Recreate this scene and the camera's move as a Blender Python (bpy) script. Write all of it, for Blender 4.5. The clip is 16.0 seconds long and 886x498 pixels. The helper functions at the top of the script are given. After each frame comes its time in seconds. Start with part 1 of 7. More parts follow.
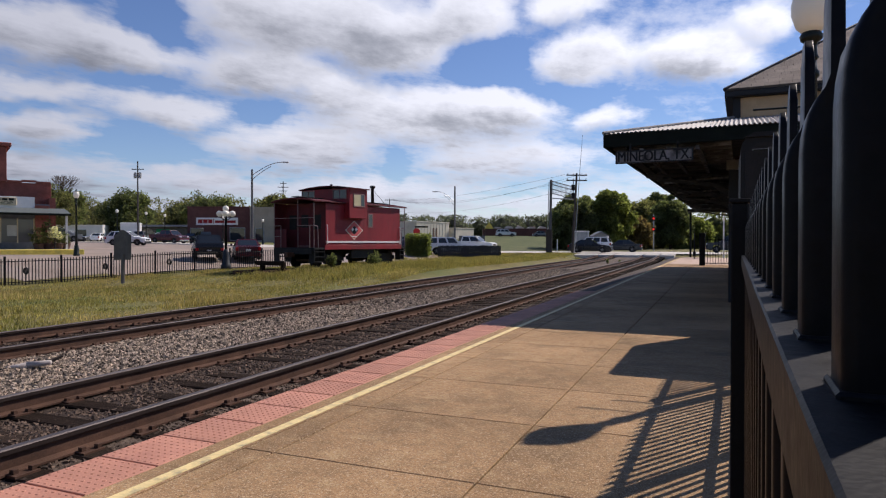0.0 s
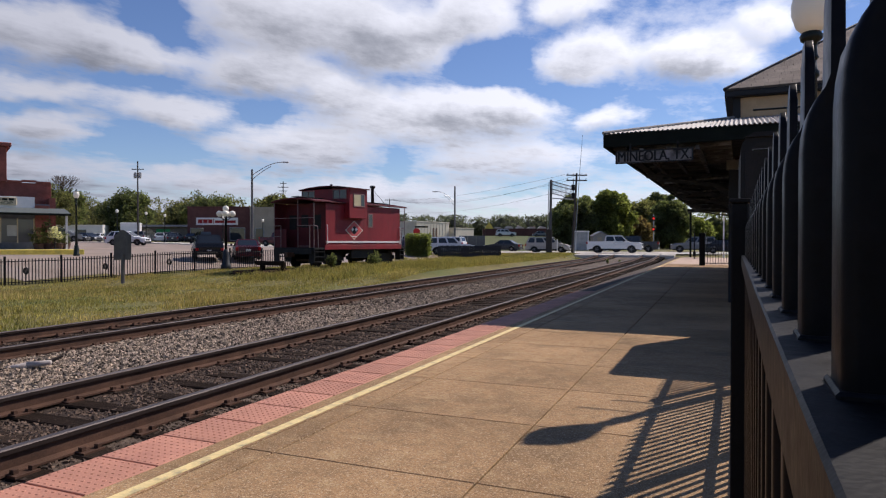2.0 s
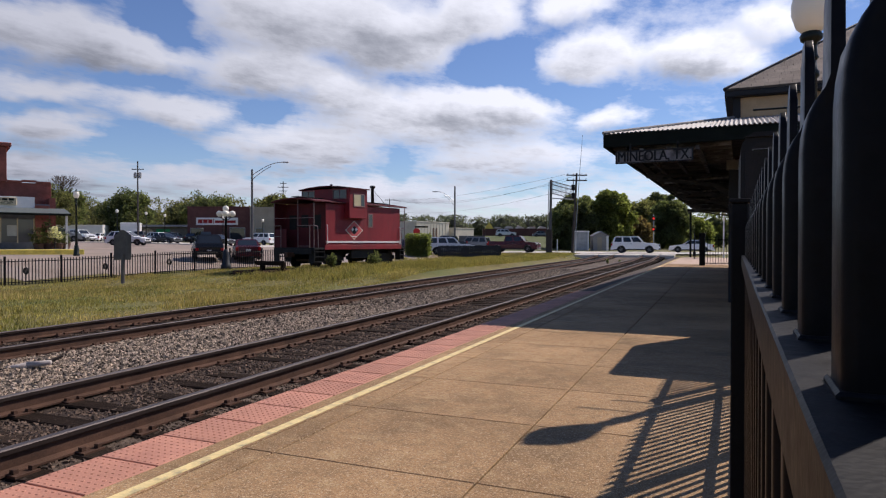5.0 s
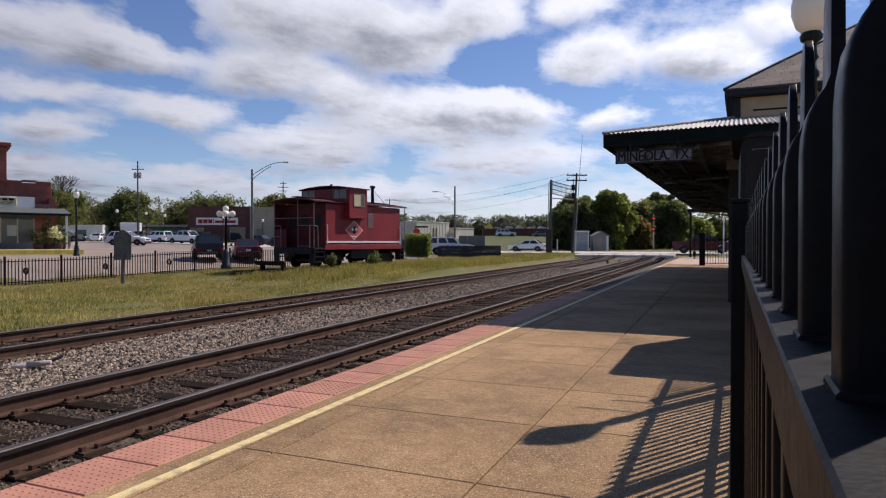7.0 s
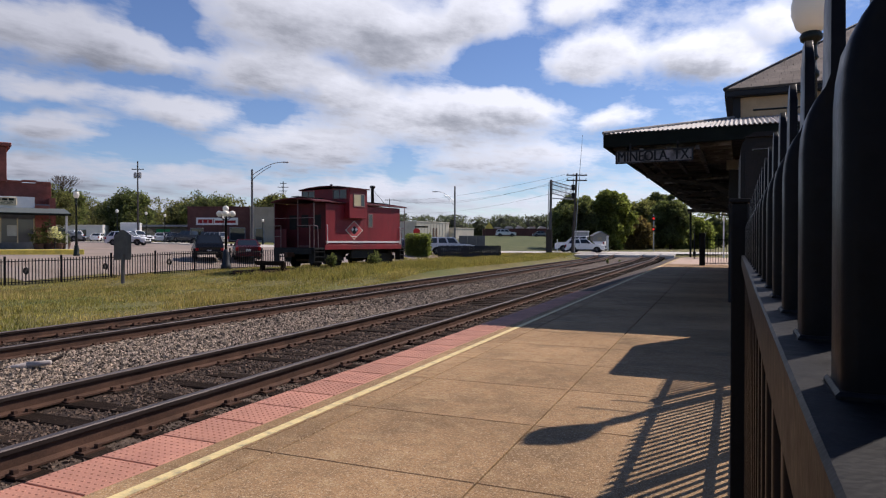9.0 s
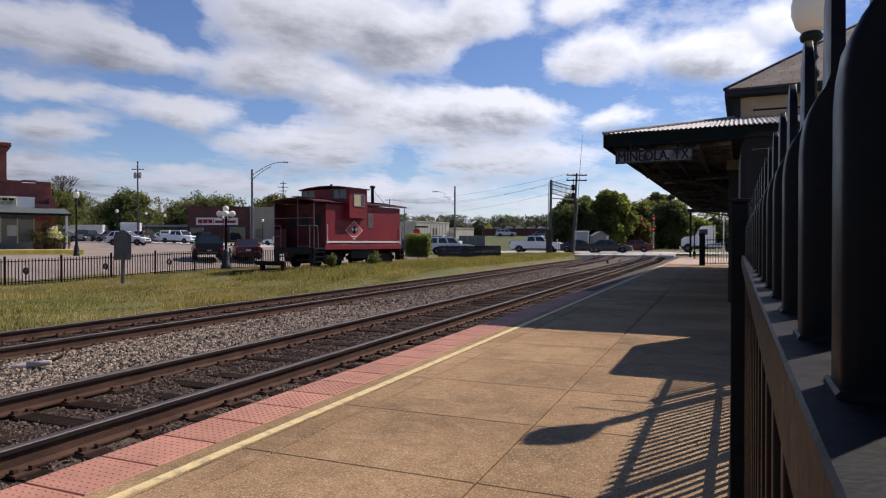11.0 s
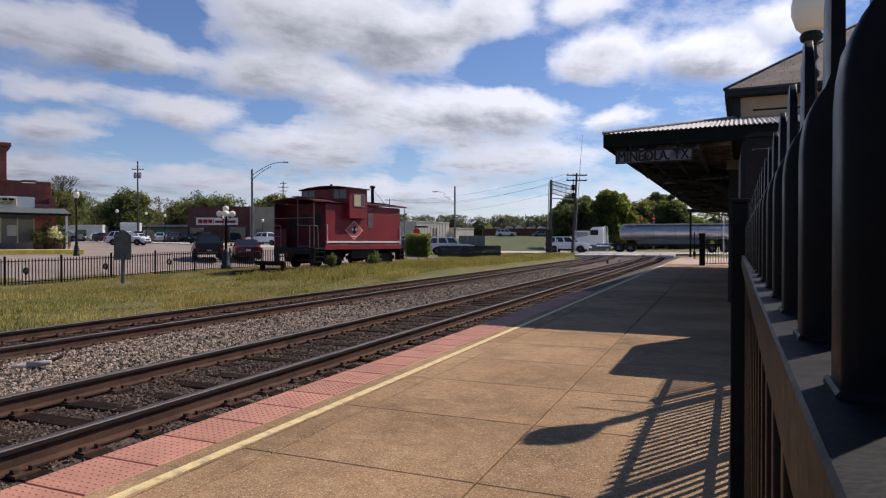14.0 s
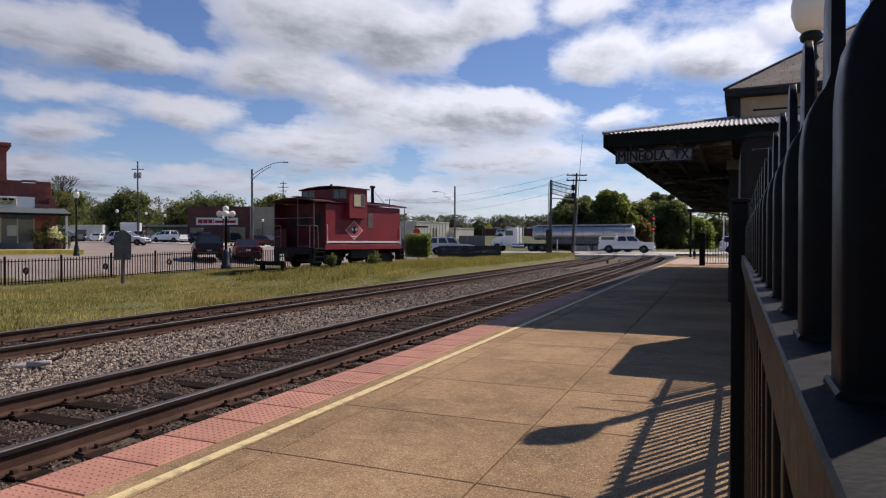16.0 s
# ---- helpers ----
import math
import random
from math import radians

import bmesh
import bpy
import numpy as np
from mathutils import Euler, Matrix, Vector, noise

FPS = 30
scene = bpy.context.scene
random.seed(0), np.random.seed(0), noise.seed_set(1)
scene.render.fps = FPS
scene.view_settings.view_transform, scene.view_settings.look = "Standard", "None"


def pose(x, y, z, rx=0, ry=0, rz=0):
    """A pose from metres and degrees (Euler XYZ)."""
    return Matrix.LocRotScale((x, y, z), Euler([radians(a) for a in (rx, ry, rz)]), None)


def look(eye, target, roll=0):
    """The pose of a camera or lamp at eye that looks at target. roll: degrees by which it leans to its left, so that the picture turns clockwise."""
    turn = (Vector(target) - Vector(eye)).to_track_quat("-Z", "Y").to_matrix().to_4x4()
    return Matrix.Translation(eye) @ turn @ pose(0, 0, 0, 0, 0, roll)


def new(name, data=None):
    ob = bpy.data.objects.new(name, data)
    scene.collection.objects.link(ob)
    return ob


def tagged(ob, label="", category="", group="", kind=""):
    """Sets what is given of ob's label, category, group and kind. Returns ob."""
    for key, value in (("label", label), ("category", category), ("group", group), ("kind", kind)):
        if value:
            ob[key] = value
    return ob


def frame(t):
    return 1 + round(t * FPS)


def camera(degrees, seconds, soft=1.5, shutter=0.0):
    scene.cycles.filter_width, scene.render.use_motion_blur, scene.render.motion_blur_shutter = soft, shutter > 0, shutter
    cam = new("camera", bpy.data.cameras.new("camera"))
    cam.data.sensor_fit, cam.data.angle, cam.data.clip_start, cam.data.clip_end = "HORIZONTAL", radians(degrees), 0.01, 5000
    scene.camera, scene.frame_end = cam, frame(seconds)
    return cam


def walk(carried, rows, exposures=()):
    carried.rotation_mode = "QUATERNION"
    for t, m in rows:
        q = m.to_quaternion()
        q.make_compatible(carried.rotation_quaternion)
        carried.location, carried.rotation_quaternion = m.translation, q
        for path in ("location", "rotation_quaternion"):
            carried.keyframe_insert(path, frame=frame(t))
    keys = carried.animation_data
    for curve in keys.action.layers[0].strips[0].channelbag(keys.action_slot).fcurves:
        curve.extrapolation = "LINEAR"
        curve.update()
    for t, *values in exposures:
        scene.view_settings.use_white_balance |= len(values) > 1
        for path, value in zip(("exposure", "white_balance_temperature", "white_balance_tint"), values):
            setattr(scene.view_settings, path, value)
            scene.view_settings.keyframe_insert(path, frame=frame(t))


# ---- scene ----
cam = camera(68.57, 16.0, soft=1.2)
EYE = (0.0, 0.0, 1.40)
YAW = 22.19
VIEW = pose(0, 0, 1.40, 89.45, 0, YAW)
walk(cam, [(0.0, VIEW), (16.0, VIEW)], exposures=[(0.0, 0.0, 6430, 17), (9.2, 0.0, 6430, 17), (11.3, -0.02, 6430, 17), (14.5, -0.06, 6430, 17), (16.0, -0.10, 6430, 17)])

# ---- daylight: high sun ahead and to the right, broken cloud ----
SUN_DIR = Vector((0.5145, 0.8275, 1.0)).normalized()
sun_data = bpy.data.lights.new("sun", "SUN")
sun_data.energy, sun_data.angle, sun_data.color = 4.75, radians(0.6), (1.0, 0.93, 0.82)
sun = new("sun", sun_data)
sun.matrix_world = look(SUN_DIR * 100, (0, 0, 0))

world = bpy.data.worlds.new("sky")
scene.world = world
world.use_nodes = True
wn = world.node_tree.nodes
sky = wn.new("ShaderNodeTexSky")
sky.sky_type, sky.sun_disc = "NISHITA", False
sky.sun_elevation = math.asin(SUN_DIR.z)
sky.sun_rotation = math.atan2(SUN_DIR.x, SUN_DIR.y)
sky.air_density, sky.dust_density, sky.ozone_density = 1.0, 0.08, 4.8
deeper = wn.new("ShaderNodeHueSaturation")
deeper.inputs["Value"].default_value = 0.93
deeper.inputs["Hue"].default_value, deeper.inputs["Saturation"].default_value = 0.508, 1.06
world.node_tree.links.new(sky.outputs[0], deeper.inputs["Color"])
world.node_tree.links.new(deeper.outputs[0], wn["Background"].inputs[0])
wn["Background"].inputs[1].default_value = 0.108


# ---- materials ----
def nodes_of(name):
    m = bpy.data.materials.new(name)
    m.use_nodes = True
    return m, m.node_tree.nodes, m.node_tree.links, m.node_tree.nodes["Principled BSDF"]


def noise_node(nt, links, coord, scale, detail=4.0, rough=0.6):
    n = nt.new("ShaderNodeTexNoise")
    n.inputs["Scale"].default_value, n.inputs["Detail"].default_value, n.inputs["Roughness"].default_value = scale, detail, rough
    links.new(coord, n.inputs["Vector"])
    return n


def ramp_node(nt, links, fac, stops):
    r = nt.new("ShaderNodeValToRGB")
    while len(r.color_ramp.elements) < len(stops):
        r.color_ramp.elements.new(0.5)
    for e, (p, c) in zip(r.color_ramp.elements, stops):
        e.position, e.color = p, (*c, 1)
    links.new(fac, r.inputs[0])
    return r


def shade(c, k):
    return tuple(min(1.0, v * k) for v in c)


def mix_node(nt, links, fac, a, b, mode="MIX"):
    m = nt.new("ShaderNodeMix")
    m.data_type, m.blend_type = "RGBA", mode
    for sock, v in ((m.inputs[0], fac), (m.inputs[6], a), (m.inputs[7], b)):
        if isinstance(v, (int, float)):
            sock.default_value = v
        elif isinstance(v, tuple):
            sock.default_value = (*v, 1)
        else:
            links.new(v, sock)
    return m.outputs[2]


def surface(name, base, rough=0.7, metal=0.0, var=0.2, scale=2.0, fine=45.0, bump=0.15, stain=None, stain_amt=0.5, stain_scale=0.8,
            spec=0.25, piece=0.0, stretch=(1, 1, 1), coat=0.0, island=0.0):
    """A worn everyday surface: two scales of mottling, optional stains, fine relief, and a shade of its own for each piece."""
    m, nt, links, p = nodes_of(name)
    tc = nt.new("ShaderNodeTexCoord")
    mp = nt.new("ShaderNodeMapping")
    mp.inputs["Scale"].default_value = stretch
    links.new(tc.outputs["Object"], mp.inputs[0])
    co = mp.outputs[0]
    if piece:
        oi = nt.new("ShaderNodeObjectInfo")
        add = nt.new("ShaderNodeVectorMath")
        add.operation = "MULTIPLY_ADD"
        links.new(oi.outputs["Random"], add.inputs[0])
        add.inputs[1].default_value = (37.0, 19.0, 11.0)
        links.new(co, add.inputs[2])
        co = add.outputs[0]
    big = noise_node(nt, links, co, scale)
    small = noise_node(nt, links, co, fine, 3.0, 0.7)
    col = ramp_node(nt, links, big.outputs[0], [(0.3, shade(base, 1 - var)), (0.7, shade(base, 1 + var))]).outputs[0]
    grain = ramp_node(nt, links, small.outputs[0], [(0.3, (1 - var,) * 3), (0.7, (1 + var * 0.6,) * 3)]).outputs[0]
    col = mix_node(nt, links, 1.0, col, grain, "MULTIPLY")
    if stain:
        st = noise_node(nt, links, co, stain_scale, 6.0, 0.65)
        f = ramp_node(nt, links, st.outputs[0], [(0.5, (0, 0, 0)), (0.68, (stain_amt,) * 3)]).outputs[0]
        col = mix_node(nt, links, f, col, stain)
    if piece:
        r = ramp_node(nt, links, oi.outputs["Random"], [(0.0, (1 - piece,) * 3), (1.0, (1 + piece,) * 3)]).outputs[0]
        col = mix_node(nt, links, 1.0, col, r, "MULTIPLY")
    if island:
        g = nt.new("ShaderNodeNewGeometry")
        r = ramp_node(nt, links, g.outputs["Random Per Island"], [(0.0, (1 - island,) * 3), (1.0, (1 + island,) * 3)]).outputs[0]
        col = mix_node(nt, links, 1.0, col, r, "MULTIPLY")
    links.new(col, p.inputs["Base Color"])
    rr = nt.new("ShaderNodeMapRange")
    rr.inputs[3].default_value, rr.inputs[4].default_value = max(0.03, rough - 0.12), min(1.0, rough + 0.12)
    links.new(small.outputs[0], rr.inputs[0])
    links.new(rr.outputs[0], p.inputs["Roughness"])
    p.inputs["Metallic"].default_value = metal
    p.inputs["Specular IOR Level"].default_value = spec
    p.inputs["Coat Weight"].default_value = coat
    if bump:
        b = nt.new("ShaderNodeBump")
        b.inputs["Strength"].default_value, b.inputs["Distance"].default_value = bump, 0.02
        links.new(small.outputs[0], b.inputs["Height"])
        links.new(b.outputs[0], p.inputs["Normal"])
    return m


def glow(name, color, strength, base=None):
    m, nt, links, p = nodes_of(name)
    p.inputs["Base Color"].default_value = (*(base or color), 1)
    p.inputs["Emission Color"].default_value = (*color, 1)
    p.inputs["Emission Strength"].default_value = strength
    p.inputs["Roughness"].default_value = 0.3
    return m


def dark_glass(name, tint=(0.02, 0.025, 0.03), rough=0.06):
    m, nt, links, p = nodes_of(name)
    p.inputs["Base Color"].default_value = (*tint, 1)
    p.inputs["Roughness"].default_value = rough
    p.inputs["Specular IOR Level"].default_value = 0.6
    return m


def two_tone(name, a, b, scale, rough=0.9, bump=0.4, fine=30.0, third=None, third_scale=0.15):
    """Ground covers: two colours mixed in patches, a third in wide drifts."""
    m, nt, links, p = nodes_of(name)
    tc = nt.new("ShaderNodeTexCoord")
    co = tc.outputs["Object"]
    n1, n2 = noise_node(nt, links, co, scale, 5.0, 0.65), noise_node(nt, links, co, fine, 3.0, 0.7)
    col = mix_node(nt, links, ramp_node(nt, links, n1.outputs[0], [(0.38, (0, 0, 0)), (0.62, (1, 1, 1))]).outputs[0], a, b)
    if third:
        n3 = noise_node(nt, links, co, third_scale, 4.0, 0.6)
        col = mix_node(nt, links, ramp_node(nt, links, n3.outputs[0], [(0.45, (0, 0, 0)), (0.65, (0.8,) * 3)]).outputs[0], col, third)
    col = mix_node(nt, links, 1.0, col, ramp_node(nt, links, n2.outputs[0], [(0.3, (0.7,) * 3), (0.7, (1.2,) * 3)]).outputs[0], "MULTIPLY")
    links.new(col, p.inputs["Base Color"])
    p.inputs["Roughness"].default_value = rough
    p.inputs["Specular IOR Level"].default_value = 0.2
    bn = nt.new("ShaderNodeBump")
    bn.inputs["Strength"].default_value, bn.inputs["Distance"].default_value = bump, 0.05
    links.new(n2.outputs[0], bn.inputs["Height"])
    links.new(bn.outputs[0], p.inputs["Normal"])
    return m


def leafy(name, base, see_through=0.68, island=0.45, patch=None):
    """Thin leaves that let some of the sun through."""
    m = surface(name, base, 0.7, var=0.25, scale=0.3, fine=8, bump=0, island=island, spec=0.2, stain=patch, stain_amt=0.85, stain_scale=0.9)
    nt, links = m.node_tree.nodes, m.node_tree.links
    p = nt["Principled BSDF"]
    t, mx = nt.new("ShaderNodeBsdfTranslucent"), nt.new("ShaderNodeMixShader")
    src = p.inputs["Base Color"].links[0].from_socket
    links.new(mix_node(nt, links, 1.0, src, (1.45, 1.55, 0.85), "MULTIPLY"), t.inputs[0])
    mx.inputs[0].default_value = see_through
    links.new(p.outputs[0], mx.inputs[1])
    links.new(t.outputs[0], mx.inputs[2])
    links.new(mx.outputs[0], nt["Material Output"].inputs[0])
    return m


CONCRETE = surface("platform_concrete", (0.335, 0.202, 0.100), 0.85, var=0.18, scale=0.7, fine=30, bump=0.14, stain=(0.145, 0.092, 0.049), stain_amt=0.75, stain_scale=1.1, piece=0.10, spec=0.10)


def exposed_aggregate(m):
    """Pale and dark pebbles showing in a worn concrete face."""
    nt, links = m.node_tree.nodes, m.node_tree.links
    p = nt["Principled BSDF"]
    tc = nt.new("ShaderNodeTexCoord")
    src = p.inputs["Base Color"].links[0].from_socket
    for scale, lo, hi, tone in ((11.0, 0.50, 0.72, (0.20, 0.125, 0.062)), (5.0, 0.52, 0.75, (0.40, 0.27, 0.14)), (42.0, 0.58, 0.68, (0.52, 0.39, 0.26)), (95.0, 0.56, 0.66, (0.58, 0.45, 0.29)), (70.0, 0.56, 0.66, (0.085, 0.055, 0.034)), (24.0, 0.55, 0.75, (0.19, 0.125, 0.075))):
        n = noise_node(nt, links, tc.outputs["Object"], scale, 2.0, 0.6)
        src = mix_node(nt, links, ramp_node(nt, links, n.outputs[0], [(lo, (0, 0, 0)), (hi, (0.75,) * 3)]).outputs[0], src, tone)
    # broad drifts of grime that run on over the joints
    g = nt.new("ShaderNodeNewGeometry")
    drift_noise = noise_node(nt, links, g.outputs["Position"], 0.33, 5.0, 0.6)
    src = mix_node(nt, links, 1.0, src, ramp_node(nt, links, drift_noise.outputs[0], [(0.36, (0.84, 0.83, 0.82)), (0.62, (1.22, 1.22, 1.22))]).outputs[0], "MULTIPLY")
    links.new(src, p.inputs["Base Color"])


exposed_aggregate(CONCRETE)
CONCRETE_EDGE = surface("old_concrete", (0.22, 0.18, 0.14), 0.9, var=0.25, stain=(0.08, 0.06, 0.05))
TACTILE = surface("brick_red_tactile", (0.49, 0.228, 0.153), 0.7, var=0.15, scale=3, fine=90, bump=0.1, stain=(0.3, 0.13, 0.1), piece=0.12)
YELLOW = surface("worn_yellow_paint", (0.74, 0.58, 0.27), 0.6, var=0.15, scale=6, stain=(0.35, 0.28, 0.17), stain_amt=0.9, stain_scale=9)
RUST = surface("rusted_steel", (0.098, 0.052, 0.034), 0.75, metal=0.25, var=0.3, scale=3, fine=80, bump=0.3, stain=(0.05, 0.03, 0.022))
# dark greasy steel, with the rail head's side shadow put into the colour
HEADSIDE = surface("dark_shaded_rail_head", (0.035, 0.023, 0.019), 0.7, metal=0.3, var=0.25, scale=3, fine=60, bump=0.15)
RAILTOP = surface("polished_rail", (0.105, 0.088, 0.084), 0.62, metal=0.6, var=0.12, scale=1, fine=40, bump=0.03, stretch=(6, 0.3, 6))
SLEEPER = surface("creosoted_timber", (0.027, 0.018, 0.013), 0.9, var=0.35, scale=5, fine=40, bump=0.5, piece=0.3, stretch=(0.4, 3, 3), spec=0.05, stain=(0.05, 0.034, 0.024))
BALLAST = two_tone("ballast_bed", (0.085, 0.062, 0.047), (0.175, 0.135, 0.105), 14, bump=0.8, fine=24, third=(0.10, 0.07, 0.05), third_scale=0.5)
BALLAST_OILY = two_tone("oily_ballast_bed", (0.04, 0.027, 0.02), (0.075, 0.052, 0.038), 14, bump=0.8, fine=24, third=(0.05, 0.034, 0.025), third_scale=0.5)
STONE = surface("ballast_stone", (0.275, 0.212, 0.155), 0.9, var=0.25, scale=8, fine=60, bump=0.2, island=0.95)
STONE_DARK = surface("oily_stone", (0.105, 0.071, 0.05), 0.9, var=0.25, scale=8, fine=60, bump=0.2, island=0.75)
GRASSGROUND = two_tone("rough_grass", (0.155, 0.135, 0.048), (0.205, 0.17, 0.066), 1.2, bump=0.7, fine=18, third=(0.12, 0.14, 0.042), third_scale=0.12)
ASPHALT = surface("asphalt", (0.30, 0.237, 0.195), 0.9, var=0.18, scale=0.4, fine=40, bump=0.3, stain=(0.25, 0.22, 0.195), stain_scale=0.2)
ROADCONC = surface("pale_road", (0.58, 0.53, 0.47), 0.85, var=0.15, scale=0.5, fine=25, bump=0.2, stain=(0.42, 0.37, 0.32), stain_scale=0.4)
IRON = surface("black_painted_iron", (0.006, 0.006, 0.0075), 0.40, var=0.3, scale=12, fine=120, bump=0.03, spec=0.09)
IRON_WORN = surface("worn_black_iron", (0.0056, 0.0054, 0.0062), 0.48, var=0.35, scale=9, fine=90, bump=0.05, stain=(0.012, 0.011, 0.012), stain_amt=0.5, stain_scale=22, spec=0.11)
GREEN_DARK = surface("dark_green_paint", (0.009, 0.012, 0.0095), 0.7, var=0.25, scale=3, spec=0.1)
RED = surface("caboose_red", (0.235, 0.016, 0.022), 0.55, var=0.16, scale=1.2, fine=30, bump=0.05, stain=(0.13, 0.022, 0.022), stain_amt=0.7, stain_scale=0.9, spec=0.3, stretch=(1, 1, 0.45))
# dull roof red, also used to darken the caboose end as if shaded
RED_DARK = surface("dark_red_roof_shaded_end", (0.095, 0.014, 0.018), 0.7, var=0.25, scale=1.5, stain=(0.06, 0.02, 0.02))
BLACK = surface("grimy_black", (0.018, 0.017, 0.017), 0.7, var=0.3)
WHITE = surface("white_paint", (0.75, 0.73, 0.70), 0.5, var=0.06, scale=2)
CREAM = surface("cream_paint", (0.62, 0.52, 0.34), 0.7, var=0.1)
GREY = surface("grey_metal", (0.32, 0.32, 0.33), 0.5, metal=0.4, var=0.12)
GLASS = dark_glass("window_glass")
WOODPOLE = surface("weathered_pole", (0.065, 0.055, 0.05), 0.9, var=0.25, stretch=(8, 8, 0.5))
GALV = surface("galvanised", (0.36, 0.37, 0.38), 0.5, metal=0.6, var=0.12)


# ---- shapes ----
def smooth(a, b, x):
    t = min(1.0, max(0.0, (x - a) / (b - a)))
    return t * t * (3 - 2 * t)


def add_box(bm, lo, hi, bevel=0.0, m=None):
    c = [(a + b) / 2 for a, b in zip(lo, hi)]
    r = bmesh.ops.create_cube(bm, size=1.0, matrix=Matrix.Translation(c) @ Matrix.Diagonal((*[b - a for a, b in zip(lo, hi)], 1)))
    if bevel:
        es = {e for v in r["verts"] for e in v.link_edges}
        out = bmesh.ops.bevel(bm, geom=list(es), offset=bevel, segments=1, affect="EDGES")
        r["verts"] = list({v for f in out["faces"] for v in f.verts} | {v for v in r["verts"] if v.is_valid})
    if m is not None:
        vs = set(r["verts"])
        stack = list(vs)
        while stack:
            v = stack.pop()
            for e in v.link_edges:
                w = e.other_vert(v)
                if w not in vs:
                    vs.add(w), stack.append(w)
        bmesh.ops.transform(bm, matrix=m, verts=list(vs))
    return bm


def box(lo, hi, bevel=0.0):
    return add_box(bmesh.new(), lo, hi, bevel)


def add_tube(bm, a, b, r1, r2=None, sides=10, caps=True):
    a, b = Vector(a), Vector(b)
    d = b - a
    m = Matrix.Translation((a + b) / 2) @ d.to_track_quat("Z", "Y").to_matrix().to_4x4()
    bmesh.ops.create_cone(bm, cap_ends=caps, segments=sides, radius1=r1, radius2=r1 if r2 is None else r2, depth=d.length, matrix=m)
    return bm


def tube(a, b, r1, r2=None, sides=10):
    return add_tube(bmesh.new(), a, b, r1, r2, sides)


def add_turned(bm, profile, centre=(0, 0), sides=16):
    """A turned form: rings of (radius, z) round a vertical axis."""
    rings = []
    for r, z in profile:
        rings.append([bm.verts.new((centre[0] + r * math.cos(k * math.tau / sides), centre[1] + r * math.sin(k * math.tau / sides), z)) for k in range(sides)])
    for p, q in zip(rings, rings[1:]):
        for k in range(sides):
            bm.faces.new((p[k], p[(k + 1) % sides], q[(k + 1) % sides], q[k]))
    bm.faces.new(rings[0][::-1])
    bm.faces.new(rings[-1])
    return bm


def turned(profile, centre=(0, 0), sides=16):
    return add_turned(bmesh.new(), profile, centre, sides)


def add_prism(bm, outline, lo, hi, axis="y"):
    """An outline in two axes drawn out along the third, from lo to hi."""
    def at(u, v, w):
        return {"y": (u, w, v), "x": (w, u, v), "z": (u, v, w)}[axis]
    a = [bm.verts.new(at(u, v, lo)) for u, v in outline]
    b = [bm.verts.new(at(u, v, hi)) for u, v in outline]
    n = len(outline)
    bm.faces.new(a), bm.faces.new(b[::-1])
    for k in range(n):
        bm.faces.new((a[k], b[k], b[(k + 1) % n], a[(k + 1) % n]))
    bmesh.ops.recalc_face_normals(bm, faces=bm.faces)
    return bm


def prism(outline, lo, hi, axis="y"):
    return add_prism(bmesh.new(), outline, lo, hi, axis)


def mesh_of(name, bm, material, smooth_faces=False):
    me = bpy.data.meshes.new(name)
    bm.to_mesh(me)
    bm.free()
    me.materials.append(material)
    if smooth_faces:
        me.shade_smooth()
    return me


def part(name, bm, material, parent, label="", smooth_faces=False):
    ob = new(name, mesh_of(name, bm, material, smooth_faces))
    ob.parent = parent
    if label:
        tagged(ob, label)
    return ob


def thing(name, m, label, category, group="", kind=""):
    ob = new(name)
    ob.matrix_basis = m
    return tagged(ob, label, category, group, kind)


def solid(name, bm, material, label, category, kind="", m=None, group="", smooth_faces=False):
    ob = new(name, mesh_of(name, bm, material, smooth_faces))
    if m is not None:
        ob.matrix_basis = m
    return tagged(ob, label, category, group, kind)


def piece(name, me, parent, m):
    ob = new(name, me)
    ob.parent = parent
    ob.matrix_basis = m
    return ob


# ---- the lie of the land ----
def track_z(y):
    return 0.28 * smooth(55, 73, y)


def road_z(x):
    return float(np.interp(x, (-400, -120, -76, -48, -26, 0, 300), (2.6, 1.9, 1.4, 0.75, 0.31, 0.29, 0.29)))


def behind_fence(x, y):
    return (x + 29.4) * -0.977 + (y - 19.7) * 0.21


def land(x, y):
    s = behind_fence(x, y)
    z = float(np.interp(s, (-20, -8, -3, 0, 1.5, 6, 18, 46, 110, 400), (-0.34, -0.46, -0.60, -0.55, -0.34, 0.27, 0.62, 1.35, 2.0, 3.2)))
    z += 0.45 * smooth(20, 31, y) * smooth(3, -2, s)
    if x > -12.5:
        z = -0.4 + track_z(y)
    if x > 16:
        z = -0.1
    k = smooth(50, 70, y) if x < -12.6 or y > 83 else 0.0
    z = z * (1 - k) + max(z, 0.25) * k
    z += 1.75 * smooth(95, 165, y) * smooth(-20, -30, x)
    k = smooth(14, 6, abs(y - 76.2)) if x < -12.8 or x > 0 else smooth(8.5, 7.0, abs(y - 76.2))
    return z * (1 - k) + (road_z(x) - 0.05) * k


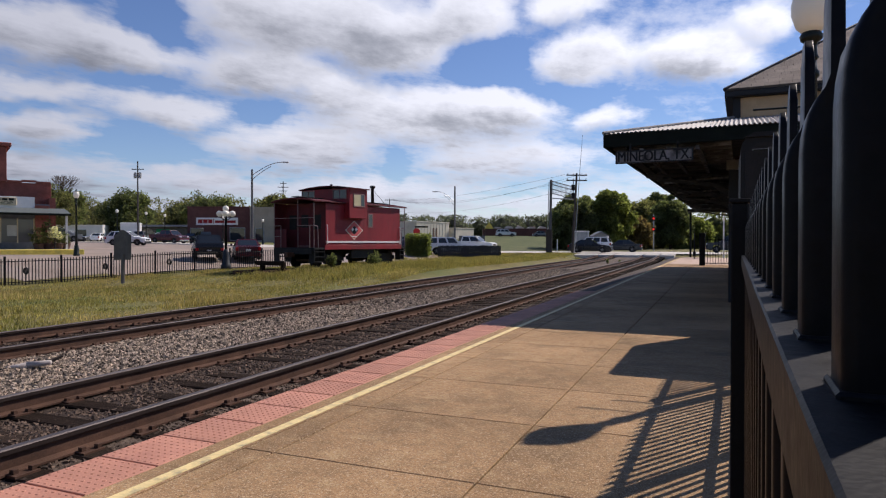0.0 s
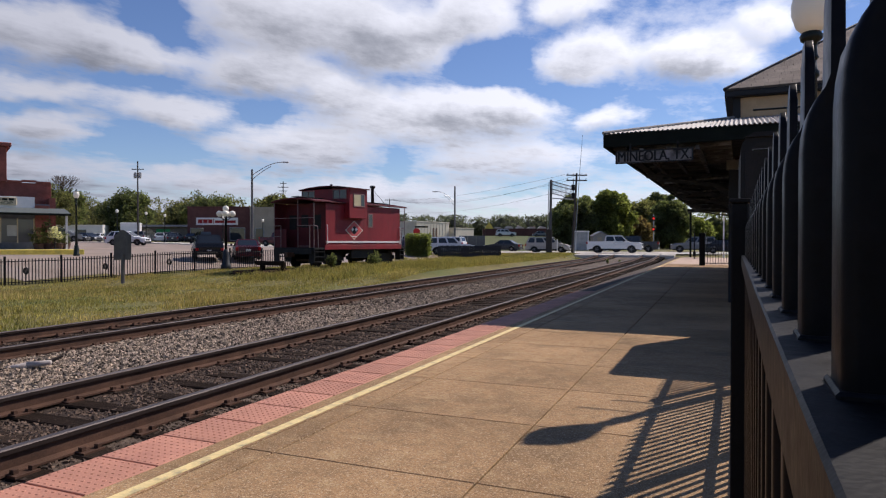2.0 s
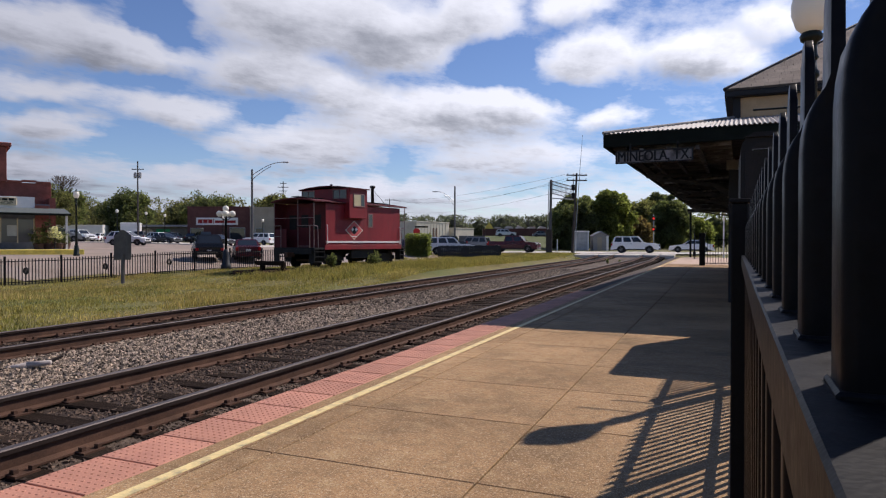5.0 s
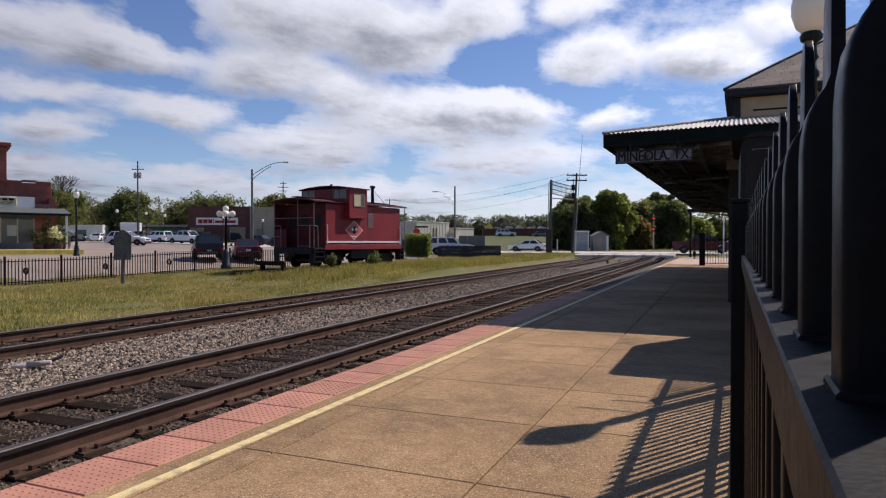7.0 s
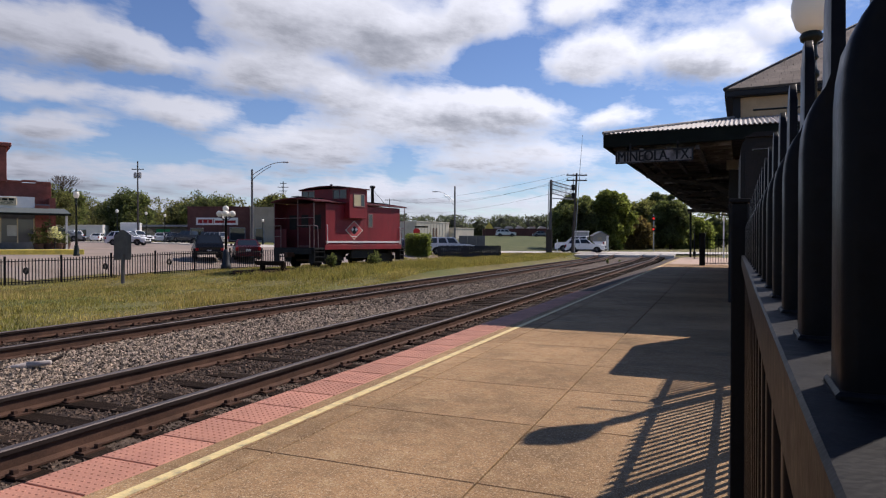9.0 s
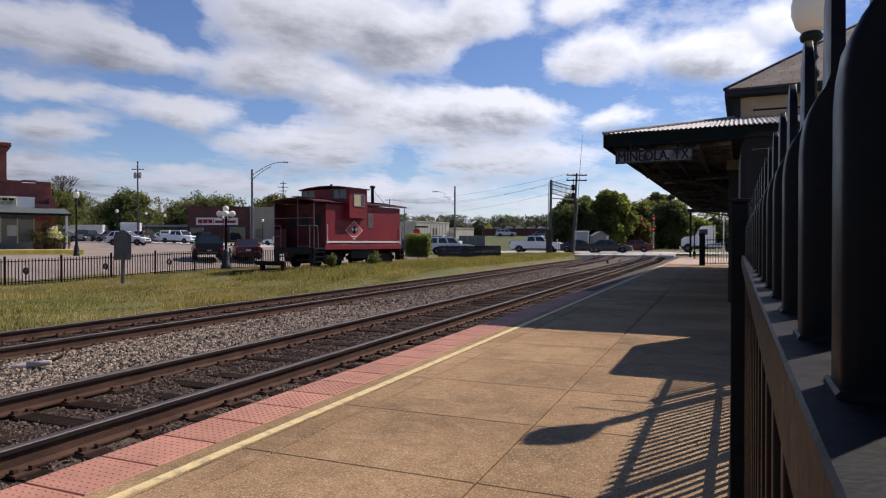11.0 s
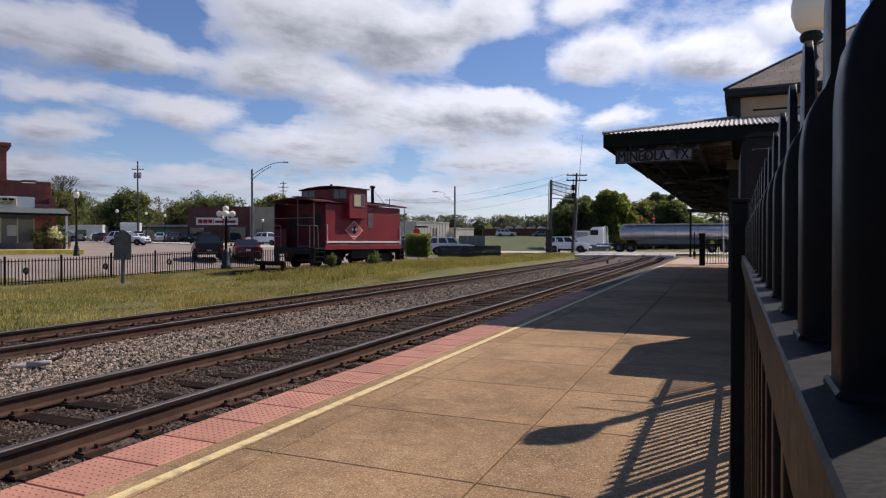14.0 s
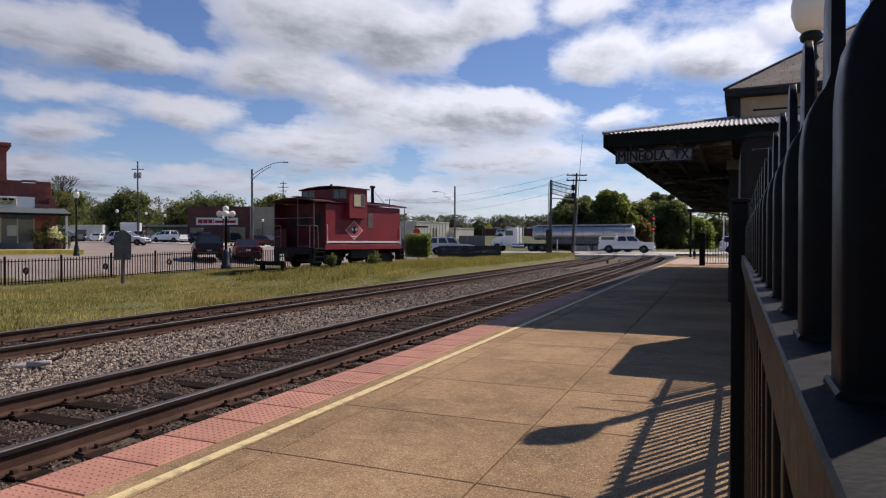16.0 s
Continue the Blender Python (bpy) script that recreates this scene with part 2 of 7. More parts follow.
def sheet(name, xs, ys, height, material, label, category, keep=None):
    vs = [(x, y, height(x, y)) for y in ys for x in xs]
    n = len(xs)
    fs = [(j * n + i, j * n + i + 1, (j + 1) * n + i + 1, (j + 1) * n + i) for j in range(len(ys) - 1) for i in range(n - 1)
          if keep is None or keep((xs[i] + xs[i + 1]) / 2, (ys[j] + ys[j + 1]) / 2)]
    me = bpy.data.meshes.new(name)
    me.from_pydata(vs, [], fs)
    me.materials.append(material)
    me.shade_smooth()
    return tagged(new(name, me), label, category, kind="structure")


GX = [-2600, -1500, -900, -600, -400, -300, -240, -200, -170, -150] + [-140 + 4 * k for k in range(20)] + [-60 + 1.0 * k for k in range(77)] + [20, 26, 34, 50, 80, 150, 300, 600, 1200, 2600]
GY = [-900, -400, -150, -60, -30, -12] + [-6 + 1.5 * k for k in range(74)] + [106, 112, 120, 130, 145, 165, 190, 230, 300, 400, 600, 900, 1400, 2200, 3600]
ground = sheet("ground", GX, GY, land, GRASSGROUND, "rough sunlit grass rising gently towards the town", "ground")

# paved street and car park beyond the iron fence
lot = sheet("pavement", [-140 + 4 * k for k in range(20)] + [-60 + 1.0 * k for k in range(42)], [-6 + 1.5 * k for k in range(50)],
            lambda x, y: land(x, y) + 0.02, ASPHALT, "grey sun-bleached asphalt car park behind the fence", "pavement", keep=lambda x, y: behind_fence(x, y) > 1.2 and y < 67)
road = sheet("road", [-400, -300, -240, -200, -160, -140] + [-120 + 3 * k for k in range(41)] + [10, 30, 60, 120, 300], [68.8, 70.2, 72, 74, 76, 78, 80, 82.4],
             lambda x, y: road_z(x) + 0.0, ROADCONC, "pale worn street crossing the tracks", "road")

def strip(name, a, b, width, lift, material, label, category, steps=24):
    """A thin kerbed strip laid over the land from a to b."""
    a, b = Vector((*a, 0)), Vector((*b, 0))
    side = Vector((-(b - a).y, (b - a).x, 0)).normalized() * width
    bm = bmesh.new()
    rows = []
    for k in range(steps + 1):
        p = a.lerp(b, k / steps)
        q = p + side
        z0, z1 = land(p.x, p.y) + lift, land(q.x, q.y) + lift
        rows.append([bm.verts.new(v) for v in ((p.x, p.y, z0 - 0.4), (p.x, p.y, z0), (q.x, q.y, z1), (q.x, q.y, z1 - 0.4))])
    for p, q in zip(rows, rows[1:]):
        for n in range(3):
            bm.faces.new((p[n], p[n + 1], q[n + 1], q[n]))
    bm.faces.new(rows[0][::-1]), bm.faces.new(rows[-1])
    bmesh.ops.recalc_face_normals(bm, faces=bm.faces)
    solid(name, bm, material, label, category, "structure")


strip("sidewalk", (-77.0, 60.5), (-52.0, 62.6), 1.5, 0.14, ROADCONC, "pale concrete walk between car park and street", "pavement")

# ---- two tracks on ballast ----
T1, T2 = -5.18, -9.50


def bed(x, y):
    d = min(abs(x - T1), abs(x - T2))
    z = track_z(y) - 0.185 - 0.045 * smooth(1.1, 1.9, d) - 0.03 * noise.noise((x * 1.3, y * 1.3, 0))
    if x < T2 - 1.7:
        z -= (T2 - 1.7 - x) * 0.28
    return z


ballast = sheet("ballast_bed", [-12.6 + 0.3 * k for k in range(30)], [-4 + 0.4 * k for k in range(186)], bed, BALLAST, "grey crushed stone bed under both tracks", "ballast")


ballast.data.materials.append(BALLAST_OILY)
for f in ballast.data.polygons:
    if min(abs(f.center.x - T1), abs(f.center.x - T2)) < 0.78:
        f.material_index = 1


def rail_bm(x):
    foot = [(-0.075, -0.17), (0.075, -0.17), (0.075, -0.155), (0.015, -0.14), (0.012, -0.05), (0.036, -0.04), (0.037, -0.008), (0.028, 0.0),
            (-0.028, 0.0), (-0.037, -0.008), (-0.036, -0.04), (-0.012, -0.05), (-0.015, -0.14), (-0.075, -0.155)]
    bm = bmesh.new()
    ys = [-4, 0] + [4 + 4 * k for k in range(10)] + [42 + 2 * k for k in range(14)] + [80, 95, 110, 130, 160, 220]
    rings = [[bm.verts.new((x + u, y, track_z(y) + v + (-0.012 if 69.5 < y < 83 else 0))) for u, v in foot] for y in ys]
    n = len(foot)
    for a, b in zip(rings, rings[1:]):
        for k in range(n):
            f = bm.faces.new((a[k], a[(k + 1) % n], b[(k + 1) % n], b[k]))
            if k in (6, 7, 8):
                f.material_index = 1
            elif k in (4, 5, 9, 10):
                f.material_index = 2
    return bm


sleeper_me = mesh_of("sleeper", box((-1.3, -0.115, -0.18), (1.3, 0.115, 0.0), 0.015), SLEEPER)
plate_bm = bmesh.new()
for sx in (-0.755, 0.755):
    add_box(plate_bm, (sx - 0.17, -0.09, -0.005), (sx + 0.17, 0.09, 0.014))
    for ox, oy in ((-0.1, 0.05), (0.1, -0.05), (-0.13, -0.06), (0.13, 0.06)):
        add_box(plate_bm, (sx + ox - 0.02, oy - 0.018, 0.0), (sx + ox + 0.02, oy + 0.018, 0.045))
plate_me = mesh_of("tie_plates", plate_bm, RUST)
for tx, what in ((T1, "near"), (T2, "far")):
    tr = thing("railway_track", pose(tx, 0, 0), "rusty steel rails on dark timber sleepers", "track", "parallel railway tracks", "structure")
    for sx in (-0.755, 0.755):
        ob = part("rail", rail_bm(sx), RUST, tr, "rusted rail with a bright worn top")
        ob.data.materials.append(RAILTOP)
        ob.data.materials.append(HEADSIDE)
    rng = random.Random(3 if tx == T1 else 4)
    y = -3.8 if tx == T1 else 2.0
    while y < 69.5:
        z = track_z(y) - 0.172
        piece("sleeper", sleeper_me, tr, pose(rng.uniform(-0.05, 0.05), y, z, 0, 0, rng.uniform(-1.2, 1.2)))
        if y < 32:
            piece("tie_plate", plate_me, tr, pose(0, y, z))
        y += 0.52 + rng.uniform(-0.03, 0.03)

# crossing deck between and beside the rails
for x0, x1 in ((-12.6, -10.33), (-10.17, -8.83), (-8.67, -6.02), (-5.86, -4.5), (-4.34, -3.0)):
    solid("crossing_deck", prism([(66.0, -0.2), (66.0, track_z(66) + 0.008), (68.5, track_z(68.5) + 0.012), (71, track_z(71) + 0.012), (73.5, 0.296), (83.2, 0.296), (83.2, -0.2)], x0, x1, "x"), ROADCONC, "pale concrete crossing panel beside the rails", "crossing panel", "structure")


def stones(name, spots, seed, label, material, scale=1.0):
    rng = np.random.default_rng(seed)
    base = np.array([(1, 0, 0), (-1, 0, 0), (0, 1, 0), (0, -1, 0), (0, 0, 1), (0, 0, -1)], float)
    faces = np.array([(0, 2, 4), (2, 1, 4), (1, 3, 4), (3, 0, 4), (2, 0, 5), (1, 2, 5), (3, 1, 5), (0, 3, 5)])
    n = len(spots)
    q = np.linalg.qr(rng.normal(size=(n, 3, 3)))[0]
    size = scale * rng.uniform(0.018, 0.042, (n, 1, 1)) * rng.uniform(0.6, 1.25, (n, 6, 1))
    v = np.einsum("nij,kj->nki", q, base) * size + spots[:, None, :]
    f = faces[None] + 6 * np.arange(n)[:, None, None]
    me = bpy.data.meshes.new(name)
    me.from_pydata(v.reshape(-1, 3).tolist(), [], f.reshape(-1, 3).tolist())
    me.materials.append(material)
    return tagged(new(name, me), label, "ballast stones", kind="stuff")


rng = np.random.default_rng(5)
for label, material, areas in (("loose grey crushed stone between the tracks", STONE, ((24000, -8.6, -6.05, 3.0, 14.0), (19000, -8.6, -6.05, 14.0, 40.0), (2500, -12.2, -10.4, 5.0, 25.0))),
                               ("oily brown crushed stone between the rails", STONE_DARK, ((12000, -5.85, -4.5, 2.0, 14.0), (4500, -4.4, -3.72, 2.0, 14.0), (4000, -10.2, -8.8, 5.0, 25.0), (5000, -5.85, -3.8, 14.0, 34.0)))):
    spots = []
    for count, x0, x1, y0, y1 in areas:
        px, py = rng.uniform(x0, x1, count), rng.uniform(y0, y1, count)
        spots += [(a, b, bed(a, b) + (0.012 if material is STONE else -0.004)) for a, b in zip(px, py)]
    stones("ballast_stones", np.array(spots), 6, label, material, 0.95 if material is STONE else 0.78)

# ---- platform ----
platform = thing("platform", pose(-3, 2.5, 0) @ pose(0, 0, 0, 0, 0, -0.6) @ pose(3, -2.5, 0), "low station platform of weathered tan concrete", "platform", "", "structure")
part("base", box((-3.66, -6, -0.55), (16, 66.5, -0.045)), CONCRETE_EDGE, platform)
part("edge_band", box((-3.19, -6, -0.06), (-2.94, 66.5, 0.0)), CONCRETE, platform)
col_x = [(-2.935, -2.706), (-2.692, -1.266), (-1.254, 0.398), (0.408, 2.2), (2.206, 4.4)]
slab_me = [mesh_of("slab", box((a, -0.6475, -0.055), (b, 0.6475, 0.0), 0.006), CONCRETE) for a, b in col_x]
for k in range(-8, 48):
    for me in slab_me[:(5 if k < 9 else 4)]:
        piece("slab", me, platform, pose(0, 3.58 + 0.65 + 1.3 * k, 0))
part("slab_rest", box((4.406, -6, -0.055), (16, 66.5, 0.0)), CONCRETE, platform)
tile_bm = box((-0.2485, -0.2485, -0.05), (0.2485, 0.2485, 0.004), 0.004)
for i in range(9):
    for j in range(9):
        cx, cy = -0.22 + 0.055 * i, -0.22 + 0.055 * j
        bmesh.ops.create_cone(tile_bm, cap_ends=True, segments=6, radius1=0.013, radius2=0.008, depth=0.0045, matrix=Matrix.Translation((cx, cy, 0.0060)))
tile_me = mesh_of("tactile_tile", tile_bm, TACTILE)
plain_me = mesh_of("tactile_tile", box((-0.2485, -0.2485, -0.05), (0.2485, 0.2485, 0.006), 0.004), TACTILE)
for k in range(-18, 31):
    piece("tactile_tile", tile_me if k < 34 else plain_me, platform, pose(-3.44, 3.33 + 0.512 * k, 0, 0, 0, 0))
# edge strip coloured dark to stand in for the canopy's shade
part("edge_rest", box((-3.69, 18.96, -0.06), (-3.192, 66.5, 0.0)), surface("shade_toned_edge", (0.07, 0.05, 0.04), 0.9, var=0.25, stain=(0.11, 0.08, 0.065)), platform, "platform edging with the canopy's shade put into its colour")
part("end_paving", box((-2.9, 45.2, -0.01), (5.5, 66.5, 0.004)), surface("pinkish_paving", (0.50, 0.36, 0.27), 0.85, var=0.15, stain=(0.36, 0.25, 0.18)), platform, "pale pinkish paving at the platform's end")
part("yellow_line", box((-3.045, -6, -0.01), (-2.965, 66.5, 0.004)), YELLOW, platform, "worn yellow safety line")


# ---- broken cloud sheet drifting over the place ----
def cloud_material(masses):
    """Bright cumulus with grey bellies; masses: where it gathers (+) and breaks (-), as bearing, height, half widths in degrees, and weight."""
    m = bpy.data.materials.new("cloud")
    m.use_nodes = True
    nt, links = m.node_tree.nodes, m.node_tree.links
    nt.remove(nt["Principled BSDF"])
    tc, uv = nt.new("ShaderNodeTexCoord"), nt.new("ShaderNodeUVMap")
    uv.uv_map = "bearing"

    def math_node(op, a, b):
        n = nt.new("ShaderNodeMath")
        n.operation = op
        for s, v in zip(n.inputs, (a, b)):
            if isinstance(v, (int, float)):
                s.default_value = v
            else:
                links.new(v, s)
        return n.outputs[0]

    warp = noise_node(nt, links, uv.outputs[0], 9.0, 4.0, 0.6)
    wv = nt.new("ShaderNodeVectorMath")
    wv.operation = "MULTIPLY_ADD"
    links.new(warp.outputs["Color"], wv.inputs[0])
    wv.inputs[1].default_value = (0.09, 0.055, 0)
    links.new(uv.outputs[0], wv.inputs[2])
    def gathered(coord):
        total = 0.0
        for bearing, height, hw, hh, weight in masses:
            v = nt.new("ShaderNodeMapping")
            v.inputs["Location"].default_value = (-(radians(bearing) + 0.045) / radians(hw), -(radians(height) + 0.0275) / radians(hh), 0)
            v.inputs["Scale"].default_value = (1 / radians(hw), 1 / radians(hh), 0)
            links.new(coord, v.inputs[0])
            ln = nt.new("ShaderNodeVectorMath")
            ln.operation = "LENGTH"
            links.new(v.outputs[0], ln.inputs[0])
            r = nt.new("ShaderNodeMapRange")
            r.interpolation_type = "SMOOTHERSTEP"
            r.inputs[1].default_value, r.inputs[2].default_value = 1.6, 0.1
            r.inputs[3].default_value, r.inputs[4].default_value = 0.0, weight
            links.new(ln.outputs["Value"], r.inputs[0])
            total = math_node("ADD", r.outputs[0], total)
        return total

    total = gathered(wv.outputs[0])
    higher = nt.new("ShaderNodeVectorMath")
    higher.inputs[1].default_value = (0.012, radians(1.25), 0)
    links.new(wv.outputs[0], higher.inputs[0])
    above = gathered(higher.outputs[0])
    mp = nt.new("ShaderNodeMapping")
    mp.inputs["Scale"].default_value = (0.0022, 0.0014, 0.0022)
    mp.inputs["Rotation"].default_value = (0, 0, radians(-22))
    links.new(tc.outputs["Object"], mp.inputs[0])
    body = noise_node(nt, links, mp.outputs[0], 1.0, 9.0, 0.56)
    fleece = noise_node(nt, links, mp.outputs[0], 4.5, 8.0, 0.68)
    d = math_node("ADD", math_node("MULTIPLY", body.outputs[0], 0.52), math_node("MULTIPLY", fleece.outputs[0], 0.46))
    d = math_node("ADD", d, total)
    # thin shelves of cloud towards the horizon
    shelf = nt.new("ShaderNodeMapping")
    shelf.inputs["Scale"].default_value = (6.5, 42, 0)
    shelf.inputs["Location"].default_value = (1.7, 0.4, 0)
    links.new(uv.outputs[0], shelf.inputs[0])
    streak = noise_node(nt, links, shelf.outputs[0], 1.0, 7.0, 0.6)
    low = nt.new("ShaderNodeSeparateXYZ")
    links.new(uv.outputs[0], low.inputs[0])
    lowness = ramp_node(nt, links, math_node("MULTIPLY", low.outputs[1], 4.0), [(0.22, (1, 1, 1)), (0.75, (0, 0, 0))])
    streaks = math_node("MULTIPLY", math_node("ADD", streak.outputs[0], -0.47), lowness.outputs[0])
    d = math_node("ADD", d, math_node("MULTIPLY", streaks, 0.8))
    cover = ramp_node(nt, links, d, [(0.50, (0, 0, 0)), (0.57, (0.26,) * 3), (0.67, (0.68,) * 3), (0.80, (0.97,) * 3)])
    # the cloud that lies over a spot keeps the sun from it: bright crowns, grey bellies
    shade = math_node("ADD", above, math_node("MULTIPLY", math_node("ADD", fleece.outputs[0], -0.5), 0.75))
    shade = math_node("ADD", shade, math_node("MULTIPLY", math_node("ADD", body.outputs[0], -0.5), 0.5))
    shade = math_node("ADD", shade, math_node("MULTIPLY", streaks, 1.5))
    belly = ramp_node(nt, links, shade, [(0.10, (0, 0, 0)), (0.34, (0.30,) * 3), (0.55, (0.68,) * 3), (0.80, (1, 1, 1))])
    col = mix_node(nt, links, belly.outputs[0], (0.95, 0.995, 1.06), (0.25, 0.275, 0.32))
    em = nt.new("ShaderNodeEmission")
    sep = nt.new("ShaderNodeSeparateXYZ")
    links.new(uv.outputs[0], sep.inputs[0])
    near_sun = ramp_node(nt, links, math_node("ADD", math_node("MULTIPLY", sep.outputs[0], 0.55), 0.5), [(0.2, (0.59, 0.595, 0.62)), (0.45, (0.90, 0.90, 0.905)), (0.75, (1.10, 1.10, 1.10))])
    far_haze = ramp_node(nt, links, math_node("MULTIPLY", low.outputs[1], 4.0), [(0.15, (0.80, 0.81, 0.85)), (0.66, (1, 1, 1))])
    col = mix_node(nt, links, 1.0, col, far_haze.outputs[0], "MULTIPLY")
    links.new(mix_node(nt, links, 1.0, col, near_sun.outputs[0], "MULTIPLY"), em.inputs[0])
    em.inputs[1].default_value = 1.0
    tr, mx = nt.new("ShaderNodeBsdfTransparent"), nt.new("ShaderNodeMixShader")
    links.new(cover.outputs[0], mx.inputs[0])
    links.new(tr.outputs[0], mx.inputs[1])
    links.new(em.outputs[0], mx.inputs[2])
    links.new(mx.outputs[0], nt["Material Output"].inputs[0])
    return m


def cloud_sheet():
    bm = bmesh.new()
    uvl = bm.loops.layers.uv.new("bearing")
    radii = [620 * (4650 / 620) ** (k / 34) for k in range(35)]
    spokes = 144
    rings = [[bm.verts.new((r * math.sin(a * math.tau / spokes), r * math.cos(a * math.tau / spokes), 430 * (1 - (r / 4720) ** 2))) for a in range(spokes)] for r in radii]
    for p, q in zip(rings, rings[1:]):
        for k in range(spokes):
            f = bm.faces.new((p[k], q[k], q[(k + 1) % spokes], p[(k + 1) % spokes]))
            turns = [math.atan2(l.vert.co.x, l.vert.co.y) + radians(YAW) for l in f.loops]
            for l, a in zip(f.loops, turns):
                a = (a + math.pi) % math.tau - math.pi
                if a < -3 and max(turns) > 3:
                    a += math.tau
                l[uvl].uv = (a, math.atan2(l.vert.co.z, math.hypot(l.vert.co.x, l.vert.co.y)))
    masses = ((-32.2, 15.8, 6.1, 2.0, 0.42), (-25.9, 15.0, 4.2, 1.6, 0.4), (-13.2, 18.7, 10.4, 2.8, 0.46), (-3.7, 16.9, 4.7, 2.5, 0.4), (-16.2, 14.6, 5.5, 1.7, 0.4), (-9.6, 13.3, 3.6, 1.5, 0.34),
              (-0.7, 10.9, 11.5, 2.3, 0.4), (4.3, 12.1, 5.4, 1.5, 0.28), (-32.2, 11.6, 3.9, 0.8, 0.28), (-22.8, 10.7, 4.9, 1.2, 0.38), (-31.8, 8.7, 3.6, 1.3, 0.38), (-12.9, 8.1, 7.1, 1.7, 0.34),
              (5.3, 7.3, 8.4, 1.7, 0.3), (-31.5, 5.8, 4.7, 1.2, 0.28), (2.3, 19.5, 3.7, 2.1, 0.36), (10.6, 19.8, 2.9, 1.2, 0.32), (12.3, 15.7, 4.0, 2.2, 0.42), (14.3, 10.7, 2.3, 1.0, 0.32),
              (-21.5, 5.5, 5.6, 1.1, 0.22), (-6.6, 4.7, 9.8, 1.1, 0.2), (-23.9, 17.6, 2.1, 2.5, -0.26), (3.8, 15.4, 3.7, 2.0, -0.22), (-14.8, 10.9, 2.3, 1.3, -0.22), (-24.1, 7.9, 3.7, 1.1, -0.2),
              (-25.3, 12.9, 2.8, 0.5, -0.16), (-4.1, 6.4, 1.1, 1.7, -0.16), (9.9, 12.8, 2.9, 0.9, -0.16), (20.5, 15.2, 4.6, 1.7, 0.38), (22.1, 14.2, 3.7, 1.4, 0.26), (26.0, 17.2, 2.4, 1.3, 0.3),
              (0.0, 1.7, 75.0, 3.6, 0.17))
    return solid("cloud_sheet", bm, cloud_material(masses), "broken white cumulus clouds drifting over the town", "clouds", "backdrop", smooth_faces=True)


clouds = cloud_sheet()
tagged(clouds, kind="structure")

# ---- iron fence beside the platform ----
FENCE = pose(0, 0, 0, 0, 0, -2.1)
RAIL_TOP = 1.3585
SIDE = 0.0384
fence = thing("iron_fence", FENCE, "black wrought iron fence with spear-topped pickets", "fence")


def picket_bm():
    """Square bar pressed into a thin spear above the rail."""
    bm = bmesh.new()
    rows = []
    for z, hx, hy in ((0.09, 0.0127, 0.0127), (RAIL_TOP + 0.080, 0.0127, 0.0127), (RAIL_TOP + 0.088, 0.0122, 0.0127), (RAIL_TOP + 0.096, 0.0108, 0.0129), (RAIL_TOP + 0.102, 0.0082, 0.0132),
                      (RAIL_TOP + 0.107, 0.0046, 0.0140), (RAIL_TOP + 0.112, 0.0028, 0.0148), (RAIL_TOP + 0.146, 0.0026, 0.0135), (RAIL_TOP + 0.160, 0.0022, 0.0070)):
        c = 0.0042 if hx > 0.006 else 0.0006
        arc = [math.radians(q) for q in (0, 30, 60, 90)]
        corners = ((1, -1, -90), (1, 1, 0), (-1, 1, 90), (-1, -1, 180))
        rows.append([bm.verts.new((sx * (hx - c) + c * math.cos(math.radians(a0) + q), sy * (hy - c) + c * math.sin(math.radians(a0) + q), z)) for sx, sy, a0 in corners for q in arc])
    for p, q in zip(rows, rows[1:]):
        for k in range(16):
            bm.faces.new((p[k], p[(k + 1) % 16], q[(k + 1) % 16], q[k])).smooth = True
    bm.faces.new(rows[0][::-1])
    bm.faces.new(rows[-1])
    return bm


picket_me = mesh_of("picket", picket_bm(), IRON)
weld_me = mesh_of("weld_collar", box((-0.0142, -0.0140, 0), (0.0142, 0.0140, 0.003), 0.001), IRON_WORN)
k = 0
y = 0.213 - 0.1153 * 6
POSTS = (-0.12, 2.36, 4.79, 7.21, 9.63)
while y < 9.5:
    if min(abs(y - q) for q in POSTS) > 0.07:
        piece("picket", picket_me, fence, pose(SIDE, y, 0))
        if y < 3.0:
            piece("weld_collar", weld_me, fence, pose(SIDE, y, RAIL_TOP - 0.001))
    y += 0.1153
for name, z, t in (("top_rail", RAIL_TOP - 0.034, 0.034), ("bottom_rail", 0.345, 0.034), ("foot_rail", 0.10, 0.012)):
    bm = bmesh.new()
    add_box(bm, (SIDE - 0.0230, -0.8, z), (SIDE + 0.0237, 9.6, z + t), 0.0012)
    part(name, bm, IRON_WORN, fence, "worn flat iron rail")
for q in POSTS[1:]:
    w, off = (0.026, -0.028) if q < 3 else (0.036, -0.006)
    bm = box((SIDE + off - w, q - w, 0), (SIDE + off + w, q + w, 1.53 if q < 3 else 1.45), 0.004)
    if q < 3:
        add_box(bm, (SIDE + off - w - 0.006, q - w - 0.006, 1.53), (SIDE + off + w + 0.006, q + w + 0.006, 1.545), 0.003)
    part("fence_post", bm, IRON, fence, "square iron post with a flat cap")

# ---- street lamp behind the fence ----
LAMP_GLASS = glow("milky_lamp_glass", (1.0, 0.93, 0.80), 0.06, base=(0.70, 0.66, 0.58))
LAMP_GREEN = surface("dark_green_iron", (0.008, 0.014, 0.012), 0.4, var=0.25, scale=6)


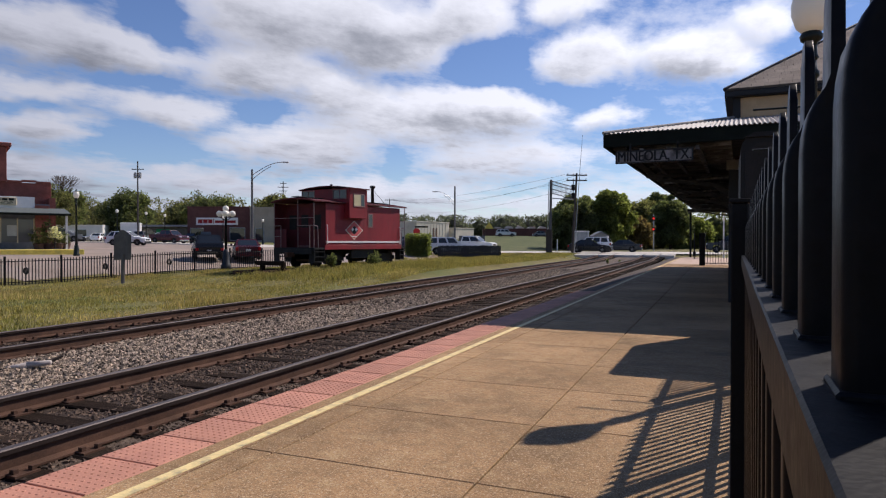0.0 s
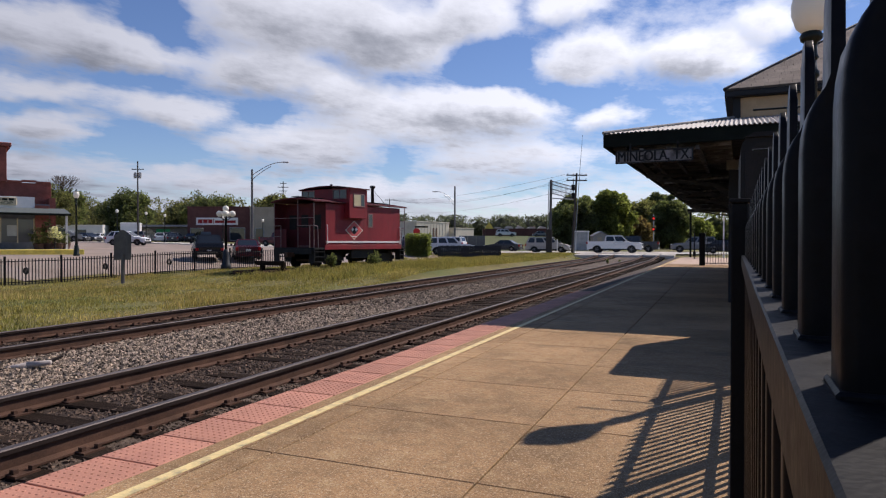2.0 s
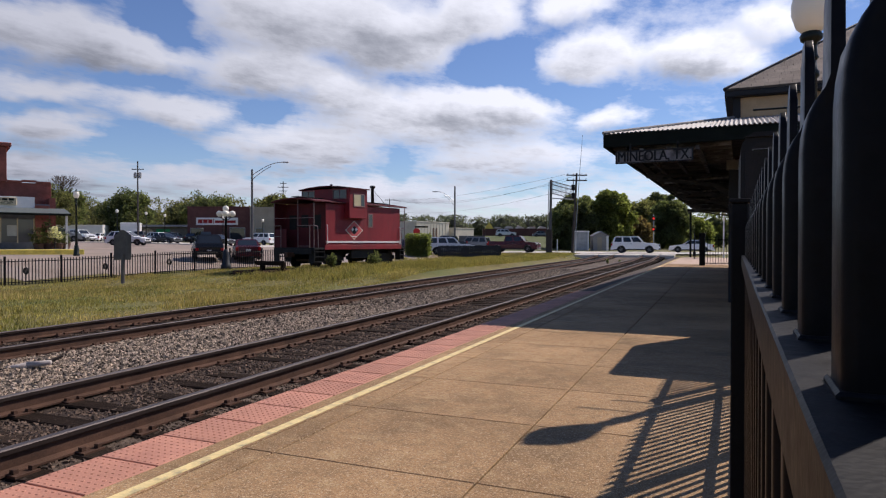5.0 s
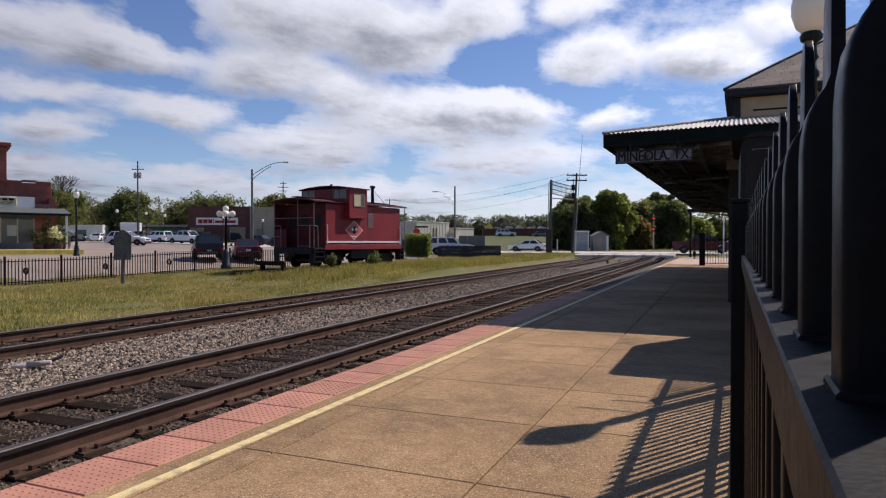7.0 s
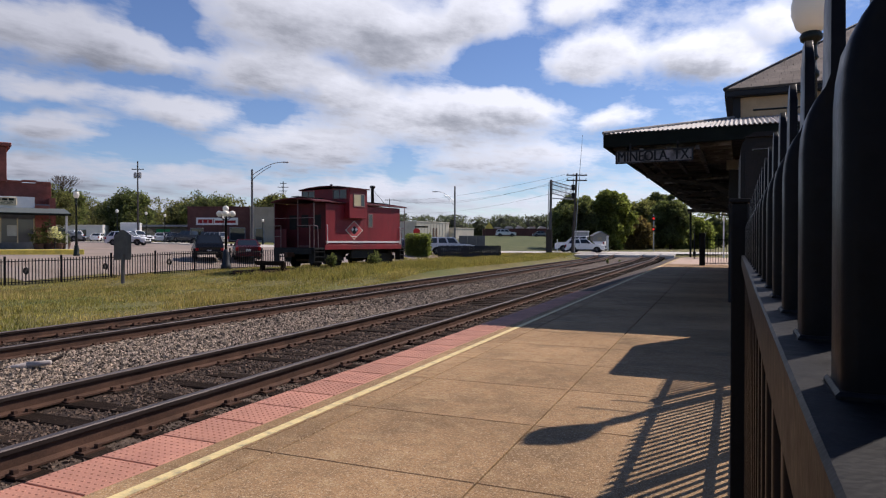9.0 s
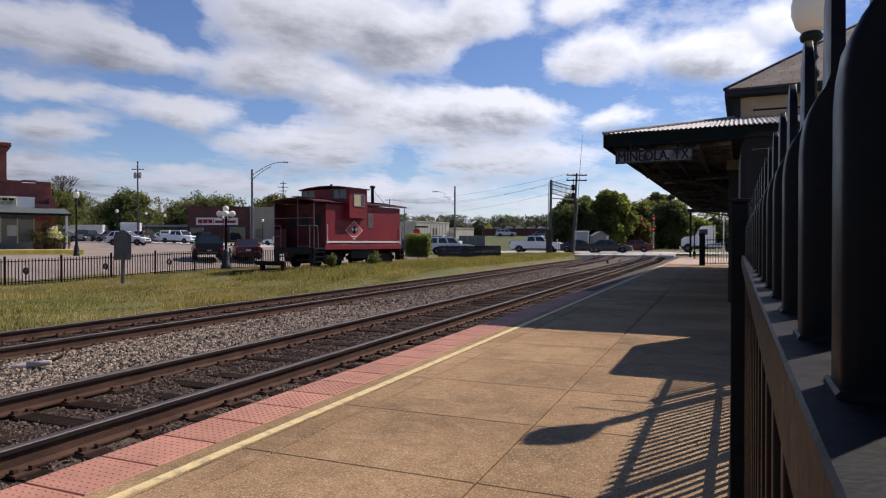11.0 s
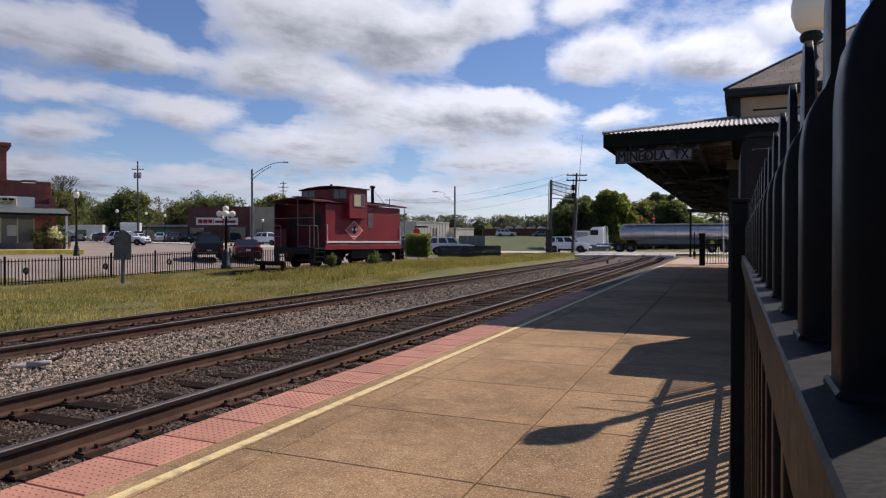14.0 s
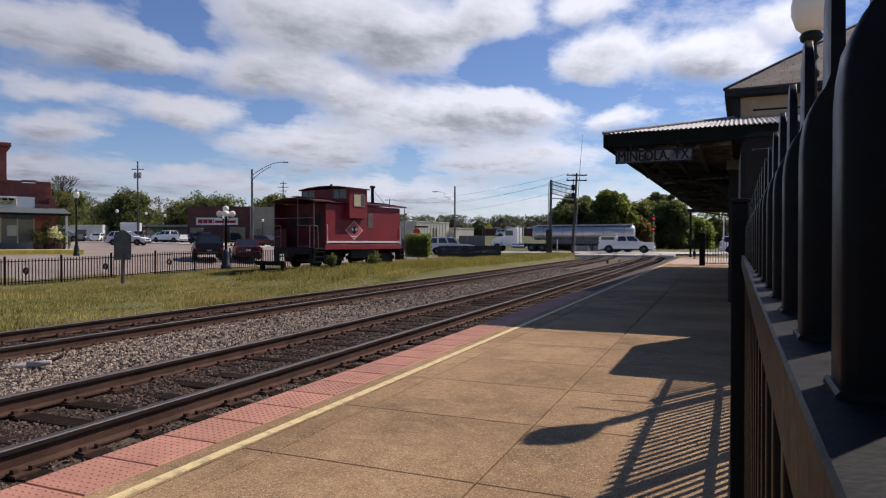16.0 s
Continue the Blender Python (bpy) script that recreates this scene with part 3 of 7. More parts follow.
def acorn_lamp(m, height=4.05, label="tall dark green lamp post with a milky acorn globe", arms=(), paint=None, group=""):
    paint = paint or LAMP_GREEN
    lamp = thing("street_lamp", m, label, "street lamp", group)
    part("base", turned([(0.22, 0), (0.22, 0.12), (0.18, 0.16), (0.17, 0.5), (0.13, 0.62), (0.14, 0.68), (0.10, 0.76)], sides=12), paint, lamp, "flared iron base", True)
    bm = bmesh.new()
    add_turned(bm, [(0.088, 0.74), (0.07, 1.5), (0.058, height - 0.55), (0.08, height - 0.53), (0.08, height - 0.48), (0.06, height - 0.45), (0.05, height - 0.34)], sides=12)
    part("pole", bm, paint, lamp, "", True)
    part("globe_holder", turned([(0.05, height - 0.36), (0.075, height - 0.33), (0.062, height - 0.30), (0.055, height - 0.22), (0.062, height - 0.17), (0.105, height - 0.14), (0.115, height - 0.10), (0.098, height - 0.07), (0.09, height - 0.055)], sides=16), paint, lamp, "", True)
    part("globe", turned([(0.09, height - 0.06), (0.15, height), (0.195, height + 0.14), (0.196, height + 0.24), (0.175, height + 0.33), (0.12, height + 0.40)], sides=20), LAMP_GLASS, lamp, "milky white acorn globe", True)
    part("finial", turned([(0.13, height + 0.395), (0.12, height + 0.43), (0.05, height + 0.48), (0.03, height + 0.52), (0.04, height + 0.55), (0.0, height + 0.60)], sides=12), paint, lamp, "", True)
    # invented rods, added to throw thin shadow lines on the platform
    for z in arms:
        bm = tube((0, 0, z), (-0.56, 0, z), 0.011, sides=8)
        part("shadow_rod", bm, paint, lamp, "added thin rod that casts a shadow line on the platform")
    return lamp


# both arms are added shadow casters, not fittings of this lamp
acorn_lamp(pose(1.012, 7.92, 0), 3.70, arms=(2.42, 2.86))

# ---- dark cabinet-like shelter beyond the fence ----
SHELTER = surface("charcoal_panel", (0.009, 0.008, 0.009), 0.5, var=0.25, scale=2)
shelter = thing("platform_shelter", pose(0.395, 9.457, 0, 0, 0, -1.5), "charcoal metal shelter with rounded top corners beside the fence", "shelter")
outline = [(0, 0), (0, 2.64), (0.03, 2.74), (0.10, 2.80), (0.20, 2.83), (1.46, 2.83), (1.55, 2.80), (1.62, 2.74), (1.65, 2.64), (1.65, 0)]
part("shell", prism(outline, 0, 1.9), SHELTER, shelter)
part("frame_trim", prism([(0.06, 0.05), (0.06, 2.60), (0.2, 2.71), (1.46, 2.71), (1.59, 2.60), (1.59, 0.05)], -0.02, 0.01), BLACK, shelter, "recessed front panel")
part("roof_cap", prism([(0.05, 2.785), (0.16, 2.845), (1.49, 2.845), (1.60, 2.785)], -0.06, 1.96), SHELTER, shelter)

# ---- depot with its canopy ----
DEPOT = pose(-1.949, 13.48, 0.0756, 0, 0, -2.5) @ Matrix.Diagonal((0.946, 0.946, 0.946, 1))
TIN = surface("corrugated_roof", (0.29, 0.27, 0.255), 0.65, metal=0.1, var=0.15, scale=1.2, stain=(0.22, 0.19, 0.18), stain_amt=0.6, stain_scale=1.5)
# dark butt colour paints the shadow line below each shingle course
SHINGLE_SHADOW = surface("shingle_shadow_line", (0.085, 0.068, 0.056), 0.9, var=0.25)
SHINGLE = surface("roof_shingle", (0.30, 0.232, 0.18), 0.9, var=0.2, scale=1.5, fine=50, bump=0.3, piece=0.12, island=0.12, stain=(0.17, 0.135, 0.11), stain_amt=0.4)
OCHRE = surface("ochre_stucco", (0.58, 0.385, 0.225), 0.85, var=0.12, scale=1.2, stain=(0.3, 0.2, 0.1))
TRIM = surface("dark_trim", (0.022, 0.022, 0.025), 0.6, var=0.2)
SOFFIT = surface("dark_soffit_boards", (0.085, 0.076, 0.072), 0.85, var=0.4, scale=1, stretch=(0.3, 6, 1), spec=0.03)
# grey-brown timber; pale streaks paint in light bounced up from the platform
RAFTER = surface("bounce_streaked_rafters", (0.12, 0.108, 0.104), 0.85, var=0.35, scale=2, stain=(0.34, 0.32, 0.31), stain_amt=0.9, stain_scale=2.4, spec=0.05, stretch=(0.6, 2.5, 2.5))
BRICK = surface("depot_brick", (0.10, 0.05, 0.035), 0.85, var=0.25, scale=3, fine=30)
depot = thing("depot", DEPOT, "small railway depot with ochre upper walls and a corrugated canopy", "railway depot")
EAVE, WALL_Z, CU, CV, LEN = 3.71, 4.47, 2.5, 3.55, 31.0
WIDE = 12.0


def corrugated(along, edge, top, n_per=8, pitch=0.09):
    """A corrugated slope: waves along one axis, from the eave up to the wall or hip."""
    bm = bmesh.new()
    count = int((along[1] - along[0]) / pitch * n_per / 2)
    prev = None
    for k in range(count + 1):
        a = along[0] + (along[1] - along[0]) * k / count
        w = 0.016 * math.sin(a / pitch * math.tau)
        p, q = edge(a), top(a)
        cur = [bm.verts.new((p[0], p[1], p[2] + w)), bm.verts.new((q[0], q[1], q[2] + w)), bm.verts.new((p[0], p[1], p[2] + w - 0.006))]
        if prev:
            bm.faces.new((prev[0], cur[0], cur[1], prev[1]))
            bm.faces.new((prev[2], cur[2], cur[0], prev[0]))
        prev = cur
    return bm


roof_end = corrugated((0.0, WIDE), lambda u: (u, -0.05, EAVE + 0.02), lambda u: (u, min(CV, u * CV / CU), EAVE + 0.02 + (WALL_Z - EAVE) * min(1.0, u / CU)))
canopy = part("canopy", roof_end, TIN, depot, "corrugated metal canopy roof")
roof_side = corrugated((0.0, LEN), lambda v: (-0.05, v, EAVE + 0.02), lambda v: (min(CU, v * CU / CV), v, EAVE + 0.02 + (WALL_Z - EAVE) * min(1.0, v / CV)), n_per=4)
part("canopy_side", roof_side, TIN, depot)
part("hip_cap", tube((-0.03, -0.03, EAVE + 0.04), (CU, CV, WALL_Z + 0.04), 0.035, sides=8), TIN, depot)
part("end_fascia", box((-0.03, -0.02, EAVE - 0.27), (WIDE, 0.05, EAVE), 0.006), GREEN_DARK, depot, "dark green fascia board")
part("side_fascia", box((-0.03, 0.05, EAVE - 0.27), (0.05, LEN, EAVE), 0.006), GREEN_DARK, depot, "dark green fascia board")
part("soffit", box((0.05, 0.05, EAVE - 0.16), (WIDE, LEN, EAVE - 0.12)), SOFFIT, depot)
for k in range(58):
    v = 0.4 + 0.53 * k
    if v < LEN - 0.2:
        part("rafter", prism([(0.08, EAVE - 0.17), (0.12, EAVE - 0.29), (CU - 0.02, EAVE - 0.31), (CU - 0.02, EAVE - 0.17)], v - 0.03, v + 0.03), RAFTER, depot)
for u in (0.75, 1.3, 1.85):
    part("purlin", box((u - 0.04, 0.08, EAVE - 0.40), (u + 0.04, LEN - 0.3, EAVE - 0.315)), RAFTER, depot, "lengthwise purlin with bounce-light streaks put into its colour")
for v in (5.2, 9.5, 13.8, 18.1, 22.4, 26.7):
    bm = bmesh.new()
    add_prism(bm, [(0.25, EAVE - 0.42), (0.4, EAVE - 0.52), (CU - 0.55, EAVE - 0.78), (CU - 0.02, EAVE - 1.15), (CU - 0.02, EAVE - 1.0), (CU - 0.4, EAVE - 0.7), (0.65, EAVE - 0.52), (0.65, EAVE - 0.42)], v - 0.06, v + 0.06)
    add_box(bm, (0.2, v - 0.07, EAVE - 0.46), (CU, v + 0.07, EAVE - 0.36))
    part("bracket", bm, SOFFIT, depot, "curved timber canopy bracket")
    part("tie_strut", tube((0.5, v + 0.1, EAVE - 0.45), (CU - 0.1, v + 2.0, EAVE - 0.50), 0.035, sides=6), RAFTER, depot)
    part("tie_strut", tube((CU - 0.1, v + 0.1, EAVE - 0.50), (0.5, v + 2.0, EAVE - 0.45), 0.035, sides=6), RAFTER, depot)
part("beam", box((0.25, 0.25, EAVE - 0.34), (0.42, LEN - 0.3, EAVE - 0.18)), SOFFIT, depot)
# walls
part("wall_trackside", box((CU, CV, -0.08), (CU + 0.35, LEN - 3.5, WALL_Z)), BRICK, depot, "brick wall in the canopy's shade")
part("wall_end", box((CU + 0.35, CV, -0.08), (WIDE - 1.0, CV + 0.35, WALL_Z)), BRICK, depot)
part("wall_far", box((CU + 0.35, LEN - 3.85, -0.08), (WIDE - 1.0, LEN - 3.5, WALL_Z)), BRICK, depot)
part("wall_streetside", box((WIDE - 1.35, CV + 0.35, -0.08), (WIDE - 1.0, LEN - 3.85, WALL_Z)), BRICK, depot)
part("upper_wall", box((CU, CV, WALL_Z), (WIDE - 1.0, LEN - 3.5, 4.98), 0.01), OCHRE, depot, "ochre stuccoed clerestory wall")
for u in (CU - 0.02, CU + 1.18, CU + 2.36, CU + 3.54, CU + 4.7, CU + 5.9):
    part("wall_batten", box((u, CV - 0.035, WALL_Z), (u + 0.16, CV - 0.001, 4.98)), TRIM, depot)
for k in range(18):
    v = CV + 0.1 + 1.3 * k
    part("wall_batten", box((CU - 0.035, v, WALL_Z), (CU - 0.001, v + 0.16, 4.98)), TRIM, depot)
for v in (6.5, 10.0, 14.0, 18.0, 22.0):
    w = new("window")
    w.parent = depot
    part("pane", box((CU - 0.02, v, 0.9), (CU - 0.004, v + 1.1, 2.7)), GLASS, w)
    bm = bmesh.new()
    for lo, hi in (((v - 0.08, 0.82), (v, 2.78)), ((v + 1.1, 0.82), (v + 1.18, 2.78)), ((v, 2.7), (v + 1.1, 2.78)), ((v, 0.82), (v + 1.1, 0.9)), ((v, 1.76), (v + 1.1, 1.82))):
        add_box(bm, (CU - 0.05, lo[0], lo[1]), (CU - 0.001, hi[0], hi[1]))
    part("window_frame", bm, TRIM, w)
part("cornice", box((CU - 0.22, CV - 0.22, 4.98), (WIDE - 0.78, LEN - 3.28, 5.13), 0.02), TRIM, depot, "dark gutter under the main roof")
# hipped main roof in courses of shingle
main_roof = part("main_roof", prism([(CU - 0.18, 5.13), (WIDE - 0.82, 5.13), ((CU + WIDE) / 2 - 0.5, 5.13 + 0.66 * (WIDE - CU) / 2 - 0.35)], CV + 4.5, LEN - 8), SHINGLE, depot, "brown shingled hip roof")
RISE = 0.66


def course(k, pitch=0.16):
    """One shingle course running round the near end and the track side."""
    a, z = k * pitch, 5.13 + RISE * k * pitch
    u0, v0 = CU - 0.22 + a, CV - 0.22 + a
    b = pitch * 1.12
    t = 0.055
    bm = bmesh.new()
    def quad(p):
        lower = [bm.verts.new((x, y, zz)) for x, y, zz in p]
        upper = [bm.verts.new((x, y, zz + t)) for x, y, zz in p]
        n = len(p)
        bm.faces.new(upper)
        bm.faces.new(lower[::-1])
        for i in range(n):
            # butt faces take the painted shadow colour
            bm.faces.new((lower[i], lower[(i + 1) % n], upper[(i + 1) % n], upper[i])).material_index = 1
    z1 = z + RISE * b
    u1 = WIDE - 0.78 - a
    v1 = LEN - 3.28 - a
    rng = random.Random(k)
    u = u0
    while u < u1 - 0.02:
        w = min(rng.uniform(0.2, 0.36), u1 - u)
        lo, hi = max(u, u0 + 0.0), min(u + w - 0.005, u1)
        lift = rng.uniform(-0.003, 0.003)
        quad([(lo, v0 - lift, z + lift), (hi, v0 - lift, z + lift), (max(u0 + b, min(hi, u1 - b)), v0 + b, z1 + 0.004), (max(u0 + b, min(lo, u1 - b)), v0 + b, z1 + 0.004)])
        u += w
    quad([(u0, v1, z), (u0, v0, z), (u0 + b, v0 + b, z1), (u0 + b, v1 - b, z1)])
    quad([(u1, v0, z), (u1, v1, z), (u1 - b, v1 - b, z1), (u1 - b, v0 + b, z1)])
    return bm


for k in range(27):
    part("shingle_course", course(k), SHINGLE, main_roof).data.materials.append(SHINGLE_SHADOW)
hip = tube((CU - 0.22, CV - 0.22, 5.17), (CU + 4.2, CV + 4.2, 5.17 + RISE * 4.42), 0.05, sides=8)
part("hip_ridge", hip, TRIM, main_roof)
# pilaster at the wall's corner
part("pilaster", box((CU - 0.12, CV - 0.12, -0.08), (CU + 0.45, CV - 0.002, 3.2), 0.01), TRIM, depot, "dark corner pilaster")
part("capital", box((CU - 0.18, CV - 0.18, 3.2), (CU + 0.5, CV - 0.002, 3.45), 0.02), surface("stone_grey", (0.22, 0.19, 0.16), 0.8), depot, "pale pilaster cap")

# name board hung under the near eave
# pale board broken by large dark blotches
BOARD_PALE = surface("mottled_pale_board", (0.24, 0.215, 0.21), 0.6, var=0.25, scale=3, stain=(0.05, 0.042, 0.04), stain_amt=0.95, stain_scale=2.6)
board = thing("name_board", DEPOT @ pose(0.24, -0.03, 3.07), "mottled pale station name board with bold black capital letters", "sign")
part("panel", box((0, -0.035, 0), (1.54, 0.0, 0.262), 0.006), BOARD_PALE, board)
for lo, hi in (((0, 0), (1.54, 0.022)), ((0, 0.24), (1.54, 0.262)), ((0, 0.022), (0.03, 0.24)), ((1.51, 0.022), (1.54, 0.24))):
    part("frame_strip", box((lo[0], -0.052, lo[1]), (hi[0], -0.0355, hi[1])), TRIM, board)
for u in (0.3, 1.24):
    part("hanger", box((u - 0.015, -0.02, 0.262), (u + 0.015, -0.005, 0.42)), TRIM, board)
txt = bpy.data.curves.new("lettering", "FONT")
txt.body, txt.size, txt.align_x, txt.align_y, txt.extrude = "MINEOLA, TX.", 0.30, "CENTER", "CENTER", 0.006
txt.offset = 0.0
tmp = bpy.data.objects.new("tmp", txt)
scene.collection.objects.link(tmp)
me = bpy.data.meshes.new_from_object(tmp.evaluated_get(bpy.context.evaluated_depsgraph_get()))
bpy.data.objects.remove(tmp)
me.materials.clear()
me.materials.append(BLACK)
letters = new("lettering", me)
letters.parent = board
letters.matrix_basis = Matrix.Translation((0.77, -0.043, 0.131)) @ pose(0, 0, 0, 90, 0, 0) @ Matrix.Diagonal((0.78, 1, 1, 1))
tagged(letters, "bold black capital letters")
stroke = new("lettering", me)
stroke.parent = board
stroke.matrix_basis = Matrix.Translation((0.783, -0.0415, 0.131)) @ pose(0, 0, 0, 90, 0, 0) @ Matrix.Diagonal((0.78, 1, 1, 1))

# ---- gate at the far end of the canopy ----
gate = thing("iron_gate", pose(-0.33, 43.3, 0, 0, 0, -2.5), "black iron gate between heavy posts at the platform's end", "gate")
for x in (0.0, 2.6):
    bm = box((x - 0.17, -0.17, 0), (x + 0.17, 0.17, 1.9), 0.02)
    add_box(bm, (x - 0.2, -0.2, 1.9), (x + 0.2, 0.2, 1.99), 0.02)
    part("gate_post", bm, IRON, gate, "heavy square post")
for z in (0.12, 1.55):
    part("gate_rail", box((0.17, -0.02, z), (2.43, 0.02, z + 0.05)), IRON, gate)
bar_me = mesh_of("gate_bar", box((-0.013, -0.013, 0.08), (0.013, 0.013, 1.75)), IRON)
for k in range(14):
    piece("gate_bar", bar_me, gate, pose(0.3 + 0.155 * k, 0, 0))
sign_post = thing("sign_post", pose(-1.1, 60.5, 0.0), "thin dark post standing at the platform's end", "post")
part("post", tube((0, 0, 0), (0, 0, 2.3), 0.05, sides=8), IRON, sign_post)
part("plate", box((-0.12, -0.06, 0.2), (0.12, 0.06, 0.65), 0.02), IRON, sign_post)

# ---- caboose on its own length of track ----
CAB = pose(-20.84, 29.65, 0, 0, 0, -9.8)
spur = thing("spur_track", CAB @ pose(0, 0, -0.02), "short overgrown display track under the caboose", "track", "", "structure")
for sx in (-0.755, 0.755):
    part("rail", box((sx - 0.035, -3.5, -0.12), (sx + 0.035, 12, 0.02), 0.008), RUST, spur)
for k in range(26):
    piece("sleeper", sleeper_me, spur, pose(0, -3.2 + 0.58 * k, -0.12))

caboose = thing("caboose", CAB, "dark red retired railway caboose with a wide cupola", "caboose")
HW, FLOOR, EAVEC = 1.5, 1.14, 3.56
B0, B1, R0, R1 = 0.88, 7.74, -0.14, 8.34
bm = box((-HW, B0, FLOOR), (HW, B1, EAVEC), 0.015)
body = part("body", bm, RED, caboose, "faded red steel sides")
for k in range(12):
    y = B0 + 0.3 + 0.59 * k
    if not 2.3 < y < 4.1:
        part("rivet_seam", box((HW - 0.002, y - 0.012, FLOOR + 0.35), (HW + 0.003, y + 0.012, EAVEC - 0.05)), RED, body)
part("side_sill", box((HW - 0.01, B0 - 0.1, FLOOR - 0.12), (HW + 0.03, B1 + 0.1, FLOOR + 0.14), 0.01), RED, caboose)
part("white_stripe", box((HW + 0.0, B0 + 0.02, 1.40), (HW + 0.034, B1 - 0.05, 1.50)), WHITE, caboose, "white stripe along the sill")


def arched(y0, y1, half, eave, crown, thick, name, material):
    n = 12
    top = [(-half + 2 * half * k / n, eave + crown * (1 - (2 * k / n - 1) ** 2)) for k in range(n + 1)]
    low = [(u, v - thick) for u, v in reversed(top)]
    return part(name, prism(top + low, y0, y1), material, caboose)


tagged(arched(R0, R1, 1.62, 3.66, 0.19, 0.07, "roof", RED_DARK), "low arched roof, dull dark red")
part("running_board", box((-0.25, R0 + 0.2, 3.90), (0.25, 2.2, 3.93)), BLACK, caboose)
part("running_board", box((-0.25, 4.4, 3.90), (0.25, R1 - 0.2, 3.93)), BLACK, caboose)
for k in range(7):
    part("roof_seam", prism([(-1.55 + 3.1 * i / 10, 3.665 + 0.19 * (1 - (i / 5 - 1) ** 2)) for i in range(11)] + [(1.55 - 3.1 * i / 10, 3.69 + 0.19 * (1 - (1 - i / 5) ** 2)) for i in range(11)], 4.5 + 0.55 * k, 4.53 + 0.55 * k), RED_DARK, caboose)
# wide cupola
C0, C1, CW = 2.45, 4.05, 1.84
cup = part("cupola", box((-CW, C0, 2.78), (CW, C1, 4.48), 0.02), RED, caboose, "cupola bays overhanging the sides")
top = [(-1.95 + 3.9 * k / 10, 4.50 + 0.16 * (1 - (k / 5 - 1) ** 2)) for k in range(11)]
part("cupola_roof", prism(top + [(u, v - 0.06) for u, v in reversed(top)], C0 - 0.12, C1 + 0.12), RED_DARK, cup)
PALE_TRIM = surface("faded_window_trim", (0.24, 0.13, 0.12), 0.6, var=0.2)
for x0 in (-1.72, 0.68):
    part("window", box((x0, C0 - 0.02, 3.93), (x0 + 0.92, C0 + 0.01, 4.38)), GLASS, cup, "dark cupola window")
    for lo, hi in (((x0 - 0.05, 3.88), (x0, 4.43)), ((x0 + 0.92, 3.88), (x0 + 0.97, 4.43)), ((x0, 4.38), (x0 + 0.92, 4.43)), ((x0, 3.88), (x0 + 0.92, 3.93)), ((x0 + 0.44, 3.93), (x0 + 0.48, 4.38))):
        part("window_frame", box((lo[0], C0 - 0.035, lo[1]), (hi[0], C0 - 0.001, hi[1])), PALE_TRIM, cup)
part("window", box((CW - 0.01, 2.84, 3.50), (CW + 0.02, 3.42, 4.13)), surface("sunlit_blind", (0.55, 0.48, 0.30), 0.5, var=0.1), cup, "window with a pale blind")
part("window", box((CW - 0.01, 3.46, 3.50), (CW + 0.02, 3.74, 4.13)), GLASS, cup, "dark half of the side window")
for y0, y1, z0, z1 in ((2.78, 2.84, 3.44, 4.19), (3.42, 3.46, 3.50, 4.13), (3.74, 3.80, 3.44, 4.19), (2.84, 3.74, 4.13, 4.19), (2.84, 3.74, 3.44, 3.50)):
    part("window_frame", box((CW - 0.005, y0, z0), (CW + 0.026, y1, z1)), PALE_TRIM, cup)
part("window", box((HW - 0.01, 4.60, 2.36), (HW + 0.012, 4.92, 3.06)), GLASS, caboose, "narrow side window")
for y0, y1, z0, z1 in ((4.54, 4.60, 2.30, 3.12), (4.92, 4.98, 2.30, 3.12), (4.60, 4.92, 3.06, 3.12), (4.60, 4.92, 2.30, 2.36)):
    part("window_frame", box((HW - 0.005, y0, z0), (HW + 0.022, y1, z1)), PALE_TRIM, caboose)
for q in (0.3, 1.0, 1.7, 4.8, 5.5, 6.2, 6.9):
    part("rain_gutter", box((1.60, q, 3.60), (1.66, q + 0.66, 3.645), 0.006), RED_DARK, caboose)
# painted diamond
LOGO_RED, LOGO_TAN = surface("logo_red", (0.55, 0.10, 0.10), 0.5, var=0.05), surface("logo_pale", (0.62, 0.50, 0.42), 0.5, var=0.1)
for r, mat_, dx in ((1.0, LOGO_TAN, 0.010), (0.90, LOGO_RED, 0.014), (0.46, BLACK, 0.018)):
    part("emblem", prism([(3.26 - 0.79 * r, 2.12), (3.26, 2.12 - 0.55 * r), (3.26 + 0.79 * r, 2.12), (3.26, 2.12 + 0.55 * r)], HW, HW + dx, "x"), mat_, caboose, "painted diamond emblem")
for y0, z0 in ((3.10, 2.17), (3.42, 2.17)):
    part("emblem_spot", prism([(y0 - 0.12, z0), (y0, z0 - 0.13), (y0 + 0.12, z0), (y0, z0 + 0.10)], HW, HW + 0.022, "x"), WHITE, caboose)
part("emblem_bar", box((HW, 3.02, 1.74), (HW + 0.018, 3.50, 1.79)), WHITE, caboose)
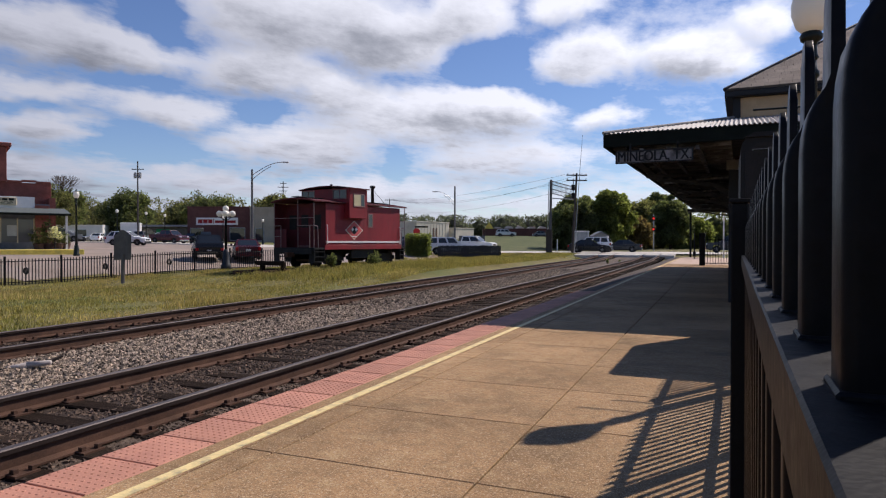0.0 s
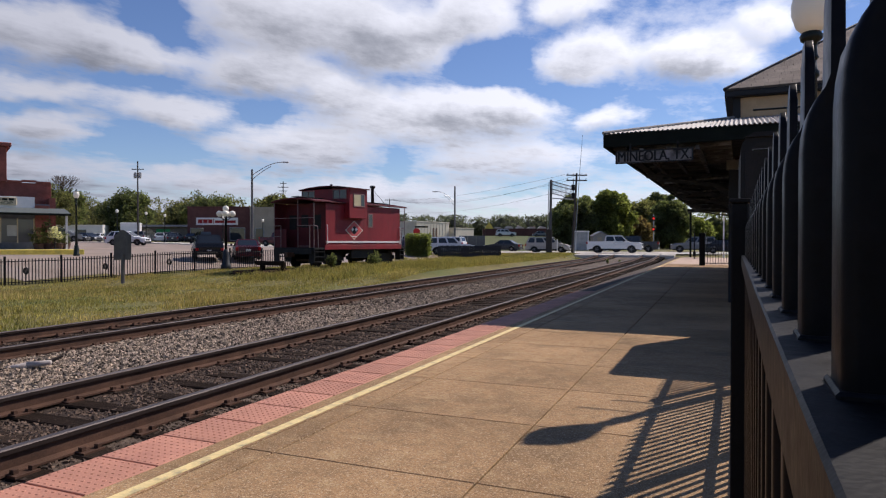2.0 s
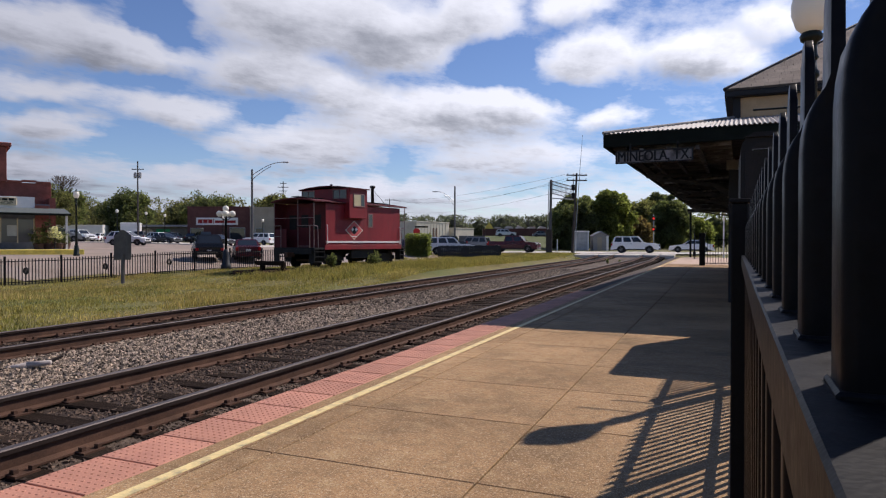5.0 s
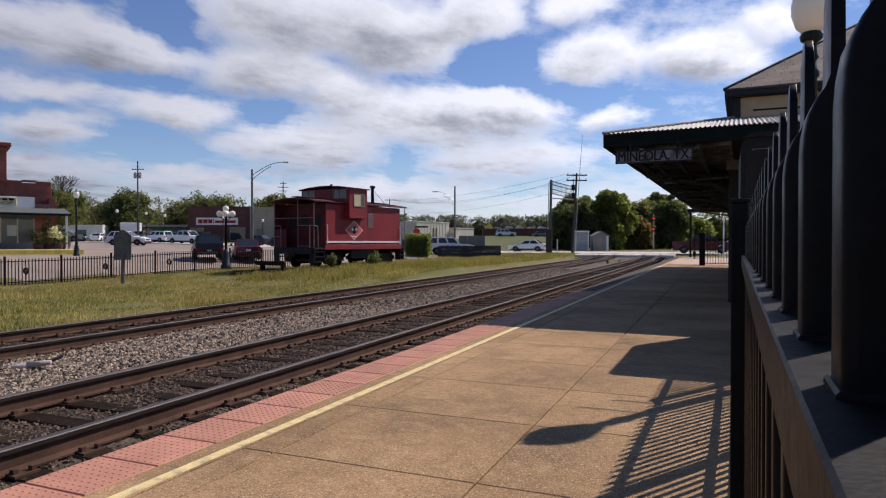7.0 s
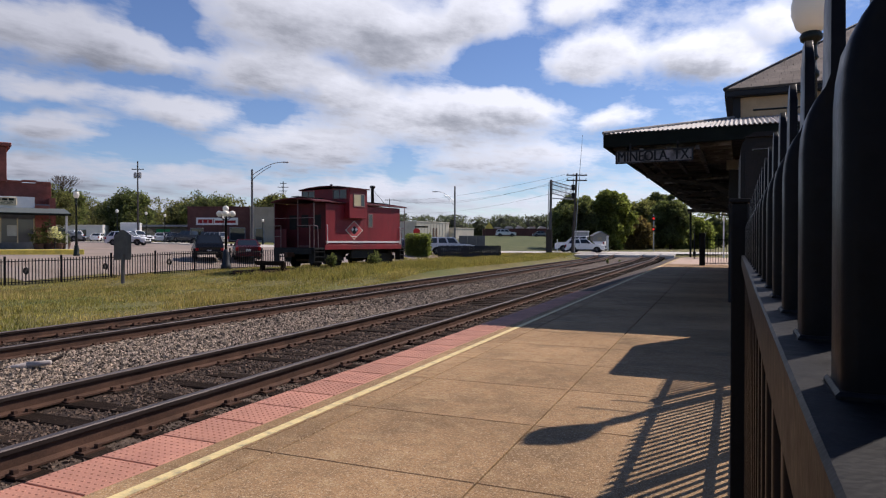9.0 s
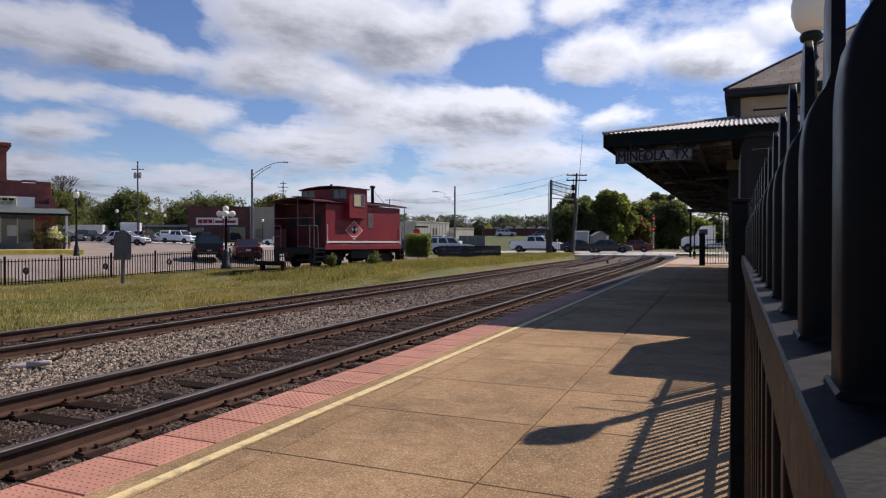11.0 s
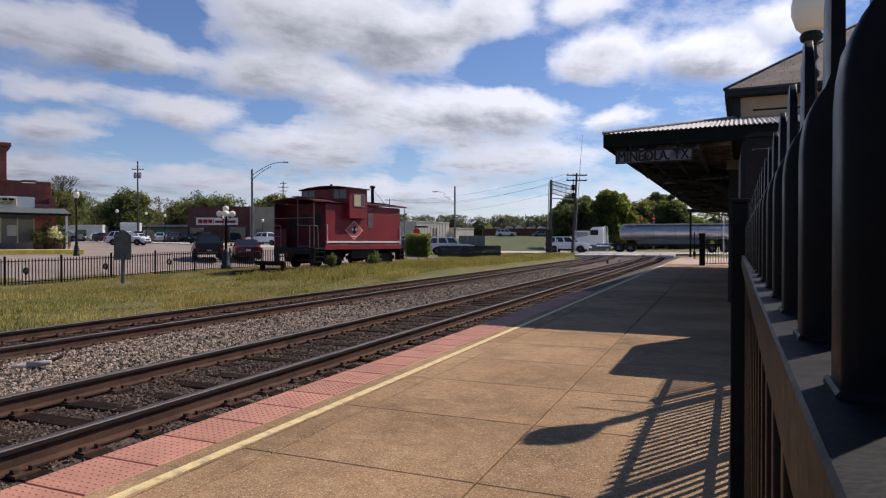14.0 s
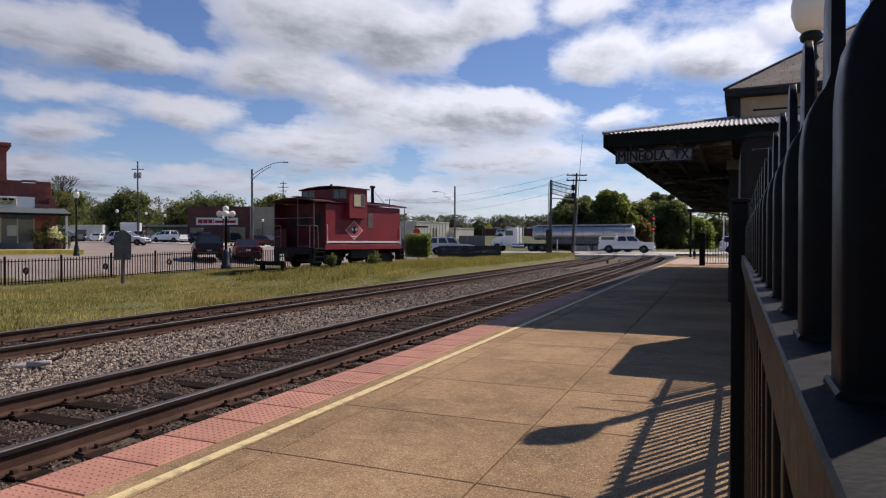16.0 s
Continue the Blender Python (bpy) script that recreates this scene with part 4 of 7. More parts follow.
# end platforms, steps, railings
RAILING = surface("faded_pipe_paint", (0.24, 0.17, 0.165), 0.6, var=0.25, scale=6)
for y0, y1, s in ((R0 + 0.1, B0, -1), (B1, R1 - 0.1, 1)):
    part("end_platform", box((-HW, y0, FLOOR - 0.1), (HW, y1, FLOOR)), BLACK, caboose)
    ye = y0 if s < 0 else y1
    bm = bmesh.new()
    for x, top_z in ((-1.46, EAVEC + 0.08), (0.33, EAVEC + 0.22), (1.50, EAVEC + 0.08), (-0.95, 2.33), (1.19, 2.33)):
        add_tube(bm, (x, ye, FLOOR), (x, ye, top_z), 0.022, sides=6)
    for x0, x1, z in ((-1.46, 1.50, 2.74), (0.33, 1.50, 2.33), (-1.46, -0.95, 2.33), (-1.46, -0.95, 1.75), (0.33, 1.19, 1.22)):
        add_tube(bm, (x0, ye, z), (x1, ye, z), 0.018, sides=6)
    for x in (-1.50, 1.50):
        add_tube(bm, (x, ye, 2.33), (x, ye - s * 0.28, 2.28), 0.018, sides=6)
        add_tube(bm, (x, ye - s * 0.28, 2.28), (x, ye - s * 0.34, FLOOR), 0.018, sides=6)
    part("railing", bm, RAILING, caboose, "faded grey-pink pipe railing")
    for x in (-1.3, 1.3):
        bm = bmesh.new()
        for k in range(3):
            add_box(bm, (x - 0.2, y0 + 0.05, 0.35 + 0.27 * k), (x + 0.2, y1 - 0.1, 0.39 + 0.27 * k))
        for y in (y0 + 0.03, y1 - 0.1):
            add_box(bm, (x - 0.2, y, 0.33), (x + 0.2, y + 0.03, FLOOR))
        part("steps", bm, BLACK, caboose)
    part("brake_wheel", turned([(0.0, FLOOR + 1.12), (0.24, FLOOR + 1.12), (0.24, FLOOR + 1.15), (0.0, FLOOR + 1.15)], centre=(0.33, ye), sides=14), BLACK, caboose)
    part("end_beam", box((-1.4, min(ye, ye + s * 0.12), FLOOR - 0.35), (1.4, max(ye, ye + s * 0.12), FLOOR - 0.1)), BLACK, caboose)
    part("coupler", box((-0.14, min(ye, ye + s * 0.6), 0.62), (0.14, max(ye, ye + s * 0.6), 0.90), 0.04), RUST, caboose)
# end wall, panels and door: porch shade put into the darker red
part("end_wall", box((-HW + 0.02, B0 - 0.012, FLOOR), (HW - 0.02, B0 - 0.001, EAVEC)), RED_DARK, caboose, "end wall with the porch's shade put into its dark red")
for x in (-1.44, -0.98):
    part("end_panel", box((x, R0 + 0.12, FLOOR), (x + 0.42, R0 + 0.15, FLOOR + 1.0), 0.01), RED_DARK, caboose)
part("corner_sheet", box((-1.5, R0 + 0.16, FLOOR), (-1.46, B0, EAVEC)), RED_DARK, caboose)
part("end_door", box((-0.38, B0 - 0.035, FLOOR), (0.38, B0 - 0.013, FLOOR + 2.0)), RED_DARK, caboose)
part("end_window", box((-0.26, B0 - 0.05, FLOOR + 1.1), (0.26, B0 - 0.036, FLOOR + 1.8)), BLACK, caboose)
for x in (-1.2, 0.62):
    part("end_window", box((x, B0 - 0.03, FLOOR + 1.0), (x + 0.55, B0 - 0.013, FLOOR + 1.8)), BLACK, caboose)
for y in (B0 + 0.06, B1 - 0.06):
    bm = tube((HW + 0.07, y, FLOOR + 0.2), (HW + 0.07, y, FLOOR + 1.25), 0.02, sides=6)
    for z in (0.22, 1.23):
        add_tube(bm, (HW, y, FLOOR + z), (HW + 0.07, y, FLOOR + z), 0.016, sides=6)
    part("grab_rail", bm, WHITE, caboose, "white grab rail")
bm = turned([(0.10, 3.85), (0.10, 4.75), (0.17, 4.77), (0.17, 4.87), (0.12, 4.92)], centre=(0.6, 6.1), sides=12)
part("stove_pipe", bm, BLACK, caboose, "black stove pipe with a cap", True)
part("stack_stay", tube((0.7, 6.1, 4.6), (0.9, 6.9, 3.88), 0.012, sides=5), BLACK, caboose)
part("vent", turned([(0.05, 4.5), (0.05, 4.72), (0.08, 4.74), (0.08, 4.80)], centre=(0.0, 3.0), sides=8), BLACK, caboose)
# underframe and trucks
part("underframe", box((-0.5, 0.2, 0.75), (0.5, 8.2, 1.03)), BLACK, caboose)
for x in (-1.35, 1.25):
    part("equipment_box", box((x, 3.2, 0.5), (x + 0.1 + 0.5 * (x < 0), 5.2, 1.03), 0.03), BLACK, caboose)
for yc in (1.75, 6.65):
    for yw in (yc - 0.85, yc + 0.85):
        ws = part("wheelset", tube((-0.85, yw, 0.43), (0.85, yw, 0.43), 0.07, sides=10), RUST, caboose)
        for x in (-0.80, 0.68):
            part("wheel", tube((x, yw, 0.43), (x + 0.12, yw, 0.43), 0.42, sides=20), BLACK, ws)
    for x in (-1.02, 0.92):
        bm = prism([(yc - 1.15, 0.36), (yc - 1.15, 0.58), (yc - 0.45, 0.78), (yc + 0.45, 0.78), (yc + 1.15, 0.58), (yc + 1.15, 0.36), (yc + 0.6, 0.42), (yc + 0.4, 0.22), (yc - 0.4, 0.22), (yc - 0.6, 0.42)], x, x + 0.1, "x")
        part("truck_frame", bm, BLACK, caboose)

bumper = thing("track_bumper", CAB @ pose(0, -1.55, -0.02), "dark timber stop at the end of the display track", "track bumper")
for x in (-0.85, 0.65):
    part("post", box((x, -0.10, -0.3), (x + 0.2, 0.12, 0.40), 0.02), SLEEPER, bumper)
part("beam", box((-1.15, -0.20, 0.24), (1.0, -0.101, 0.46), 0.02), SLEEPER, bumper)

# ---- ornamental fence between grass and car park ----
FDIR = math.degrees(math.atan2(0.507, 2.387))
town_fence = thing("park_fence", pose(-29.37, 19.66, 0, 0, 0, -FDIR), "low black iron picket fence along the grass", "fence")
tf_picket = mesh_of("picket", box((-0.016, -0.016, -0.02), (0.016, 0.016, 1.21)), IRON)
tf_post = mesh_of("fence_post", box((-0.04, -0.04, -0.1), (0.04, 0.04, 1.33), 0.006), IRON)
for k in range(-5, 7):
    for j in range(17):
        y = 2.44 * k + 0.1435 * j
        wx, wy = -29.37 + 0.2077 * y, 19.66 + 0.978 * y
        piece("fence_post" if j == 0 else "picket", tf_post if j == 0 else tf_picket, town_fence, pose(0, y, land(wx, wy)))
    if k < 6:
        a, b = (land(-29.37 + 0.2077 * 2.44 * q, 19.66 + 0.978 * 2.44 * q) for q in (k, k + 1))
        for z in (0.14, 1.09):
            part("fence_rail", tube((0, 2.44 * k, a + z), (0, 2.44 * (k + 1), b + z), 0.02, sides=4), IRON, town_fence)


def ornament(x, y):
    z = land(x, y)
    ob = thing("garden_stake", pose(x, y, z), "dark wreath on a thin stake beside the fence", "ornament", "wreaths along the fence")
    part("stake", tube((0, 0, -0.1), (0.03, 0, 0.62), 0.012, sides=6), IRON, ob)
    bm = bmesh.new()
    ring = [[bm.verts.new(((0.12 + (0.055 + 0.014 * math.sin(5 * k + 2 * j)) * math.cos(j * math.tau / 7)) * math.cos(k * math.tau / 16), 0.05 * math.sin(j * math.tau / 7),
                           0.66 + (0.12 + (0.055 + 0.014 * math.sin(5 * k + 2 * j)) * math.cos(j * math.tau / 7)) * math.sin(k * math.tau / 16))) for j in range(7)] for k in range(16)]
    for k in range(16):
        for j in range(7):
            bm.faces.new((ring[k][j], ring[k][(j + 1) % 7], ring[(k + 1) % 16][(j + 1) % 7], ring[(k + 1) % 16][j]))
    part("wreath", bm, BLACK, ob)


for x, y in ((-29.08, 20.44), (-28.32, 24.06), (-27.58, 27.53)):
    ornament(x, y)

# ---- historical marker ----
MARK = surface("aged_marker_metal", (0.12, 0.112, 0.105), 0.55, metal=0.2, var=0.3)
marker = thing("historical_marker", pose(-25.6, 22.7, land(-25.6, 22.7), 0, 0, 48), "grey cast metal historical marker on a post", "sign")
part("post", tube((0, 0, -0.2), (0, 0, 1.4), 0.085, sides=10), MARK, marker)
w = 0.37
part("plate", prism([(-w, 1.12), (w, 1.12), (w, 2.28), (w * 0.62, 2.34), (w * 0.35, 2.50), (0, 2.54), (-w * 0.35, 2.50), (-w * 0.62, 2.34), (-w, 2.28)], -0.03, 0.03), MARK, marker)
for k in range(9):
    part("text_bar", box((-0.28, -0.036, 1.25 + 0.1 * k), (0.28 - 0.03 * (k % 3), -0.031, 1.275 + 0.1 * k)), surface("worn_letters", (0.11, 0.105, 0.10), 0.6) if k == 0 else bpy.data.materials["worn_letters"], marker)

# ---- five-globe lamp ----
def cluster_lamp(x, y):
    z = land(x, y)
    ob = thing("cluster_lamp", pose(x, y, z), "dark iron lamp post with five white globes", "street lamp")
    part("base", turned([(0.30, -0.1), (0.30, 0.25), (0.22, 0.35), (0.19, 0.95), (0.13, 1.1), (0.09, 1.2)], sides=12), surface("blue_grey_iron", (0.024, 0.028, 0.034), 0.5), ob, "heavy flared base", True)
    part("pole", turned([(0.08, 1.15), (0.065, 2.9), (0.05, 3.42)], sides=10), IRON, ob, "", True)
    for k in range(4):
        a = k * math.tau / 4 + 0.55
        c = Vector((0.36 * math.cos(a), 0.36 * math.sin(a), 0))
        part("arm", tube((0, 0, 2.85), c + Vector((0, 0, 3.09)), 0.025, sides=6), IRON, ob)
        bm = bmesh.new()
        bmesh.ops.create_uvsphere(bm, u_segments=14, v_segments=10, radius=0.18, matrix=Matrix.Translation(c + Vector((0, 0, 3.26))))
        part("globe", bm, LAMP_GLASS, ob, "white glass globe", True)
    bm = bmesh.new()
    bmesh.ops.create_uvsphere(bm, u_segments=14, v_segments=10, radius=0.18, matrix=Matrix.Translation((0, 0, 3.56)))
    part("globe", bm, LAMP_GLASS, ob, "white glass globe", True)


cluster_lamp(-26.1, 30.39)
for x, y, h in ((-40.4, 32.0, 4.05), (-72.0, 63.0, 4.0), (-76.5, 72.0, 4.2), (-81.0, 80.0, 4.2), (-71.0, 82.0, 4.0), (-64.5, 83.5, 3.6)):
    if y > 60:
        acorn_lamp(pose(x, y, land(x, y)), h, "slim dark street lamp with a white globe", group="street lamps in the town")
    else:
        acorn_lamp(pose(x, y, land(x, y)), h, "dark green lamp post outside the corner shop", group="street lamps in the town")

# ---- corner shop ----
SHOPBRICK = surface("shop_brick", (0.25, 0.085, 0.066), 0.85, var=0.25, scale=1.5, fine=14, bump=0.2, stain=(0.12, 0.04, 0.03))
GREYROOF = surface("grey_awning", (0.11, 0.125, 0.118), 0.7, var=0.15, stretch=(1, 6, 1))
BLUEWALL = surface("dark_blue_boards", (0.12, 0.13, 0.155), 0.6, var=0.2)
KERB = surface("yellow_kerb_paint", (0.74, 0.58, 0.11), 0.6, var=0.2, stain=(0.3, 0.26, 0.2))
SHOP = pose(-43.6, 33.9, 0.80, 0, 0, 60)
SHOPGLASS = dark_glass("shop_glass", (0.10, 0.10, 0.105), 0.08)
# local axes: x runs along the front away from the corner (to the west end), y into the building
shop = thing("corner_shop", SHOP @ pose(0, 0, 0, 0, 0, 0), "brick corner shop with a grey awning and dark windows", "shop")
part("front_wall", box((-16, 2.6, -0.5), (-0.9, 3.0, 3.5)), BLUEWALL, shop)
part("side_wall", box((-0.9, 2.6, -0.5), (-0.5, 14, 4.0)), SHOPBRICK, shop)
part("upper_wall", box((-16, 5.0, -0.5), (-0.5, 16, 5.25), 0.02), SHOPBRICK, shop, "plain brick upper wall")
for k in range(15):
    part("coping", box((-0.55 - 0.95 * (k + 1), 4.9, 5.25 + (0.07 if k % 2 else 0.0)), (-0.55 - 0.95 * k, 5.35, 5.4 + (0.07 if k % 2 else 0.0))), SHOPBRICK, shop)
part("tower", box((-16, 4.6, 5.25), (-3.45, 9, 7.9), 0.02), SHOPBRICK, shop)
part("tower_cornice", box((-16.2, 4.4, 7.9), (-3.15, 9.2, 8.2), 0.04), SHOPBRICK, shop)
part("parapet", box((-16, 2.55, 3.15), (-1.86, 2.85, 4.02)), WHITE, shop, "white parapet board")
sb = part("sign_board", box((-6.8, 2.44, 3.36), (-3.0, 2.54, 3.94), 0.02), CREAM, shop, "cream sign board with green lettering")
for k in range(7):
    part("sign_bar", box((-3.15 - 0.34 - 0.42 * k, 2.42, 3.70), (-3.15 - 0.42 * k, 2.438, 3.87)), GREEN_DARK, sb)
word = bpy.data.curves.new("lettering", "FONT")
word.body, word.size, word.align_x, word.extrude = "SHOP", 0.33, "RIGHT", 0.004
tmp = bpy.data.objects.new("tmp", word)
scene.collection.objects.link(tmp)
me = bpy.data.meshes.new_from_object(tmp.evaluated_get(bpy.context.evaluated_depsgraph_get()))
bpy.data.objects.remove(tmp)
me.materials.clear()
me.materials.append(GREEN_DARK)
word_ob = new("lettering", me)
word_ob.parent = sb
word_ob.matrix_basis = pose(-3.25, 2.434, 3.41, 90, 0, 0) @ Matrix.Diagonal((1.35, 1, 1, 1))
part("awning", prism([(-0.4, 2.72), (2.7, 3.22), (2.7, 3.12), (-0.4, 2.60)], -16, 0.1, "x"), GREYROOF, shop, "sloping grey metal awning")
part("awning_fascia", box((-16, -0.46, 2.56), (0.12, -0.40, 2.72)), GREEN_DARK, shop)
for x in (-0.15,):
    part("awning_post", box((x - 0.07, -0.25, -0.05), (x + 0.07, -0.11, 2.6)), WHITE, shop)
for x in (-1.95, -4.3, -6.8):
    wd = new("shop_window")
    wd.parent = shop
    part("pane", box((x - 2.0, 2.57, 0.65), (x, 2.598, 2.35)), SHOPGLASS, wd)
    for a, b in ((x - 2.08, x - 2.0), (x, x + 0.08), (x - 1.04, x - 0.96)):
        part("mullion", box((a, 2.54, 0.58), (b, 2.5985, 2.42)), CREAM, wd)
part("poster", box((-3.6, 2.54, 1.1), (-3.0, 2.566, 1.9)), surface("pale_poster", (0.55, 0.55, 0.5), 0.6), shop)
part("brick_pier", box((-1.85, 2.45, -0.05), (-0.95, 2.62, 3.4)), SHOPBRICK, shop)
solid("shop_sidewalk", box((-16, -0.9, -0.6), (0.75, 2.6, 0.13), 0.03), ROADCONC, "raised concrete pavement outside the shop", "pavement", "structure", SHOP)
solid("painted_kerb", box((-16, -1.7, -0.6), (0.75, -0.904, 0.13), 0.03), KERB, "yellow painted kerb outside the shop", "kerb", "structure", SHOP)


def planter(m, seed, label, r=0.5, h=0.9):
    rng = np.random.default_rng(seed)
    ob = thing("planter", m, label, "planter", "planters outside the shop")
    part("pot", turned([(0.26, 0), (0.36, 0.4), (0.39, 0.42), (0.34, 0.45)], sides=12), surface("dark_clay_pot", (0.09, 0.052, 0.04), 0.8), ob)
    leaves("foliage", rng, [((0, 0, 0.45 + h / 2), (r, r, h / 2 + 0.15))], 380, 0.09, LEAF_DARK, ob)


# ---- foliage ----
LEAF_DARK = leafy("dark_leaf", (0.12, 0.132, 0.07))
LEAF = leafy("leaf", (0.185, 0.20, 0.078), see_through=0.72)
LEAF_OLIVE = leafy("olive_leaf", (0.14, 0.135, 0.072))
LEAF_RED = leafy("autumn_leaf", (0.16, 0.112, 0.062))
BARK = surface("bark", (0.10, 0.075, 0.055), 0.95, var=0.3, stretch=(4, 4, 0.6), bump=0.5)


def leaves(name, rng, blobs, count, size, material, parent=None, core=0.0, inner=0.5, outer=1.08):
    """Loose leaves over the surfaces of uneven clumps, two bent triangles each."""
    blobs = [(np.array(c, float), np.array(r, float)) for c, r in blobs]
    share = np.array([float(np.mean(r)) ** 2 for _, r in blobs])
    which = rng.choice(len(blobs), count, p=share / share.sum())
    cen, rad = np.array([b[0] for b in blobs])[which], np.array([b[1] for b in blobs])[which]
    d = rng.normal(size=(count, 3))
    d /= np.linalg.norm(d, axis=1)[:, None]
    lump = 1 + 0.22 * np.sin(d[:, 0] * 7 + which) * np.cos(d[:, 1] * 6 + which * 2) + 0.15 * np.sin(d[:, 2] * 9)
    p = cen + d * rad * lump[:, None] * rng.uniform(inner * inner, 1.0, (count, 1)) ** 0.5 * outer
    q = np.linalg.qr(rng.normal(size=(count, 3, 3)))[0]
    s = size * rng.uniform(0.6, 1.4, (count, 1))
    a, b = q[:, 0] * s, q[:, 1] * s * 0.55
    v = np.stack([p - a, p + b, p + a, p - b + q[:, 2] * s * 0.25], 1).reshape(-1, 3)
    f = (np.array([(0, 1, 2), (0, 2, 3)])[None] + 4 * np.arange(count)[:, None, None]).reshape(-1, 3)
    v, f = v.tolist(), f.tolist()
    if core:
        ico = bmesh.new()
        bmesh.ops.create_icosphere(ico, subdivisions=1, radius=1.0)
        iv, jf = np.array([q.co[:] for q in ico.verts]), [[q.index for q in t.verts] for t in ico.faces]
        ico.free()
        for c, r in blobs:
            b = len(v)
            v += (c + iv * r * core * rng.uniform(0.8, 1.1, (len(iv), 1))).tolist()
            f += [[b + i for i in t] for t in jf]
    me = bpy.data.meshes.new(name)
    me.from_pydata(v, [], f)
    me.materials.append(material)
    ob = new(name, me)
    if parent is not None:
        ob.parent = parent
    return ob


def tree(m, height, spread, seed, material, label, count=2600, size=0.34, trunk=0.24, low=0.22):
    rng = np.random.default_rng(seed)
    ob = thing("tree", m, label, "tree", "trees by the crossing")
    bm = bmesh.new()
    lean = rng.uniform(-0.04, 0.04, 2) * height
    top = Vector((lean[0], lean[1], height * 0.6))
    add_tube(bm, (0, 0, -0.5), top * 0.5, trunk, trunk * 0.7, 8)
    add_tube(bm, top * 0.5, top, trunk * 0.7, trunk * 0.35, 8)
    blobs = []
    n = 60
    for k in range(n):
        a = k * 2.4 + rng.uniform(-0.4, 0.4)
        h = height * (low + (0.95 - low) * (k + 0.5) / n)
        w = spread * math.sqrt(max(0.08, 1 - ((h / height - 0.45) / 0.58) ** 2)) * rng.uniform(0.45, 1.0)
        c = Vector((w * math.cos(a) * 0.82 + rng.uniform(-0.16, 0.16) * spread, w * math.sin(a) * 0.82, h + rng.uniform(-0.05, 0.05) * height))
        if k % 5 == 0:
            add_tube(bm, top * min(0.95, max(0.2, (h / height) * 1.15 - 0.2)), c, trunk * 0.28, 0.03, 6)
        r = spread * rng.uniform(0.15, 0.33)
        blobs.append((c, (r, r, r * rng.uniform(0.65, 0.95))))
    blobs.append((Vector((lean[0], lean[1], height * 0.52)), (spread * 0.5, spread * 0.5, height * 0.30)))
    part("trunk", bm, BARK, ob)
    leaves("crown", rng, blobs, count, size, material, ob)
    return ob


def shrub(m, r, h, seed, material, label, count=700, size=0.12):
    rng = np.random.default_rng(seed)
    ob = thing("shrub", m, label, "shrub")
    bm = bmesh.new()
    for k in range(5):
        a = k * 1.3
        add_tube(bm, (0, 0, -0.1), (r * 0.6 * math.cos(a), r * 0.6 * math.sin(a), h * 0.7), 0.03, 0.01, 5)
    part("stem", bm, BARK, ob)
    leaves("foliage", rng, [((r * 0.5 * math.cos(k * 1.9), r * 0.5 * math.sin(k * 1.9), h * (0.45 + 0.08 * k)), (r * 0.6, r * 0.6, h * 0.38)) for k in range(5)], count, size, material, ob)


for k, (x, r, h) in enumerate(((-0.7, 0.55, 1.0), (-1.3, 0.45, 1.5), (-1.9, 0.6, 0.9), (-0.2, 0.3, 0.5))):
    planter(SHOP @ pose(x, -0.2 + 0.3 * (k % 2), 0.12), 40 + k, "leafy potted shrub on the shop pavement", r, h)

blossom = thing("flower_stand", SHOP @ pose(-0.95, -0.62, 0.12), "mound of white blossom on a stand outside the shop", "flowers")
part("stand", turned([(0.25, 0), (0.22, 0.06), (0.05, 0.1), (0.05, 0.75), (0.3, 0.82)], sides=10), BLACK, blossom)
leaves("petals", np.random.default_rng(45), [((-0.1, 0, 1.15), (0.38, 0.3, 0.34)), ((0.22, 0, 0.95), (0.28, 0.25, 0.22)), ((-0.02, 0, 1.45), (0.18, 0.2, 0.2))], 700, 0.07, leafy("white_petal", (0.66, 0.62, 0.55)), blossom)
for x, y, h, w, seed, mt, label in (
        (-18.6, 100.4, 7.9, 3.4, 11, LEAF_DARK, "broad dark tree behind the signal cabinets"),
        (-21.6, 105.7, 6.6, 2.6, 21, LEAF_DARK, "dark tree behind the crossing"),
        (-14.24, 103.3, 9.4, 2.9, 12, LEAF, "tall sunlit green tree beside the crossing"),
        (-12.59, 129.9, 9.2, 3.6, 13, LEAF_OLIVE, "olive tree behind the crossing"),
        (-11.4, 112.0, 5.4, 2.6, 15, LEAF_RED, "low tree with thinning russet leaves"),
        (-6.21, 121.7, 8.6, 3.3, 17, LEAF_DARK, "round dark tree beyond the platform"),
        (-8.81, 142.2, 11.6, 2.8, 16, LEAF_DARK, "tall dark tree along the tracks"),
        (-2.03, 128.8, 5.6, 3.0, 18, LEAF, "lower green tree at the end of the tracks"),
        (-11.62, 146.5, 9.2, 4.0, 14, LEAF_OLIVE, "olive tree behind the crossing")):
    tree(pose(x, y, land(x, y) - 0.1), h, w * 1.25, seed, mt, label, count=34000, size=0.19, low=0.10)

for x, y, h, w, seed, mt in ((-119.0, 88.0, 9.8, 6.0, 31, LEAF_OLIVE), (-112.0, 101.0, 9.6, 6.0, 32, LEAF_DARK), (-127.0, 97.0, 10.2, 6.0, 33, LEAF_DARK), (-101.0, 113.0, 9.0, 6.0, 34, LEAF_DARK),
                             (-92.0, 124.0, 9.5, 6.0, 35, LEAF_OLIVE), (-135.0, 82.0, 10.4, 6.0, 38, LEAF_DARK)):
    tree(pose(x, y, land(x, y) - 0.1), h, w, seed, mt, "wide leafy tree rising behind the town", count=22000, size=0.22)
bare = thing("tree", pose(-121.0, 92.0, land(-121, 92)), "half-bare tree with thin grey branches", "tree", "trees by the crossing")
